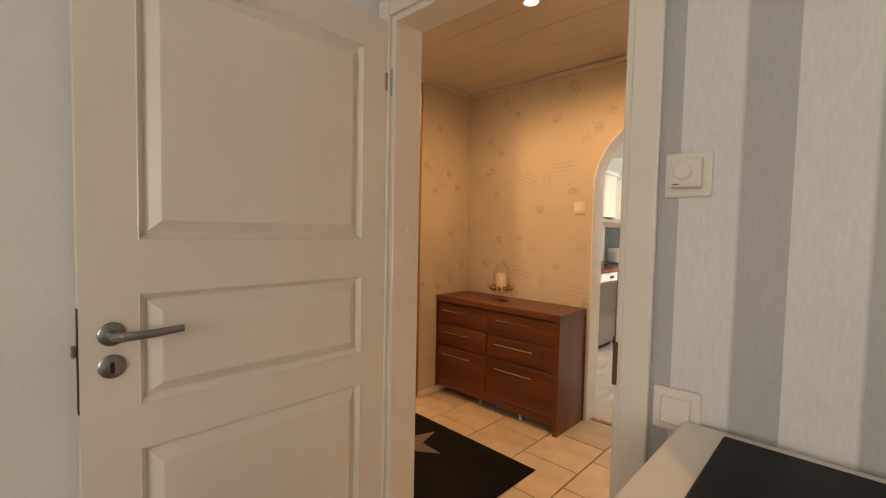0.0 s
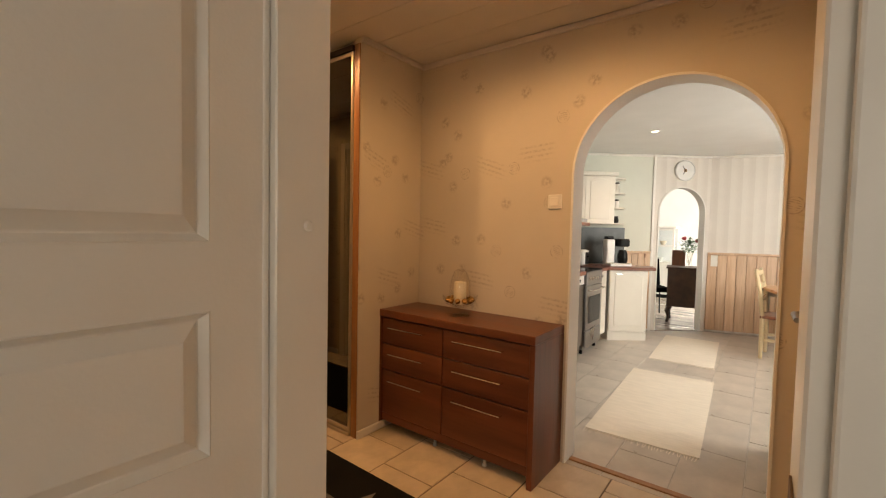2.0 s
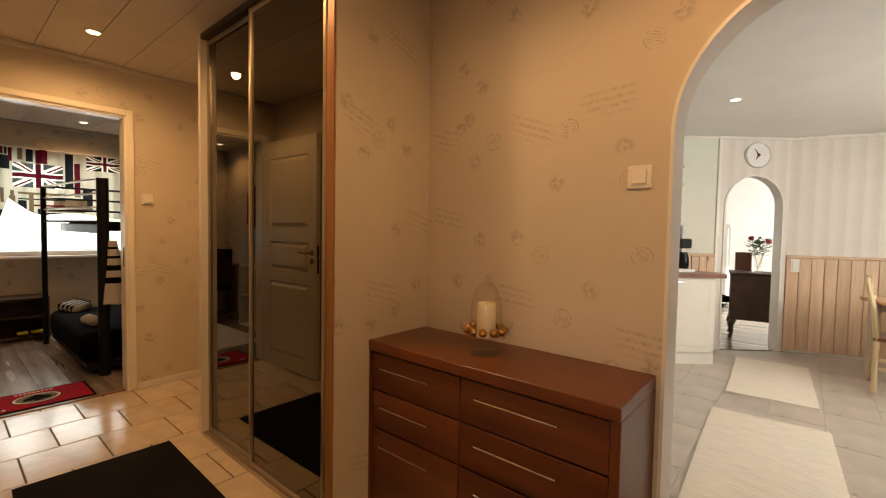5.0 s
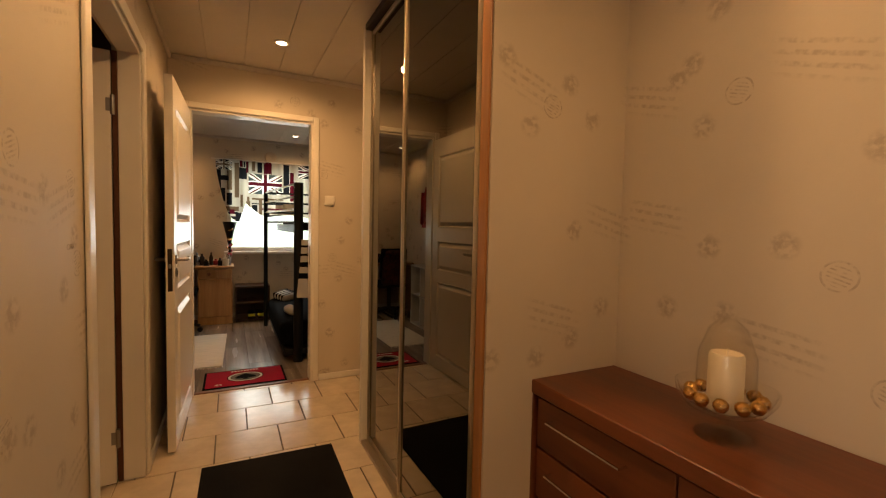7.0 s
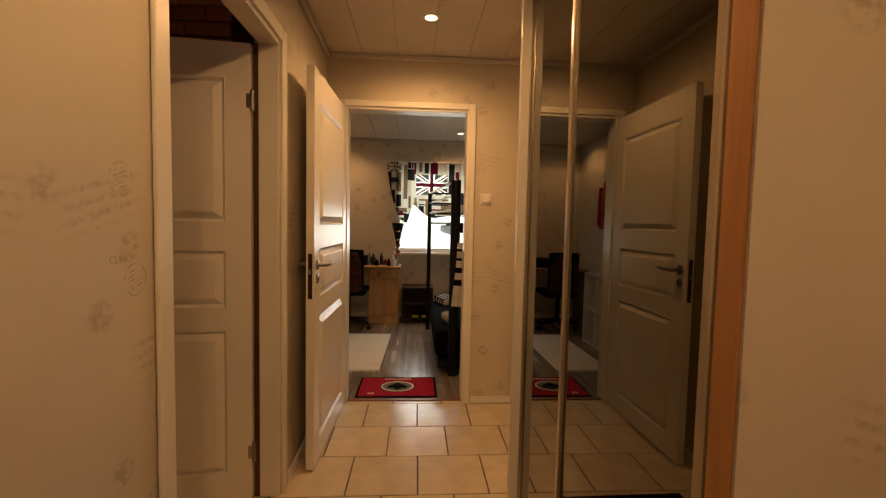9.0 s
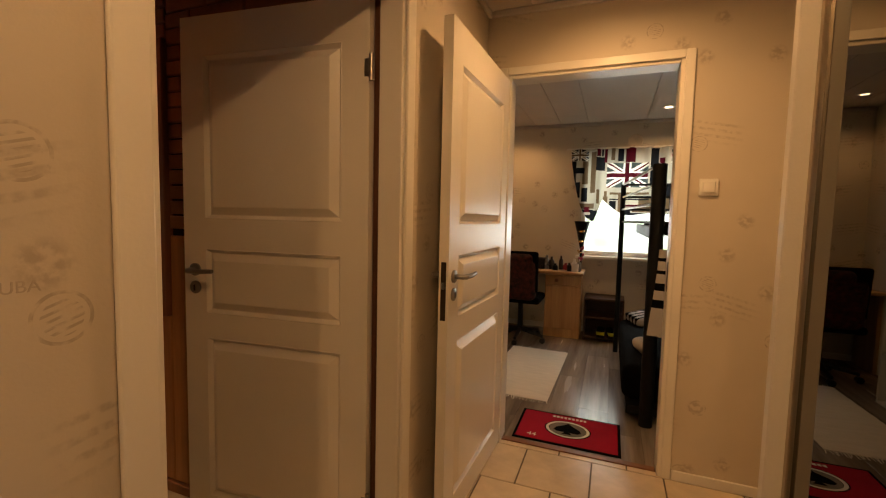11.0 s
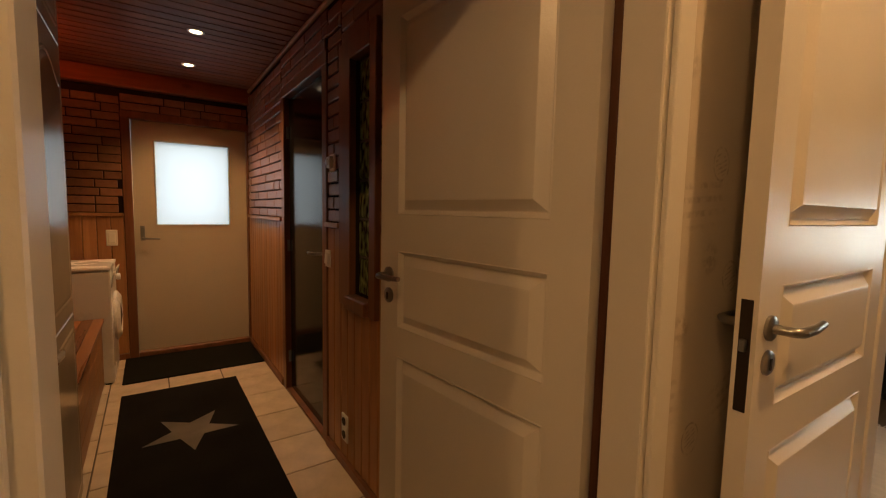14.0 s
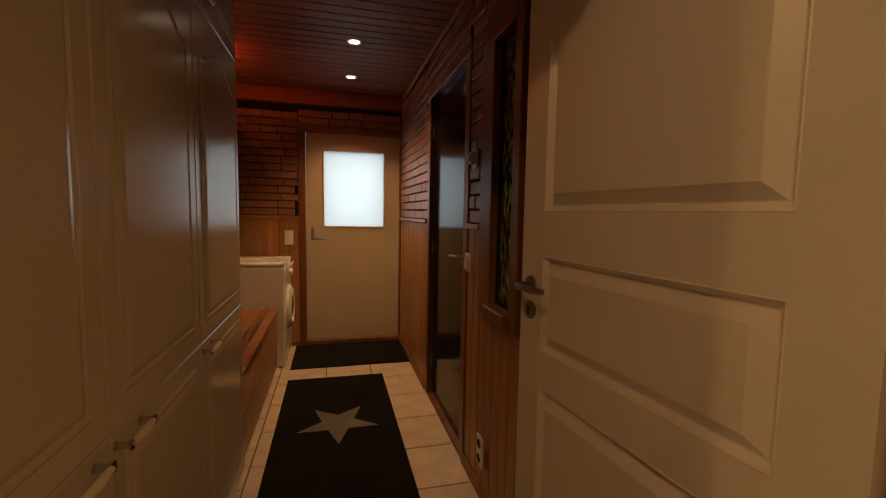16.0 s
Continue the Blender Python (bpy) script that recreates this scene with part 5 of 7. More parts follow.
setting("backdrop", boxes((-8.62, -8.6, 0.5, 8.0, -0.3, 4.2)), bg, "bright garden glare outside the window")

CX0 = -5.735


def fold(y, z):
    return CX0 + 0.022 * math.sin(y * 34.0) + 0.008 * math.sin(y * 71 + z * 3)


def hem(y):
    """How far down the gathered valance hangs."""
    if y < 3.745:
        return 1.30 + 0.72 * ((3.745 - y) / 0.275) ** 2.5
    if y < 3.825:
        return 1.30 + 0.25 * (y - 3.745) / 0.08
    if y < 4.12:
        return 1.55 - 0.18 * math.sin((y - 3.825) / 0.295 * math.pi / 2)
    return 1.37 + 0.03 * math.sin((y - 4.12) * 6)


def cloth_patch(y0, y1, zf0, zf1, lift=0.0, ny=40, nz=10, whole=False):
    bm = bmesh.new()
    grid = []
    for i in range(ny + 1):
        yy = y0 + (y1 - y0) * i / ny
        h = hem(yy)
        z0, z1 = (h, 2.115) if whole else (max(zf0, h + 0.01), zf1)
        grid.append([bm.verts.new((fold(yy, 1.8) + lift, yy, z0 + (z1 - z0) * j / nz)) for j in range(nz + 1)])
    for p, q in zip(grid, grid[1:]):
        for j in range(nz):
            bm.faces.new((p[j], q[j], q[j + 1], p[j + 1]))
    bmesh.ops.solidify(bm, geom=bm.faces[:], thickness=0.002)
    return bm


cur = thing("curtain_valance", CX0, 4.2, 2.12, "gathered valance printed with flags in black, white and red", "curtain")


def cur_part(name, bm, mat, label=""):
    return part(name, turned(bm, Matrix.Translation((-CX0, -4.2, -2.12))), mat, cur, label, True)


cur_part("cloth", cloth_patch(3.47, 4.94, 0, 0, 0.0, 150, 14, True), SHEER)
cur_part("rod", tube([(CX0, 3.42, 2.118), (CX0, 4.97, 2.118)], 0.010, 8), WHITE_PAINT)
clk = thing("wall_clock", -5.80, 4.14, 2.19, "small round wall clock above the window", "clock")
part("case", turned(lathe([(0.075, 0), (0.078, 0.02), (0.068, 0.03), (0.0, 0.028)], 30), pose(0, 0, 0, 0, 90)), TILE, clk, "", True)

bunk = thing("bunk_bed", -4.3, 4.65, 0, "black metal bunk bed with a dark futon below", "bed")


def bk(name, bm, mat, label="", smooth=True):
    return part(name, turned(bm, Matrix.Translation((4.3, -4.65, 0))), mat, bunk, label, smooth)


for x, y, r, h in ((-3.50, 4.30, 0.042, 1.66), (-5.10, 4.13, 0.024, 1.66), (-3.50, 5.20, 0.030, 1.72), (-5.10, 5.20, 0.024, 1.70)):
    bk("post", tube([(x, y, 0), (x, y, h)], r, 12), BLACK)
# upper guard rails are coloured white in place of window light on them
for z in (1.30, 1.42, 1.54, 1.66):
    bk("guard_rail", tube([(-3.50, 4.30, z), (-5.10, 4.13, z)], 0.009, 8), WHITE_PAINT if z > 1.3 else BLACK, "guard rail, the upper ones whitened as if lit by the window")
    bk("end_rail", tube([(-5.10, 4.13, z), (-5.10, 5.20, z)], 0.011, 8), BLACK)
bk("side_rail", box(-5.10, -3.50, 4.26, 4.29, 1.20, 1.28, 0.004), BLACK)
bk("upper_mattress", box(-5.08, -3.52, 4.32, 5.18, 1.22, 1.30, 0.03, 2), BLACK_CLOTH)
bk("futon_seat", box(-5.05, -3.56, 4.15, 5.15, 0.12, 0.36, 0.06, 3), BLACK_CLOTH)
bk("futon_back", turned(box(-5.05, -3.56, -0.09, 0.09, 0, 0.52, 0.05, 3), pose(0, 5.06, 0.34, -12)), BLACK_CLOTH)
bk("lower_frame", box(-5.10, -3.50, 4.18, 5.2, 0.06, 0.115, 0.006), BLACK)

pillow = solid("striped_pillow", turned(box(-0.13, 0.13, -0.10, 0.10, 0, 0.085, 0.04, 3), pose(-4.90, 4.34, 0.362, 10, 6, 28)), PALE_CLOTH, "crumpled striped pillow lying on the dark futon", "pillow", smooth=True)
for k in range(4):
    part("stripe", turned(box(-0.010, 0.010, -0.101, 0.101, 0.004, 0.0868, 0.004), pose(-4.90, 4.34, 0.362, 10, 6, 28) @ pose(-0.085 + 0.055 * k, 0, 0)), BLACK_CLOTH, pillow, "black stripe")
shirt = thing("striped_shirt", -3.435, 4.345, 1.14, "black and white striped shirt hanging from the bunk bed", "clothing")
zz = 0.0


def shirt_ring(bm, z):
    """One ring of the hanging cloth, wider and more folded towards the hem."""
    f = z / 0.53
    ring = []
    for k in range(20):
        a = 2 * math.pi * k / 20
        r = 1 + 0.22 * f * math.sin(5 * a + 2.0 * f)
        ring.append(bm.verts.new((0.016 + 0.05 * f * 0.5 + (0.022 + 0.022 * f) * r * math.cos(a), 0.02 * f + (0.030 + 0.055 * f) * r * math.sin(a), -z)))
    return ring


for k, h in enumerate((0.05, 0.020, 0.055, 0.022, 0.055, 0.045, 0.055, 0.05, 0.17)):
    bm = bmesh.new()
    rings = [shirt_ring(bm, zz + h * q / 3) for q in range(4)]
    for p, q in zip(rings, rings[1:]):
        for i in range(20):
            bm.faces.new((p[i], p[(i + 1) % 20], q[(i + 1) % 20], q[i]))
    part("cloth_band", bm, BLACK_CLOTH if k % 2 else PALE_CLOTH, shirt, "", True)
    zz += h
bag = solid("white_bag", turned(box(-0.085, 0.085, -0.05, 0.05, 0, 0.085, 0.035, 3), pose(-3.95, 4.30, 0.362, 14, 8, 25)), PALE_CLOTH, "crumpled white bag lying on the futon", "bag", smooth=True)

desk = thing("pine_desk", -5.55, 3.15, 0, "pine desk with a drawer pedestal under the window", "desk")
DK = Matrix.Translation((5.55, -3.15, 0))
PINE_DESK = wood("pine_desk_wood", (0.42, 0.22, 0.09), (0.64, 0.40, 0.19), (0, 0, 1), 0.4, 10, knots=3.0)
part("desktop", turned(box(-5.78, -5.37, 2.53, 3.68, 0.705, 0.735, 0.005), DK), PINE_DESK, desk)
part("pedestal", turned(box(-5.76, -5.40, 3.275, 3.66, 0.0, 0.704, 0.003), DK), PINE_DESK, desk)
part("drawer", turned(box(-5.3995, -5.382, 3.285, 3.65, 0.585, 0.695, 0.004), DK), PINE_DESK, desk)
part("cupboard_door", turned(box(-5.3995, -5.382, 3.285, 3.65, 0.10, 0.575, 0.004), DK), PINE_DESK, desk)
part("knob", turned(lathe([(0.018, 0), (0.021, 0.012), (0.014, 0.022), (0.0, 0.024)], 16), DK @ pose(-5.382, 3.40, 0.64, 0, 90)), BROWN_TRIM, desk, "", True)
part("leg", turned(box(-5.76, -5.40, 2.53, 2.57, 0, 0.704, 0.003), DK), PINE_DESK, desk)
r2 = random.Random(9)
for k in range(13):
    yy, xx = 3.00 + 0.052 * k, -5.48 - 0.18 * r2.random()
    h, w = r2.uniform(0.05, 0.17), r2.uniform(0.018, 0.034)
    mt = r2.choice((BLACK, BLACK, DARK_STEEL, CURTAIN_RED, WHITE_PAINT, CURTAIN_TAN, STEEL))
    solid("desk_bottle", lathe([(w, 0), (w, h * 0.65), (w * 0.45, h * 0.8), (w * 0.45, h), (0.0, h)], 14, (xx, yy, 0.736)), mt, "small bottle standing on the pine desk", "bottle", "bottles on the desk", True)
solid("speaker_box", box(-5.72, -5.55, 2.93, 3.25, 0.736, 0.86, 0.01), BLACK, "black box standing on the pine desk", "box")
solid("white_mug", lathe([(0.035, 0), (0.04, 0.09), (0.037, 0.09), (0.032, 0.006), (0.0, 0.006)], 20, (-5.45, 3.585, 0.736)), WHITE_PAINT, "white printed mug standing on the desk", "mug", smooth=True)
bunch = thing("paper_bouquet", -5.60, 3.63, 0.735, "black and red paper bouquet in a slim stand", "bouquet")
part("cone", lathe([(0.012, 0.0), (0.014, 0.25), (0.05, 0.42), (0.085, 0.56), (0.08, 0.56), (0.0, 0.43)], 12), BLACK, bunch, "black paper cone", True)
for k in range(10):
    a, z = k * 2.4, 0.12 + 0.04 * k
    part("blossom", turned(lathe([(0.0, 0), (0.026, 0.012), (0.03, 0.03), (0.0, 0.04)], 8), pose(0.03 * math.cos(a), 0.03 * math.sin(a), z, 40 * math.sin(a), 40 * math.cos(a))), (CURTAIN_RED, ROSE, GOLD)[k % 3], bunch, "", True)
JACKET_PRINT = plain("patterned_jacket", (0.055, 0.011, 0.008), 0.9, var=0.95, scale=26, bump=0.5)
ch = thing("office_chair", -5.14, 3.06, 0, "black office chair with a patterned jacket over its back", "chair")
part("seat", box(-0.23, 0.23, -0.23, 0.23, 0.43, 0.50, 0.03, 2), BLACK_CLOTH, ch)
part("backrest", turned(box(-0.025, 0.025, -0.21, 0.21, 0, 0.42, 0.02, 2), pose(0.21, 0, 0.56, 0, 6)), BLACK_CLOTH, ch)
part("jacket", turned(box(-0.07, 0.06, -0.19, 0.19, -0.06, 0.36, 0.060, 4), pose(0.215, 0, 0.53, 0, 6)), JACKET_PRINT, ch, "red and black patterned jacket", True)
part("hood", turned(box(-0.06, 0.07, -0.13, 0.13, -0.06, 0.10, 0.05, 3), pose(0.24, 0.03, 0.86, 0, 14)), JACKET_PRINT, ch, "folded hood of the jacket", True)
part("column", tube([(0, 0, 0.12), (0, 0, 0.43)], 0.028, 12), BLACK, ch)
for k in range(5):
    a = k * 2 * math.pi / 5
    lg = part("leg", tube([(0, 0, 0.12), (0.27 * math.cos(a), 0.27 * math.sin(a), 0.075)], [0.025, 0.016], 8), BLACK, ch)
    part("castor", tube([(0.27 * math.cos(a) - 0.02, 0.27 * math.sin(a), 0.030), (0.27 * math.cos(a) + 0.02, 0.27 * math.sin(a), 0.030)], 0.029, 12), BLACK, lg)
shelf = thing("low_shelf", -5.60, 3.90, 0, "low dark brown shelf beside the desk", "shelf")
DARKWOOD = wood("dark_shelf_wood", (0.03, 0.012, 0.006), (0.07, 0.03, 0.014), (0, 1, 0), 0.55, 10)
for z in (0.02, 0.24, 0.44):
    part("shelf_board", box(-0.17, 0.17, -0.19, 0.19, z, z + 0.025, 0.003), DARKWOOD, shelf)
for y in (-0.205, 0.191):
    part("side", box(-0.17, 0.17, y, y + 0.014, 0, 0.465, 0.003), DARKWOOD, shelf)
part("back", box(-0.17, -0.16, -0.19, 0.19, 0.046, 0.439), DARKWOOD, shelf)
sh = thing("trainer_shoe", -5.50, 3.88, 0.046, "dark trainer with yellow-green flashes on the low shelf", "shoe", "trainers")
part("upper", box(-0.10, 0.11, -0.04, 0.04, 0.018, 0.085, 0.025, 2), BLACK_CLOTH, sh, "", True)
part("sole", box(-0.115, 0.125, -0.045, 0.045, 0.0, 0.018, 0.006), BLACK, sh)
part("flash", box(0.03, 0.128, -0.042, 0.042, 0.03, 0.065, 0.012, 2), plain("yellow_green", (0.42, 0.46, 0.03), 0.6), sh, "yellow-green flash", True)
copy_thing(sh, pose(-5.50, 3.985, 0.046, 0, 0, 8))

# the window wall and what stands along it sit a little further north
for ob in list(scene.objects):
    if ob.parent is None and ob.name.split(".")[0] in ("window_1", "curtain_valance", "pine_desk", "desk_bottle", "speaker_box", "white_mug", "paper_bouquet", "office_chair", "low_shelf", "trainer_shoe", "wall_clock"):
        ob.location.y += WINDOW_SHIFT

bmat = thing("bedroom_mat", -3.22, 3.845, 0.001, "red mat with a black spade in a white ring", "door mat")
part("backing", box(-0.205, 0.205, -0.305, 0.305, 0, 0.006, 0.002), BLACK_CLOTH, bmat)
part("field", boxes((-0.188, 0.188, -0.288, 0.288, 0.0062, 0.0072)), RED, bmat, "red pile field")


def ring_flat(r0, r1, z, h, n=40):
    return merged(*[prism([(r0 * math.cos(a), r0 * math.sin(a) * 1.25), (r1 * math.cos(a), r1 * math.sin(a) * 1.25), (r1 * math.cos(b), r1 * math.sin(b) * 1.25), (r0 * math.cos(b), r0 * math.sin(b) * 1.25)], h, 'z', z) for a, b in ((2 * math.pi * k / n, 2 * math.pi * (k + 1) / n) for k in range(n))])


part("ring_ground", prism([(0.110 * math.cos(2 * math.pi * k / 40), 0.1375 * math.sin(2 * math.pi * k / 40)) for k in range(40)], 0.0006, 'z', 0.0073), BLACK_CLOTH, bmat)
part("ring", ring_flat(0.090, 0.104, 0.008, 0.0005), WHITE_CLOTH, bmat, "white ring")
part("emblem_ground", prism([(0.088 * math.cos(2 * math.pi * k / 36), 0.110 * math.sin(2 * math.pi * k / 36)) for k in range(36)], 0.0004, 'z', 0.008), RUG_GREY, bmat)
half = [(-0.075, 0.0), (-0.045, 0.030), (-0.010, 0.070), (0.022, 0.082), (0.042, 0.062), (0.044, 0.034), (0.036, 0.012), (0.066, 0.030), (0.066, 0.0)]
part("spade", prism(half + [(x, -y) for x, y in half[-2:0:-1]], 0.0006, 'z', 0.0086), BLACK_CLOTH, bmat, "black spade")


def lettering(text, size, m, mat, parent, name):
    cu = bpy.data.curves.new("lettering", 'FONT')
    cu.body, cu.size, cu.extrude = text, size, 0.0004
    tmp = new("lettering", cu)
    bpy.context.view_layer.update()
    me = bpy.data.meshes.new_from_object(tmp)
    bpy.data.objects.remove(tmp)
    me.transform(m)
    me.materials.clear()
    me.materials.append(mat)
    ob = new(name, me)
    ob.parent = parent
    return ob


lettering("44", 0.055, pose(0.155, -0.225, 0.0076, 0, 0, 90), WHITE_CLOTH, bmat, "number")
for k in range(9):
    part("letter_bar", boxes((-0.168, -0.144, -0.105 + 0.024 * k, -0.089 + 0.024 * k, 0.0073, 0.0078)), WHITE_CLOTH, bmat)


def rag_rug(x0, x1, y0, y1, m, label, fringe=True):
    """A woven cotton rug: cross ribs a few centimetres wide, with fringed ends along local x."""
    rug = tagged(new("rag_rug"), label, "rug", "rag rugs")
    rug.matrix_basis = m
    bm = bmesh.new()
    n, k2 = int((y1 - y0) / 0.014), 6
    rg = random.Random(int(1000 * (y1 - y0)))
    rows = []
    for j in range(n + 1):
        yy = y0 + (y1 - y0) * j / n
        e0, e1 = rg.uniform(-0.004, 0.004), rg.uniform(-0.004, 0.004)
        rows.append([bm.verts.new((x0 + e0 + (x1 + e1 - x0 - e0) * i / k2, yy, 0.006 + (0.0011 if j % 2 else 0.0) + 0.001 * math.sin(i * 2.1 + j * 0.7))) for i in range(k2 + 1)])
    for p, q in zip(rows, rows[1:]):
        for i in range(k2):
            bm.faces.new((p[i], p[i + 1], q[i + 1], q[i]))
    base = bmesh.new()
    add_box(base, x0, x1, y0, y1, 0, 0.0055)
    part("weave", merged(bm, base), RAG, rug)
    if fringe:
        bm = bmesh.new()
        for yy, s in ((y0, -1), (y1, 1)):
            xx = x0
            while xx < x1:
                ln, dx = rg.uniform(0.03, 0.06), rg.uniform(-0.012, 0.012)
                v = [bm.verts.new(p) for p in ((xx, yy, 0.004), (xx + 0.008, yy, 0.004), (xx + 0.006 + dx, yy + s * ln, 0.001), (xx + 0.002 + dx, yy + s * ln, 0.001))]
                bm.faces.new(v)
                xx += 0.017
        tagged(part("fringe", bm, RAG, rug), "tied fringe", kind="stuff")
    return rug


INK = plain("faded_ink", (0.47, 0.40, 0.32), 0.6, var=0.3)
lettering("CUBA", 0.022, pose(-0.805, 3.3502, 1.196, 90, 0, 180), INK, bpy.data.objects["wall_south"], "printed_word")
rag_rug(-0.27, 0.27, 0.0, 1.22, pose(-4.83, 3.43, 0.001, 0, 0, -90 - 1.5), "cream cotton rag rug on the bedroom floor")
cube = thing("cube_shelf", -4.17, 2.815, 0, "white open cube shelf against the bedroom wall", "shelf")
for x in (-0.46, -0.16, 0.14, 0.44):
    part("upright", box(x, x + 0.02, -0.17, 0.17, 0, 0.78, 0.002), WHITE_PAINT, cube)
for z in (0.0, 0.38, 0.76):
    for x in (-0.44, -0.14, 0.16):
        part("shelf_board", box(x + 0.0005, x + 0.2795, -0.17, 0.17, z + 0.001, z + 0.02, 0.002), WHITE_PAINT, cube)


def hung_garment(name, x, y, z, width, length, material, label, category, seed):
    """Cloth that hangs from a hook: narrow at the collar, with sleeves beside the body and uneven folds."""
    g = thing(name, x, y, z, label, category)

    def tube_of_cloth(cx, w, d, top, bottom, phase):
        bm, rings = bmesh.new(), []
        for j in range(9):
            f = j / 8
            s_ = 0.35 + 0.65 * min(1, f * 4)
            ring = []
            for k in range(22):
                a = 2 * math.pi * k / 22
                r = 1 + 0.16 * f * math.sin(4 * a + phase + 1.5 * f) + 0.06 * math.sin(9 * a + phase)
                ring.append(bm.verts.new((cx + w * s_ * r * math.cos(a), d * r * math.sin(a), top + (bottom - top) * f)))
            rings.append(ring)
        for p, q in zip(rings, rings[1:]):
            for k in range(22):
                bm.faces.new((p[k], p[(k + 1) % 22], q[(k + 1) % 22], q[k]))
        bm.faces.new(rings[0])
        bm.faces.new(rings[-1])
        return bm
    part("body", tube_of_cloth(0, width / 2, 0.05, 0, -length, seed), material, g, "", True)
    for side in (-1, 1):
        part("sleeve", tube_of_cloth(side * width * 0.52, 0.055, 0.04, -0.06, -length * 0.92, seed + side), material, g, "", True)
    part("hook", tube([(0, -0.055, 0.03), (0, 0.0, 0.02), (0, 0.01, 0.045)], 0.005, 6), STEEL, g, "steel hook")
    return g


hung_garment("red_jacket", -4.72, 2.70, 1.82, 0.34, 0.55, plain("jacket_red", (0.35, 0.02, 0.02), 0.85, var=0.3), "red jacket hanging on the bedroom wall", "jacket", 1.0)
hung_garment("black_coat", -4.28, 2.70, 1.62, 0.32, 0.70, BLACK_CLOTH, "black coat hanging on the bedroom wall", "coat", 2.2)

# ---- kitchen ----
def front_panel(parent, x, y0, y1, z0, z1, arched=False, m=None, name="door"):
    """A kitchen front that looks to +x, with a raised field."""
    bm = box(x - 0.02, x, y0 + 0.002, y1 - 0.002, z0 + 0.002, z1 - 0.002, 0.003)
    a, b, c, d = y0 + 0.06, y1 - 0.06, z0 + 0.06, z1 - 0.06
    pts = [(a, c), (b, c), (b, d)] + ([(b - (b - a) * k / 12, d + 0.035 * math.sin(math.pi * k / 12) ** 2) for k in range(1, 12)] if arched else []) + [(a, d)]
    field = prism(pts, 0.006, 'x', x + 0.0003)
    bmesh.ops.bevel(field, geom=[e for e in field.edges if all(abs(v.co.x - x - 0.0063) < 1e-4 for v in e.verts)], offset=0.005, segments=1, affect='EDGES')
    door = part(name, bm if m is None else turned(bm, m), CREAM_K, parent)
    part("raised_field", field if m is None else turned(field, m), CREAM_K, door)
    return door


CREAM_K = plain("kitchen_lacquer", (0.80, 0.76, 0.68), 0.35, var=0.03, bump=0.03)
KX = -0.03
base = thing("base_cabinet", 0, 0, 0, "white kitchen base cabinet beside the dishwasher", "cabinet", "kitchen base cabinets")
part("carcass", boxes((-0.63, KX - 0.021, 5.14, 6.58, 0.10, 0.86)), CREAM_K, base)
part("plinth", boxes((-0.63, KX - 0.06, 5.14, 6.58, 0.0, 0.099)), SHADOW_GAP, base)
for y0, y1 in ((5.15, 5.62), (5.62, 6.10), (6.10, 6.58)):
    d = front_panel(base, KX, y0, y1, 0.12, 0.855, True)
    part("handle", tube([(KX + 0.002, y1 - 0.12, 0.80), (KX + 0.025, y1 - 0.11, 0.80), (KX + 0.025, y1 - 0.05, 0.80), (KX + 0.002, y1 - 0.04, 0.80)], 0.005, 8), CHROME, d, "", True)
dwash = thing("dishwasher", 0, 0, 0, "brushed steel dishwasher under the worktop", "dishwasher")
part("body", boxes((-0.60, KX - 0.022, 6.60, 7.17, 0.05, 0.86)), STEEL, dwash)
part("door", box(KX - 0.02, KX + 0.005, 6.605, 7.165, 0.11, 0.755, 0.004), STEEL, dwash)
part("control_strip", box(KX - 0.02, KX + 0.006, 6.605, 7.165, 0.76, 0.856, 0.004), WHITE_GOODS, dwash, "pale control strip")
part("display", boxes((KX + 0.0062, KX + 0.007, 6.95, 7.06, 0.79, 0.82)), BLACK, dwash)
part("kick", boxes((-0.60, KX - 0.05, 6.61, 7.16, 0.0, 0.049)), BLACK, dwash)
stove = thing("stove", 0, 0, 0, "steel range cooker with a glass oven door", "stove")
SX = 0.0
part("body", boxes((-0.60, SX - 0.03, 7.19, 7.70, 0.05, 0.885)), STEEL, stove)
part("hob", box(-0.60, SX, 7.19, 7.70, 0.886, 0.900, 0.004), BLACK_GLOSS, stove, "black glass hob")
part("control_panel", box(SX - 0.03, SX, 7.195, 7.695, 0.745, 0.884, 0.006), STEEL, stove)
for k in range(6):
    part("knob", turned(lathe([(0.019, 0), (0.017, 0.024), (0.0, 0.026)], 14), pose(SX, 7.245 + 0.08 * k, 0.815, 0, 90)), CHROME, stove, "", True)
od = part("oven_door", box(SX - 0.03, SX, 7.195, 7.695, 0.26, 0.735, 0.006), STEEL, stove)
part("oven_glass", box(SX + 0.0003, SX + 0.003, 7.255, 7.635, 0.33, 0.62, 0.001), BLACK_GLOSS, od, "dark oven glass")
part("oven_handle", tube([(SX, 7.23, 0.69), (SX + 0.04, 7.23, 0.69), (SX + 0.04, 7.66, 0.69), (SX, 7.66, 0.69)], 0.009, 8), CHROME, od, "", True)
part("drawer", box(SX - 0.03, SX, 7.195, 7.695, 0.08, 0.25, 0.006), STEEL, stove)
for y in (7.23, 7.66):
    part("foot", lathe([(0.018, 0), (0.018, 0.0499)], 10, (SX - 0.06, y, 0)), BLACK, stove)
corner = thing("corner_cabinet", 0, 0, 0, "white angled kitchen cabinet with an arched panel door", "cabinet", "kitchen base cabinets")
A0, A1 = Vector((-0.01, 8.02)), Vector((0.36, 8.32))
ang = math.degrees(math.atan2(A1.y - A0.y, A1.x - A0.x))
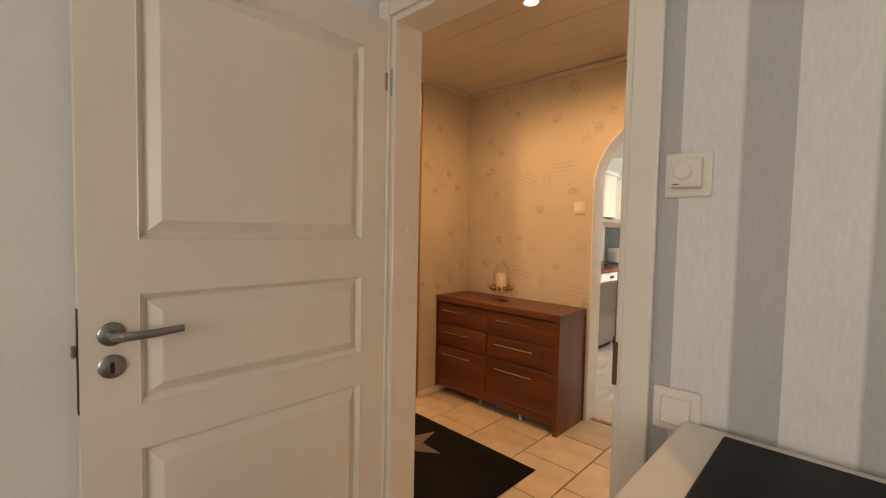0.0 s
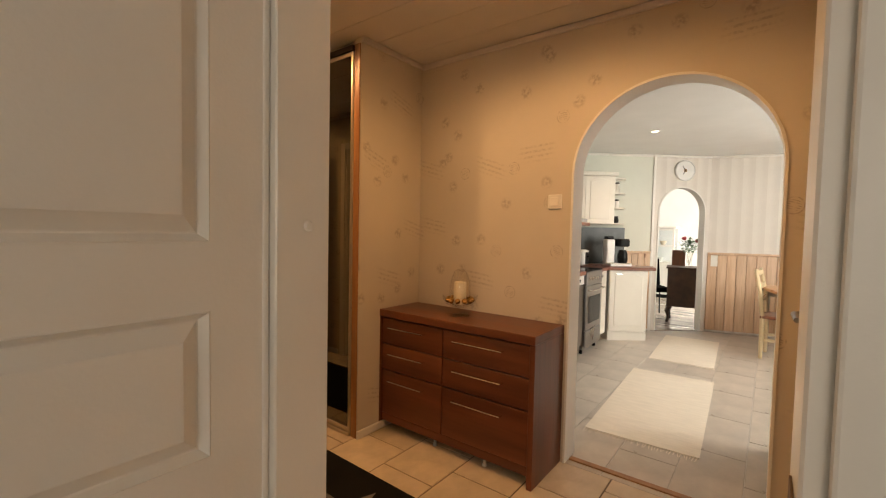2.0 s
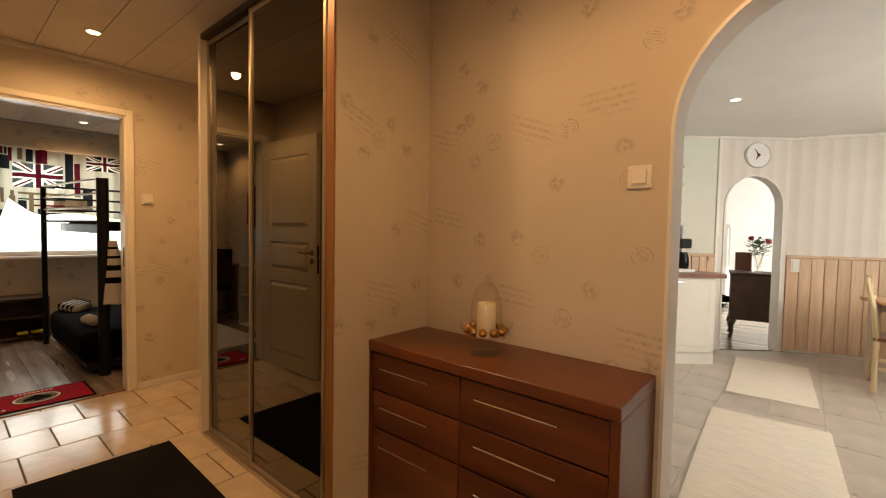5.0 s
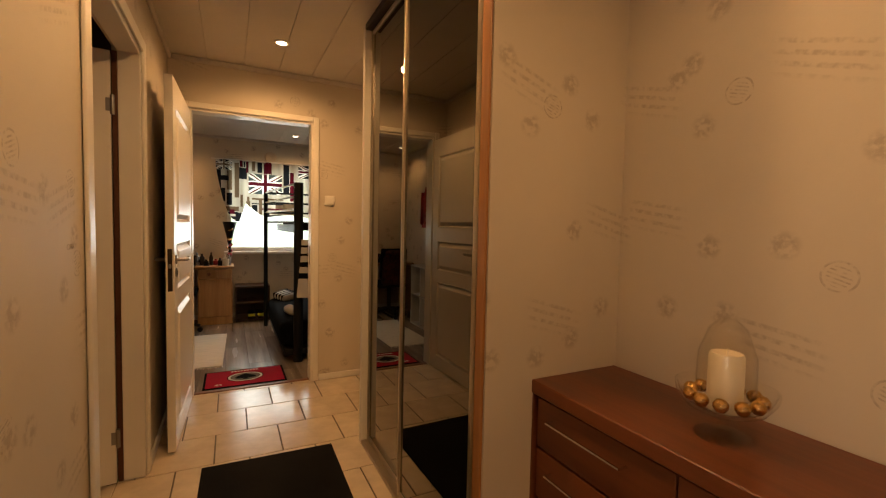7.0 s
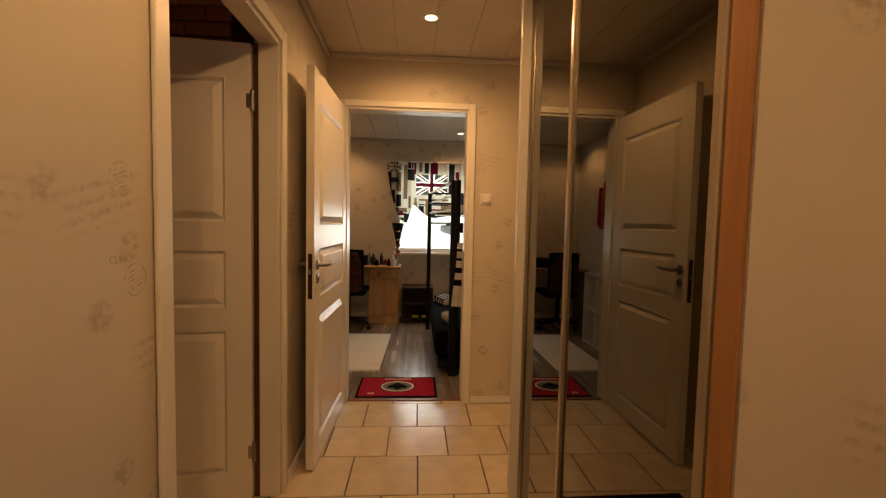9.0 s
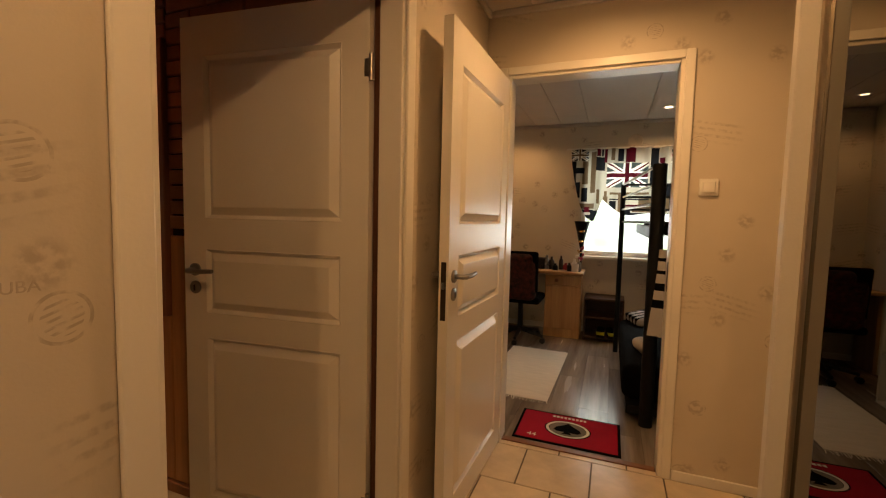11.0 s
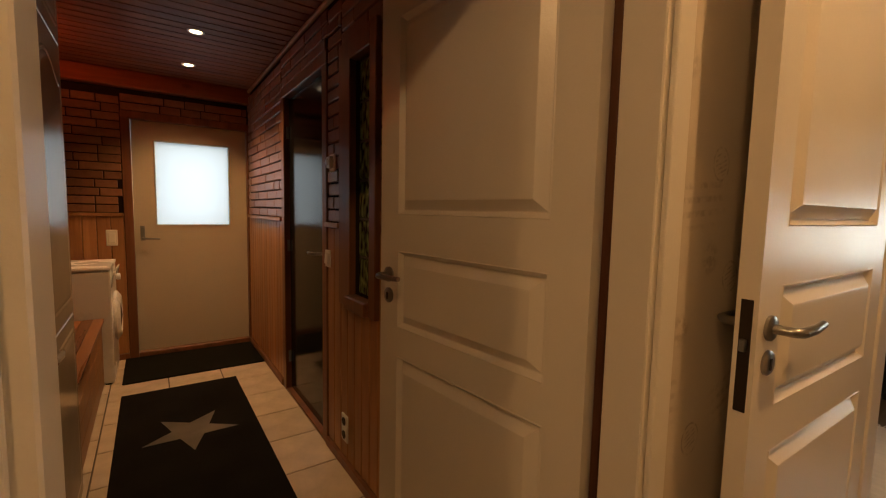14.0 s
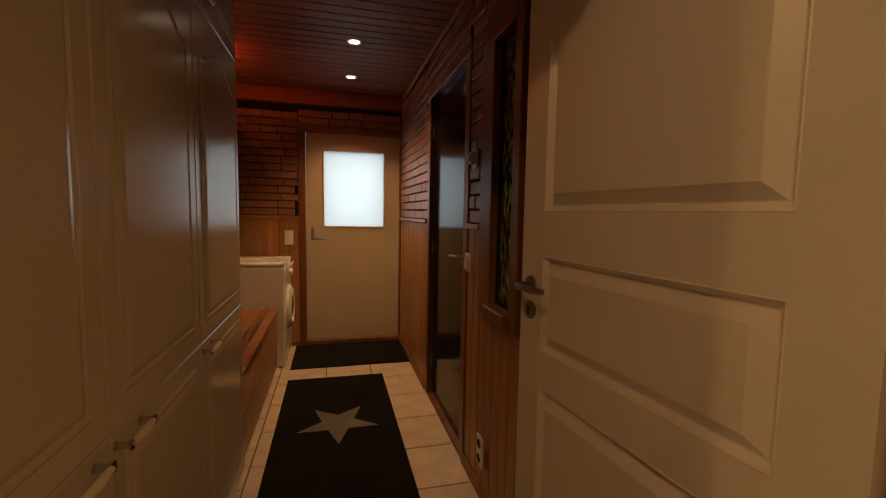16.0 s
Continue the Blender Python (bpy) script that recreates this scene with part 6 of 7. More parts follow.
LEN = (A1 - A0).length
# local frame: y runs along the front, x looks out of it
FM = pose(A0.x, A0.y, 0, 0, 0, ang - 90)
part("filler", boxes((-0.62, KX - 0.01, 7.71, 8.0, 0.10, 0.86)), CREAM_K, corner)
part("carcass", turned(boxes((-0.30, -0.021, 0.0, LEN, 0.10, 0.86)), FM), CREAM_K, corner)
part("plinth", turned(boxes((-0.30, -0.01, 0.0, LEN, 0.0, 0.099)), FM), CREAM_K, corner)
cd = front_panel(corner, 0.0, 0.005, LEN - 0.005, 0.12, 0.855, True, FM)
part("handle", turned(tube([(0.002, 0.06, 0.815), (0.022, 0.07, 0.815), (0.022, 0.15, 0.815), (0.002, 0.16, 0.815)], 0.005, 8), FM), CHROME, cd, "", True)
wt = prism([(-0.64, 5.135), (KX + 0.02, 5.135), (KX + 0.02, 7.185), (-0.59, 7.185), (-0.59, 7.705), (KX + 0.02, 7.705), (KX + 0.02, 7.98), (0.44, 8.335), (0.36, 8.56), (-0.06, 8.62), (-0.60, 8.18), (-0.64, 8.15)], 0.038, 'z', 0.8605)
solid("worktop", wt, COUNTER, "dark red-brown wooden kitchen worktop", "worktop")
solid("splashback", boxes((-0.649, -0.642, 5.14, 8.14, 0.90, 1.38)), SLATE, "dark slate splashback above the worktop", "splashback")
in_kitchen(solid("splashback", boxes((0.02, 0.78, -0.026, -0.018, 0.90, 1.38)), SLATE, "dark slate splashback in the kitchen corner", "splashback"), KA)
for y0, y1 in ((5.15, 5.75), (5.75, 6.35), (6.35, 6.95)):
    up = thing("wall_cabinet", 0, 0, 0, "cream kitchen wall cabinet with panel door", "cabinet", "kitchen wall cabinets")
    part("carcass", boxes((-0.648, -0.32, y0, y1, 1.42, 2.02)), CREAM_K, up)
    front_panel(up, -0.30, y0, y1, 1.42, 2.02, True)
    part("cornice", box(-0.648, -0.27, y0, y1, 2.021, 2.07, 0.01, 2), CREAM_K, up)
hood = thing("cooker_hood", 0, 0, 0, "slim steel cooker hood with a wooden front strip", "cooker hood")
part("body", box(-0.645, -0.20, 6.97, 7.72, 1.40, 1.47, 0.006), STEEL, hood)
part("front_strip", box(-0.199, -0.17, 6.97, 7.72, 1.385, 1.425, 0.004), COUNTER, hood)
up = thing("wall_cabinet", 0, 0, 0, "cream kitchen wall cabinet above the cooker hood", "cabinet", "kitchen wall cabinets")
part("carcass", boxes((-0.648, -0.32, 6.97, 7.72, 1.50, 2.02)), CREAM_K, up)
front_panel(up, -0.30, 6.97, 7.345, 1.50, 2.02, True)
front_panel(up, -0.30, 7.345, 7.72, 1.50, 2.02, True)
part("cornice", box(-0.648, -0.27, 6.97, 7.72, 2.021, 2.07, 0.01, 2), CREAM_K, up)
up = thing("wall_cabinet", 0, 0, 0, "cream angled kitchen wall cabinet in the corner", "cabinet", "kitchen wall cabinets")
UM = KA @ pose(0.10, -0.33, 0, 0, 0, -90)
part("carcass", turned(boxes((0.02, 0.50, 0.002, 0.31, 1.42, 2.02)), KA @ pose(0, -0.325, 0)), CREAM_K, up)
front_panel(up, 0.0, 0.10 - 0.08, 0.50 - 0.10, 1.42, 2.02, True, UM)
part("cornice", turned(box(0.02, 0.53, -0.03, 0.31, 2.021, 2.07, 0.01, 2), KA @ pose(0, -0.325, 0)), CREAM_K, up)
osh = thing("corner_shelf", 0, 0, 0, "white open end shelf with jars beside the wall cabinet", "shelf")
for z in (1.42, 1.62, 1.81, 2.0):
    pts = [(0.53, -0.016), (0.53, -0.24)] + [(0.53 + 0.22 * math.sin(math.pi / 2 * k / 8), -0.016 - 0.224 * math.cos(math.pi / 2 * k / 8)) for k in range(1, 9)]
    part("shelf_board", turned(prism(pts, 0.018, 'z', z), KA), CREAM_K, osh)
for z, mt, hh in ((1.4385, BLACK, 0.07), (1.6385, WHITE_PAINT, 0.09), (1.8285, CREAM_K, 0.12)):
    p = KA @ Vector((0.62, -0.09, z))
    jar = thing("jar", p.x, p.y, p.z, "small jar standing on the corner shelf", "jar", "jars on the shelf")
    part("body", lathe([(0.035, 0), (0.04, hh * 0.5), (0.032, hh), (0.0, hh)], 16), mt, jar, "", True)
    part("lid", lathe([(0.033, hh + 0.0005), (0.033, hh + 0.02), (0.0, hh + 0.022)], 16), BLACK, jar, "", True)
toaster = thing("toaster", -0.33, 7.86, 0.899, "white toaster on the worktop", "toaster")
part("body", box(-0.09, 0.09, -0.10, 0.10, 0.01, 0.20, 0.03, 3), WHITE_GOODS, toaster, "", True)
part("front", box(0.0905, 0.094, -0.06, 0.06, 0.03, 0.17, 0.002), BLACK, toaster)
part("lever", box(0.094, 0.115, -0.015, 0.015, 0.11, 0.13, 0.004), BLACK, toaster)
coffee = thing("coffee_maker", -0.02, 8.30, 0.899, "black and white coffee maker with a glass jug", "coffee maker", rz=-45)
part("base", box(-0.09, 0.13, -0.14, 0.14, 0, 0.035, 0.008), WHITE_GOODS, coffee)
part("tower", box(-0.09, 0.02, -0.14, -0.03, 0.0355, 0.33, 0.01), WHITE_GOODS, coffee)
part("water_tank", box(-0.08, 0.01, -0.13, -0.04, 0.331, 0.37, 0.01), BLACK, coffee)
part("filter_holder", box(-0.07, 0.09, 0.0, 0.13, 0.24, 0.34, 0.02, 2), BLACK, coffee)
part("jug", lathe([(0.055, 0.036), (0.065, 0.08), (0.06, 0.15), (0.045, 0.19), (0.045, 0.2)], 20, (0.03, 0.065, 0)), BLACK_GLOSS, coffee, "", True)
wall_switch("light_switch", KB @ pose(0.075, -0.0235, 0.965, 0, 0, 180), "white double switch on the pine panelling", w=0.08, h=0.15)
kclk = in_kitchen(tagged(new("wall_clock"), "round pale wall clock over the arch", "clock"), KA @ pose(1.57, -0.002, 2.16, 90))
part("case", lathe([(0.135, 0), (0.14, 0.015), (0.13, 0.03), (0.122, 0.022), (0.0, 0.022)], 36), WHITE_GOODS, kclk, "", True)
part("face_spot", lathe([(0.022, 0.0222), (0.022, 0.0228), (0, 0.0228)], 24), CURTAIN_TAN, kclk)
for a, ln in ((35, 0.075), (150, 0.055)):
    part("pointer", turned(boxes((-0.004, 0.004, -0.01, ln, 0.024, 0.026)), pose(0, 0, 0, 0, 0, a)), BLACK, kclk)
rag_rug(-0.33, 0.33, 0, 1.57, pose(0.915, 5.52, 0.001, 0, 0, 2.4), "cream cotton rag rug on the kitchen floor")
rag_rug(-0.29, 0.29, 0, 1.25, pose(0.845, 7.56, 0.001, 0, 0, 2.6), "smaller cream cotton rag rug on the kitchen floor")
table = thing("kitchen_table", 2.11, 8.63, 0, "pine-topped kitchen table with cream legs", "table", rz=16)
TOPW = wood("table_pine", (0.50, 0.25, 0.10), (0.68, 0.40, 0.19), (1, 0, 0), 0.3, 10)
part("tabletop", box(-0.62, 0.62, -0.40, 0.40, 0.715, 0.745, 0.008, 2), TOPW, table)
part("apron", merged(box(-0.54, 0.54, -0.33, -0.31, 0.62, 0.714, 0.002), box(-0.54, 0.54, 0.31, 0.33, 0.62, 0.714, 0.002)), CREAM, table)
for x in (-0.54, 0.54):
    for y in (-0.32, 0.32):
        part("leg", box(x - 0.035, x + 0.035, y - 0.035, y + 0.035, 0, 0.7145, 0.006), CREAM, table)


def kitchen_chair(m):
    c = tagged(new("kitchen_chair"), "cream-painted wooden chair with a brown seat", "chair")
    c.matrix_basis = m
    part("seat", box(-0.20, 0.20, -0.21, 0.20, 0.43, 0.46, 0.008, 2), COUNTER, c, "dark wooden seat")
    for x in (-0.18, 0.18):
        part("front_leg", box(x - 0.018, x + 0.018, 0.15, 0.186, 0, 0.4295, 0.004), CHAIR_PAINT, c)
        part("back_post", tube([(x, -0.19, 0), (x, -0.19, 0.45), (x, -0.215, 0.70), (x, -0.265, 0.95)], [0.018, 0.021, 0.020, 0.017], 8), CHAIR_PAINT, c, "", True)
    for z, y in ((0.60, -0.203), (0.74, -0.222), (0.88, -0.25)):
        part("back_slat", box(-0.165, 0.165, y - 0.008, y + 0.008, z, z + 0.06, 0.004), CHAIR_PAINT, c)
    part("stretcher", box(-0.175, 0.175, -0.012, 0.012, 0.20, 0.23, 0.003), CHAIR_PAINT, c)
    for x in (-0.18, 0.18):
        part("side_rail", box(x - 0.01, x + 0.01, -0.17, 0.149, 0.19, 0.22, 0.003), CHAIR_PAINT, c)
    return c


CHAIR_PAINT = plain("chair_paint", (0.72, 0.58, 0.36), 0.4, var=0.05)
kitchen_chair(pose(1.69, 8.52, 0, 0, 0, -96))
fridge = thing("fridge", 2.0, 5.62, 0, "tall dark fridge just inside the kitchen", "fridge")
part("body", box(-0.36, 0.30, -0.40, 0.30, 0.02, 1.86, 0.01), BLACK, fridge)
part("door", box(-0.36, 0.30, 0.301, 0.345, 0.04, 1.86, 0.008), STEEL, fridge)
part("plinth", boxes((-0.33, 0.27, -0.38, 0.28, 0, 0.0199)), BLACK, fridge)

# ---- living room seen through the second arch and the glazed door ----
cred = thing("credenza", 0.63, 10.02, 0, "dark walnut sideboard on cabriole legs", "sideboard", rz=8)
part("body", box(-0.34, 0.60, -0.22, 0.24, 0.24, 0.80, 0.006), DARKWOOD, cred)
part("top", box(-0.36, 0.62, -0.24, 0.26, 0.801, 0.825, 0.005), DARKWOOD, cred)
for x in (-0.30, 0.56):
    for y in (-0.18, 0.20):
        part("leg", tube([(x, y, 0.2399), (x - 0.03, y - 0.02, 0.17), (x - 0.01, y, 0.08), (x - 0.03, y - 0.01, 0.0)], [0.04, 0.035, 0.018, 0.022], 8), DARKWOOD, cred, "", True)
vase = thing("flower_vase", 0.57, 9.95, 0.826, "glass vase of leafy stems and red roses on the sideboard", "vase")
part("glass", lathe([(0.045, 0), (0.05, 0.02), (0.035, 0.08), (0.055, 0.22), (0.052, 0.22), (0.032, 0.08), (0.0, 0.02)], 20), CLEAR, vase, "", True)
rv = random.Random(3)
bm = bmesh.new()
for k in range(220):
    a, r, z = rv.uniform(0, 6.28), rv.uniform(0.01, 0.15), rv.uniform(0.21, 0.42)
    c = Vector((r * math.cos(a), r * math.sin(a), z))
    d = Vector((math.cos(a), math.sin(a), rv.uniform(-0.3, 0.8))).normalized() * 0.05
    s = d.cross(Vector((0, 0, 1))).normalized() * 0.018
    bm.faces.new([bm.verts.new(p) for p in (c, c + d * 0.5 + s, c + d, c + d * 0.5 - s)])
part("foliage", bm, LEAF, vase, "green rose leaves")
for k in range(2):
    a = k * 2.6
    part("rose", turned(lathe([(0.0, 0), (0.025, 0.012), (0.034, 0.035), (0.026, 0.055), (0.012, 0.045), (0.0, 0.05)], 12), pose(0.085 * math.cos(a), 0.085 * math.sin(a), 0.36 + 0.035 * (k % 3), 20 * math.sin(a), 20 * math.cos(a))), ROSE, vase, "", True)
    part("stem", tube([(0, 0, 0.05), (0.085 * math.cos(a), 0.085 * math.sin(a), 0.36 + 0.035 * (k % 3))], 0.003, 5), LEAF, vase)
solid("photo_frame", turned(box(-0.09, 0.09, -0.01, 0.01, 0, 0.24, 0.004), pose(0.41, 10.09, 0.829, -10, 0, 8)), WALNUT_UP, "dark wooden picture frame on the sideboard", "picture frame")
vit = thing("display_cabinet", -0.49, 12.72, 0, "white glass-fronted display cabinet by the far wall", "cabinet")
part("base", box(-0.55, 0.45, -0.22, 0.22, 0.06, 0.70, 0.006), WHITE_PAINT, vit)
part("plinth", boxes((-0.53, 0.43, -0.20, 0.20, 0.0, 0.0595)), BLACK, vit)
part("back", boxes((-0.55, 0.45, 0.20, 0.22, 0.701, 1.43)), ROOM_WHITE, vit)
part("top", box(-0.58, 0.48, -0.24, 0.24, 1.4305, 1.48, 0.008), WHITE_PAINT, vit)
for x in (-0.55, -0.08, -0.03, 0.41):
    part("frame_upright", box(x, x + 0.04, -0.22, -0.18, 0.701, 1.43, 0.003), WHITE_PAINT, vit)
for x0, x1 in ((-0.509, -0.081), (0.011, 0.409)):
    for z in (0.702, 1.05, 1.39):
        part("glazing_rail", box(x0, x1, -0.216, -0.184, z, z + 0.035, 0.003), WHITE_PAINT, vit)
    part("pane", boxes((x0, x1, -0.202, -0.198, 0.738, 1.389)), PANE_CLEAR, vit, "clear glass pane").visible_shadow = False
# shadowless glass sides, made up so that light reaches the shelves
for x in (-0.55, 0.43):
    part("side", boxes((x + 0.008, x + 0.012, -0.1795, 0.1995, 0.701, 1.43)), PANE_CLEAR, vit, "clear glass side").visible_shadow = False
for z in (0.71, 1.055):
    part("shelf_board", boxes((-0.5295, 0.4295, -0.17, 0.199, z, z + 0.025)), WHITE_PAINT, vit)
for x, z in ((-0.35, 0.736), (0.15, 0.736), (-0.3, 1.081), (0.2, 1.081)):
    solid("dish", lathe([(0.03, 0), (0.06, 0.05), (0.07, 0.09), (0.066, 0.09), (0.0, 0.01)], 16, (-0.49 + x, 12.74, z)), (LEAF, WHITE_PAINT, TILE)[int(abs(x) * 10) % 3], "small dish standing in the display cabinet", "dish", "dishes in the cabinet", True)
bch = thing("black_chair", 0.02, 10.2, 0, "black padded chair in the living room", "chair", rz=30)
part("seat", box(-0.24, 0.24, -0.24, 0.24, 0.40, 0.47, 0.03, 2), BLACK_CLOTH, bch)
part("backrest", turned(box(-0.22, 0.22, -0.025, 0.025, 0, 0.45, 0.02, 2), pose(0, 0.24, 0.46, -12)), BLACK_CLOTH, bch)
for x in (-0.2, 0.2):
    for y in (-0.2, 0.2):
        part("leg", tube([(x, y, 0.40), (x * 1.1, y * 1.1, 0)], 0.012, 8), BLACK, bch)
lshelf = thing("lounge_cabinet", 4.40, 4.25, 0, "white glazed cabinet in the lounge", "cabinet")
part("body", box(-0.2, 0.25, -0.5, 0.5, 0, 0.8, 0.006), WHITE_PAINT, lshelf)
part("upper", boxes((0.2, 0.25, -0.5, 0.5, 0.801, 1.85), (-0.15, 0.2, -0.5, -0.47, 0.801, 1.85), (-0.15, 0.2, 0.47, 0.5, 0.801, 1.85), (-0.15, 0.2, -0.469, 0.469, 1.30, 1.33), (-0.15, 0.25, -0.5, 0.5, 1.851, 1.89)), WHITE_PAINT, lshelf)
copy_thing(bch, pose(2.9, 4.35, 0, 0, 0, 130))

# ---- pieces of floors and walls ----


def piece_mesh(name, sx, sy, sz, bevel, material):
    """One bevelled slab on its base, shared by alike pieces: x and y from the centre, z from 0 up."""
    bm = bmesh.new()
    x, y, b = sx / 2, sy / 2, bevel
    low = [bm.verts.new((i * x, j * y, 0)) for i, j in ((-1, -1), (1, -1), (1, 1), (-1, 1))]
    mid_ = [bm.verts.new((i * x, j * y, sz - b)) for i, j in ((-1, -1), (1, -1), (1, 1), (-1, 1))]
    top_ = [bm.verts.new((i * (x - b), j * (y - b), sz)) for i, j in ((-1, -1), (1, -1), (1, 1), (-1, 1))]
    for p, q in ((low, mid_), (mid_, top_)):
        for k in range(4):
            bm.faces.new((p[k], p[(k + 1) % 4], q[(k + 1) % 4], q[k]))
    bm.faces.new(top_)
    me = bpy.data.meshes.new(name)
    bm.to_mesh(me)
    bm.free()
    me.materials.append(material)
    return me


MESHES = {}


def piece(name, parent, x0, x1, y0, y1, z, sz, bevel, material, m=None):
    """A slab that fills x0..x1, y0..y1 on top of z, as a part of the setting; m lays it onto a wall."""
    key = (material.name, round(x1 - x0, 3), round(y1 - y0, 3), sz)
    if key not in MESHES:
        MESHES[key] = piece_mesh(name, x1 - x0, y1 - y0, sz, bevel, material)
    ob = new(name, MESHES[key])
    ob.parent = parent
    ob.matrix_basis = (m or Matrix()) @ Matrix.Translation(((x0 + x1) / 2, (y0 + y1) / 2, z))
    return ob


# hall and corridor tiles, in staggered rows
floor_hall = setting("floor_hall", boxes((-2.985, 1.63, 3.236, 4.999, -0.1, -0.004), (0.15, 1.63, 3.19, 3.2355, -0.1, -0.004), (-1.892, -0.2, -0.588, 3.235, -0.1, -0.004)), GROUT, "beige ceramic floor tiles laid in staggered rows")
P, G = 0.347, 0.007
rng = random.Random(4)
i = 0
x = -2.22 - 3 * P
while x < 1.63:
    for lo_x, hi_x, lo_y, hi_y in ((-2.957, 1.63, 3.237, 4.999), (-1.892, -0.2, -0.588, 3.235)):
        a, b = max(x + G / 2, lo_x), min(x + P - G / 2, hi_x)
        if b - a < 0.02:
            continue
        y = 4.0 + (0 if i % 2 else P / 2) - 14 * P
        while y < 5.0:
            c, d = max(y + G / 2, lo_y), min(y + P - G / 2, hi_y)
            if d - c > 0.02:
                t = piece("tile", floor_hall, a, b, c, d, -0.008, 0.008, 0.0022, TILE)
                t.rotation_euler = (rng.uniform(-0.0012, 0.0012), rng.uniform(-0.0012, 0.0012), 0)
            y += P
    x += P
    i += 1

# kitchen tiles
floor_kitchen = setting("floor_kitchen", prism([(-0.65, 5.0), (3.4, 5.0), (3.4, 10.2), (0.86, 9.46), (-0.65, 8.22)], 0.095, 'z', -0.1), GROUT_LIGHT, "grey-beige kitchen floor tiles")
i = 0
x = 1.464 - 7 * 0.31
while x < 2.9:
    y = 5.68 - 0.62 * 2 + (0.31 if i % 2 else 0)
    while y < 9.7:
        top = 8.22 + (x + 0.65) * 0.81
        a, b, c, d = max(x + 0.002, -0.64), x + 0.308, max(y + 0.002, 5.002), min(y + 0.618, top)
        if b - a > 0.03 and d - c > 0.05:
            piece("tile", floor_kitchen, a, b, c, d, -0.009, 0.008, 0.0015, TILE_GREY)
        y += 0.62
    x += 0.31
    i += 1

# bedroom planks
floor_bedroom = setting("floor_bedroom", boxes((-5.80, -2.99, 2.54, 5.35, -0.1, -0.005)), LAMINATE_DARK, "grey-brown laminate planks")
y, i = 2.54, 0
while y < 5.34:
    x = -5.80 - (0.0, 0.55, 0.9, 0.3)[i % 4]
    while x < -3.0:
        a, b = max(x, -5.80) + 0.0008, min(x + 1.25, -2.99) - 0.0008
        if b - a > 0.05:
            piece("plank", floor_bedroom, a, b, y + 0.0007, min(y + 0.192, 5.35) - 0.0007, -0.008, 0.008, 0.0012, LAMINATE)
        x += 1.25
    y += 0.192
    i += 1

# board panelling and brick slips of the corridor
WEST = Matrix(((0, 0, 1, -1.893), (1, 0, 0, 0), (0, 1, 0, 0), (0, 0, 0, 1)))
SOUTH = Matrix(((-1, 0, 0, 0), (0, 0, 1, -0.588), (0, 1, 0, 0), (0, 0, 0, 1)))
wall_w = bpy.data.objects["wall_corridor_west"]
wall_s = bpy.data.objects["wall_corridor_south"]


def boards(wall, m, u0, u1, v0, v1, material, width=0.088):
    n = max(1, round((u1 - u0) / width))
    w = (u1 - u0) / n
    for k in range(n):
        piece("board", wall, u0 + k * w + 0.0012, u0 + (k + 1) * w - 0.0012, v0, v1, 0.0, 0.018, 0.005, material, m)


def bricks(wall, m, u0, u1, v0, v1, seed, length=0.30, height=0.0665):
    r = random.Random(seed)
    rows = max(1, int((v1 - v0) / height))
    for j in range(rows):
        u = u0 - (length * (0.5 if j % 2 else 0.0)) - r.choice((0.0, 0.03, 0.06))
        while u < u1:
            ln = length * r.choice((0.5, 1.0, 1.0, 1.0))
            a, b = max(u, u0) + 0.004, min(u + ln, u1) - 0.004
            if b - a > 0.03:
                piece("brick", wall, a, b, v0 + j * height + r.choice((0.003, 0.004, 0.005)), v0 + (j + 1) * height - r.choice((0.004, 0.005, 0.006)), 0.0, 0.016 + r.choice((0, 0.002, 0.004)), 0.004, BRICK, m)
            u += ln


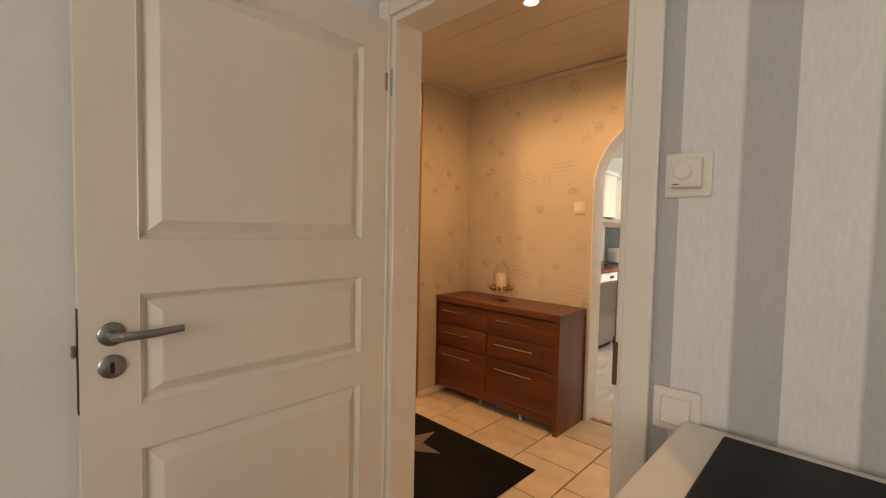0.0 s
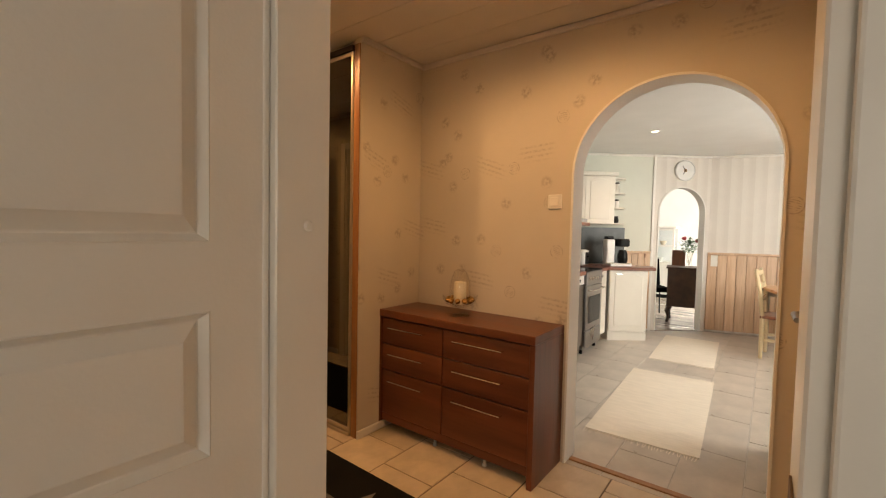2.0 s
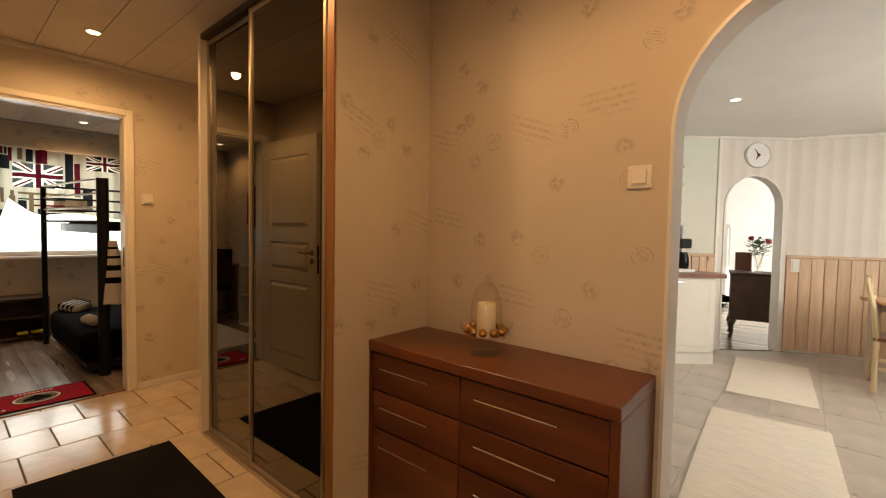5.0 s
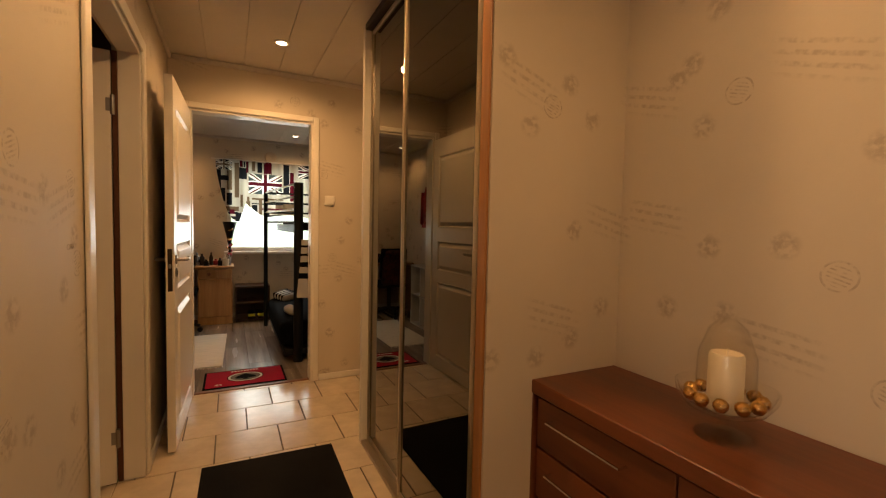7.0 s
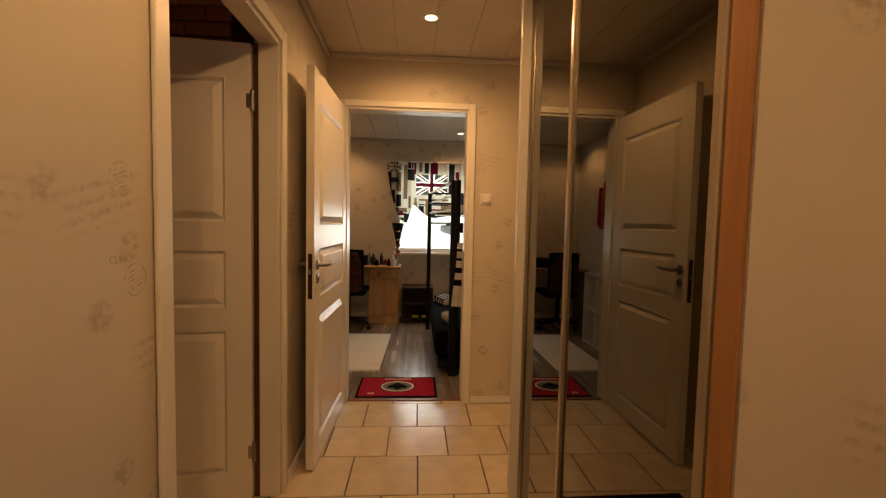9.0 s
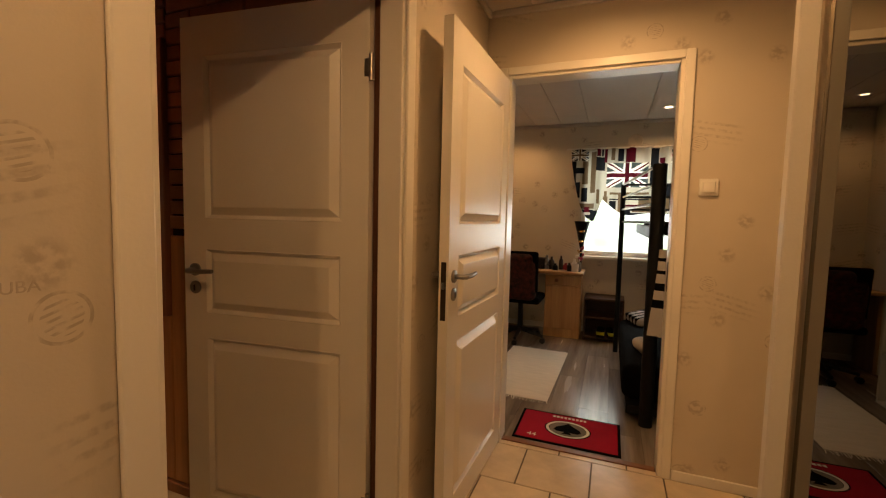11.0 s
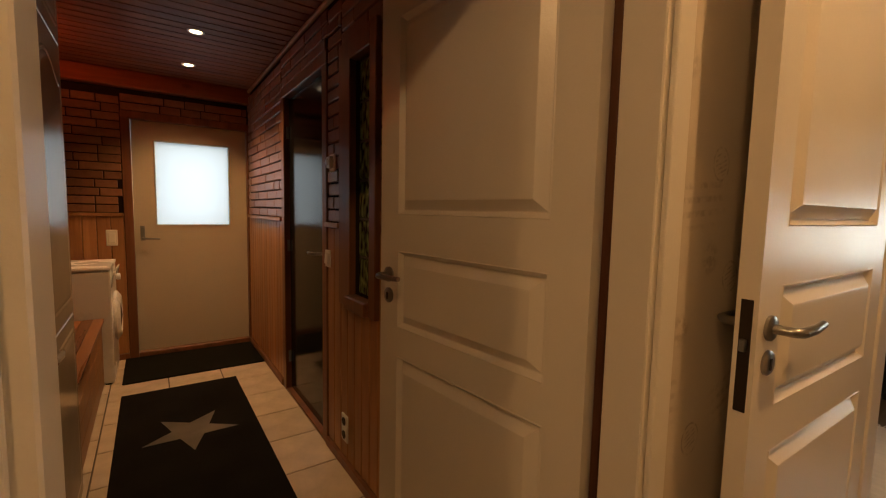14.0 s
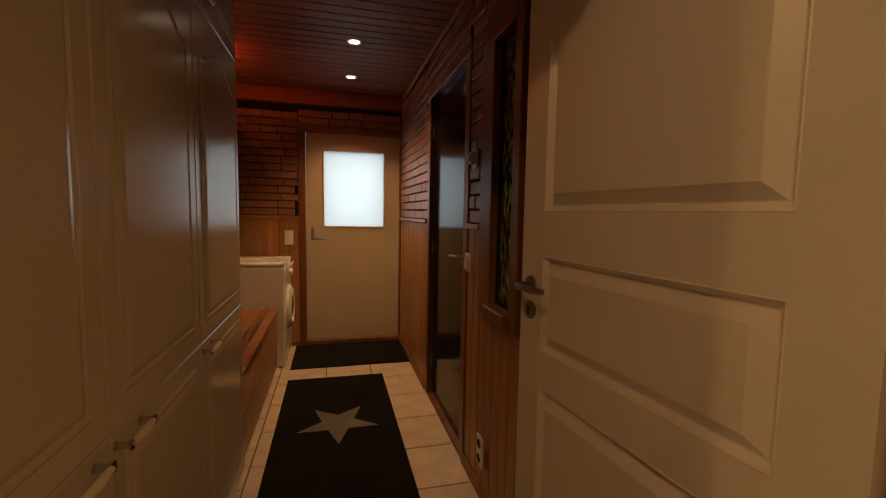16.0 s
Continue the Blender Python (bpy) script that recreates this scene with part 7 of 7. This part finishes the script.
boards(wall_w, WEST, -0.56, 0.654, 0.05, 1.195, HONEY_BOARD)
boards(wall_w, WEST, 1.586, 1.774, 0.05, 1.195, HONEY_BOARD)
boards(wall_w, WEST, 1.775, 2.20, 0.05, 0.829, HONEY_BOARD)
boards(wall_w, WEST, 2.201, 3.15, 0.05, 1.195, HONEY_BOARD)
bricks(wall_w, WEST, -0.57, 0.654, 1.222, 2.32, 1)
bricks(wall_w, WEST, 0.655, 1.585, 2.102, 2.32, 2)
bricks(wall_w, WEST, 1.586, 1.774, 1.222, 2.32, 3)
bricks(wall_w, WEST, 1.775, 2.20, 2.052, 2.32, 4)
bricks(wall_w, WEST, 2.201, 3.15, 1.222, 2.32, 5)
boards(wall_s, SOUTH, 0.21, 0.929, 0.05, 1.195, HONEY_BOARD)
bricks(wall_s, SOUTH, 0.21, 0.929, 1.222, 2.21, 6)
bricks(wall_s, SOUTH, 0.93, 1.87, 2.047, 2.21, 7)
for a in ((-1.874, -1.855, -0.565, 0.654, 1.196, 1.221), (-1.874, -1.855, 1.586, 1.774, 1.196, 1.221), (-0.929, -0.21, -0.587, -0.553, 1.196, 1.221)):
    setting("trim", box(*a, 0.004), HONEY)
for a in ((-1.892, -1.860, -0.56, 0.654, 0, 0.049), (-1.892, -1.860, 1.586, 3.15, 0, 0.049), (-0.929, -0.21, -0.587, -0.560, 0, 0.049)):
    setting("baseboard", box(*a, 0.004), BROWN_TRIM)

# kitchen panelling boards
n = 26
for k in range(n):
    piece("board", panelling, k * 2.88 / n + 0.0015, (k + 1) * 2.88 / n - 0.0015, 0.03, 1.044, 0.0, 0.016, 0.005, PINE_BOARD, Matrix(((1, 0, 0, 0), (0, 0, -1, -0.006), (0, 1, 0, 0), (0, 0, 0, 1))))
for k in range(4):
    piece("board", panelling_corner, 0.80 + k * 0.0847 + 0.0015, 0.80 + (k + 1) * 0.0847 - 0.0015, 0.03, 1.044, 0.0, 0.016, 0.005, PINE_BOARD, Matrix(((1, 0, 0, 0), (0, 0, -1, -0.018), (0, 1, 0, 0), (0, 0, 0, 1))))
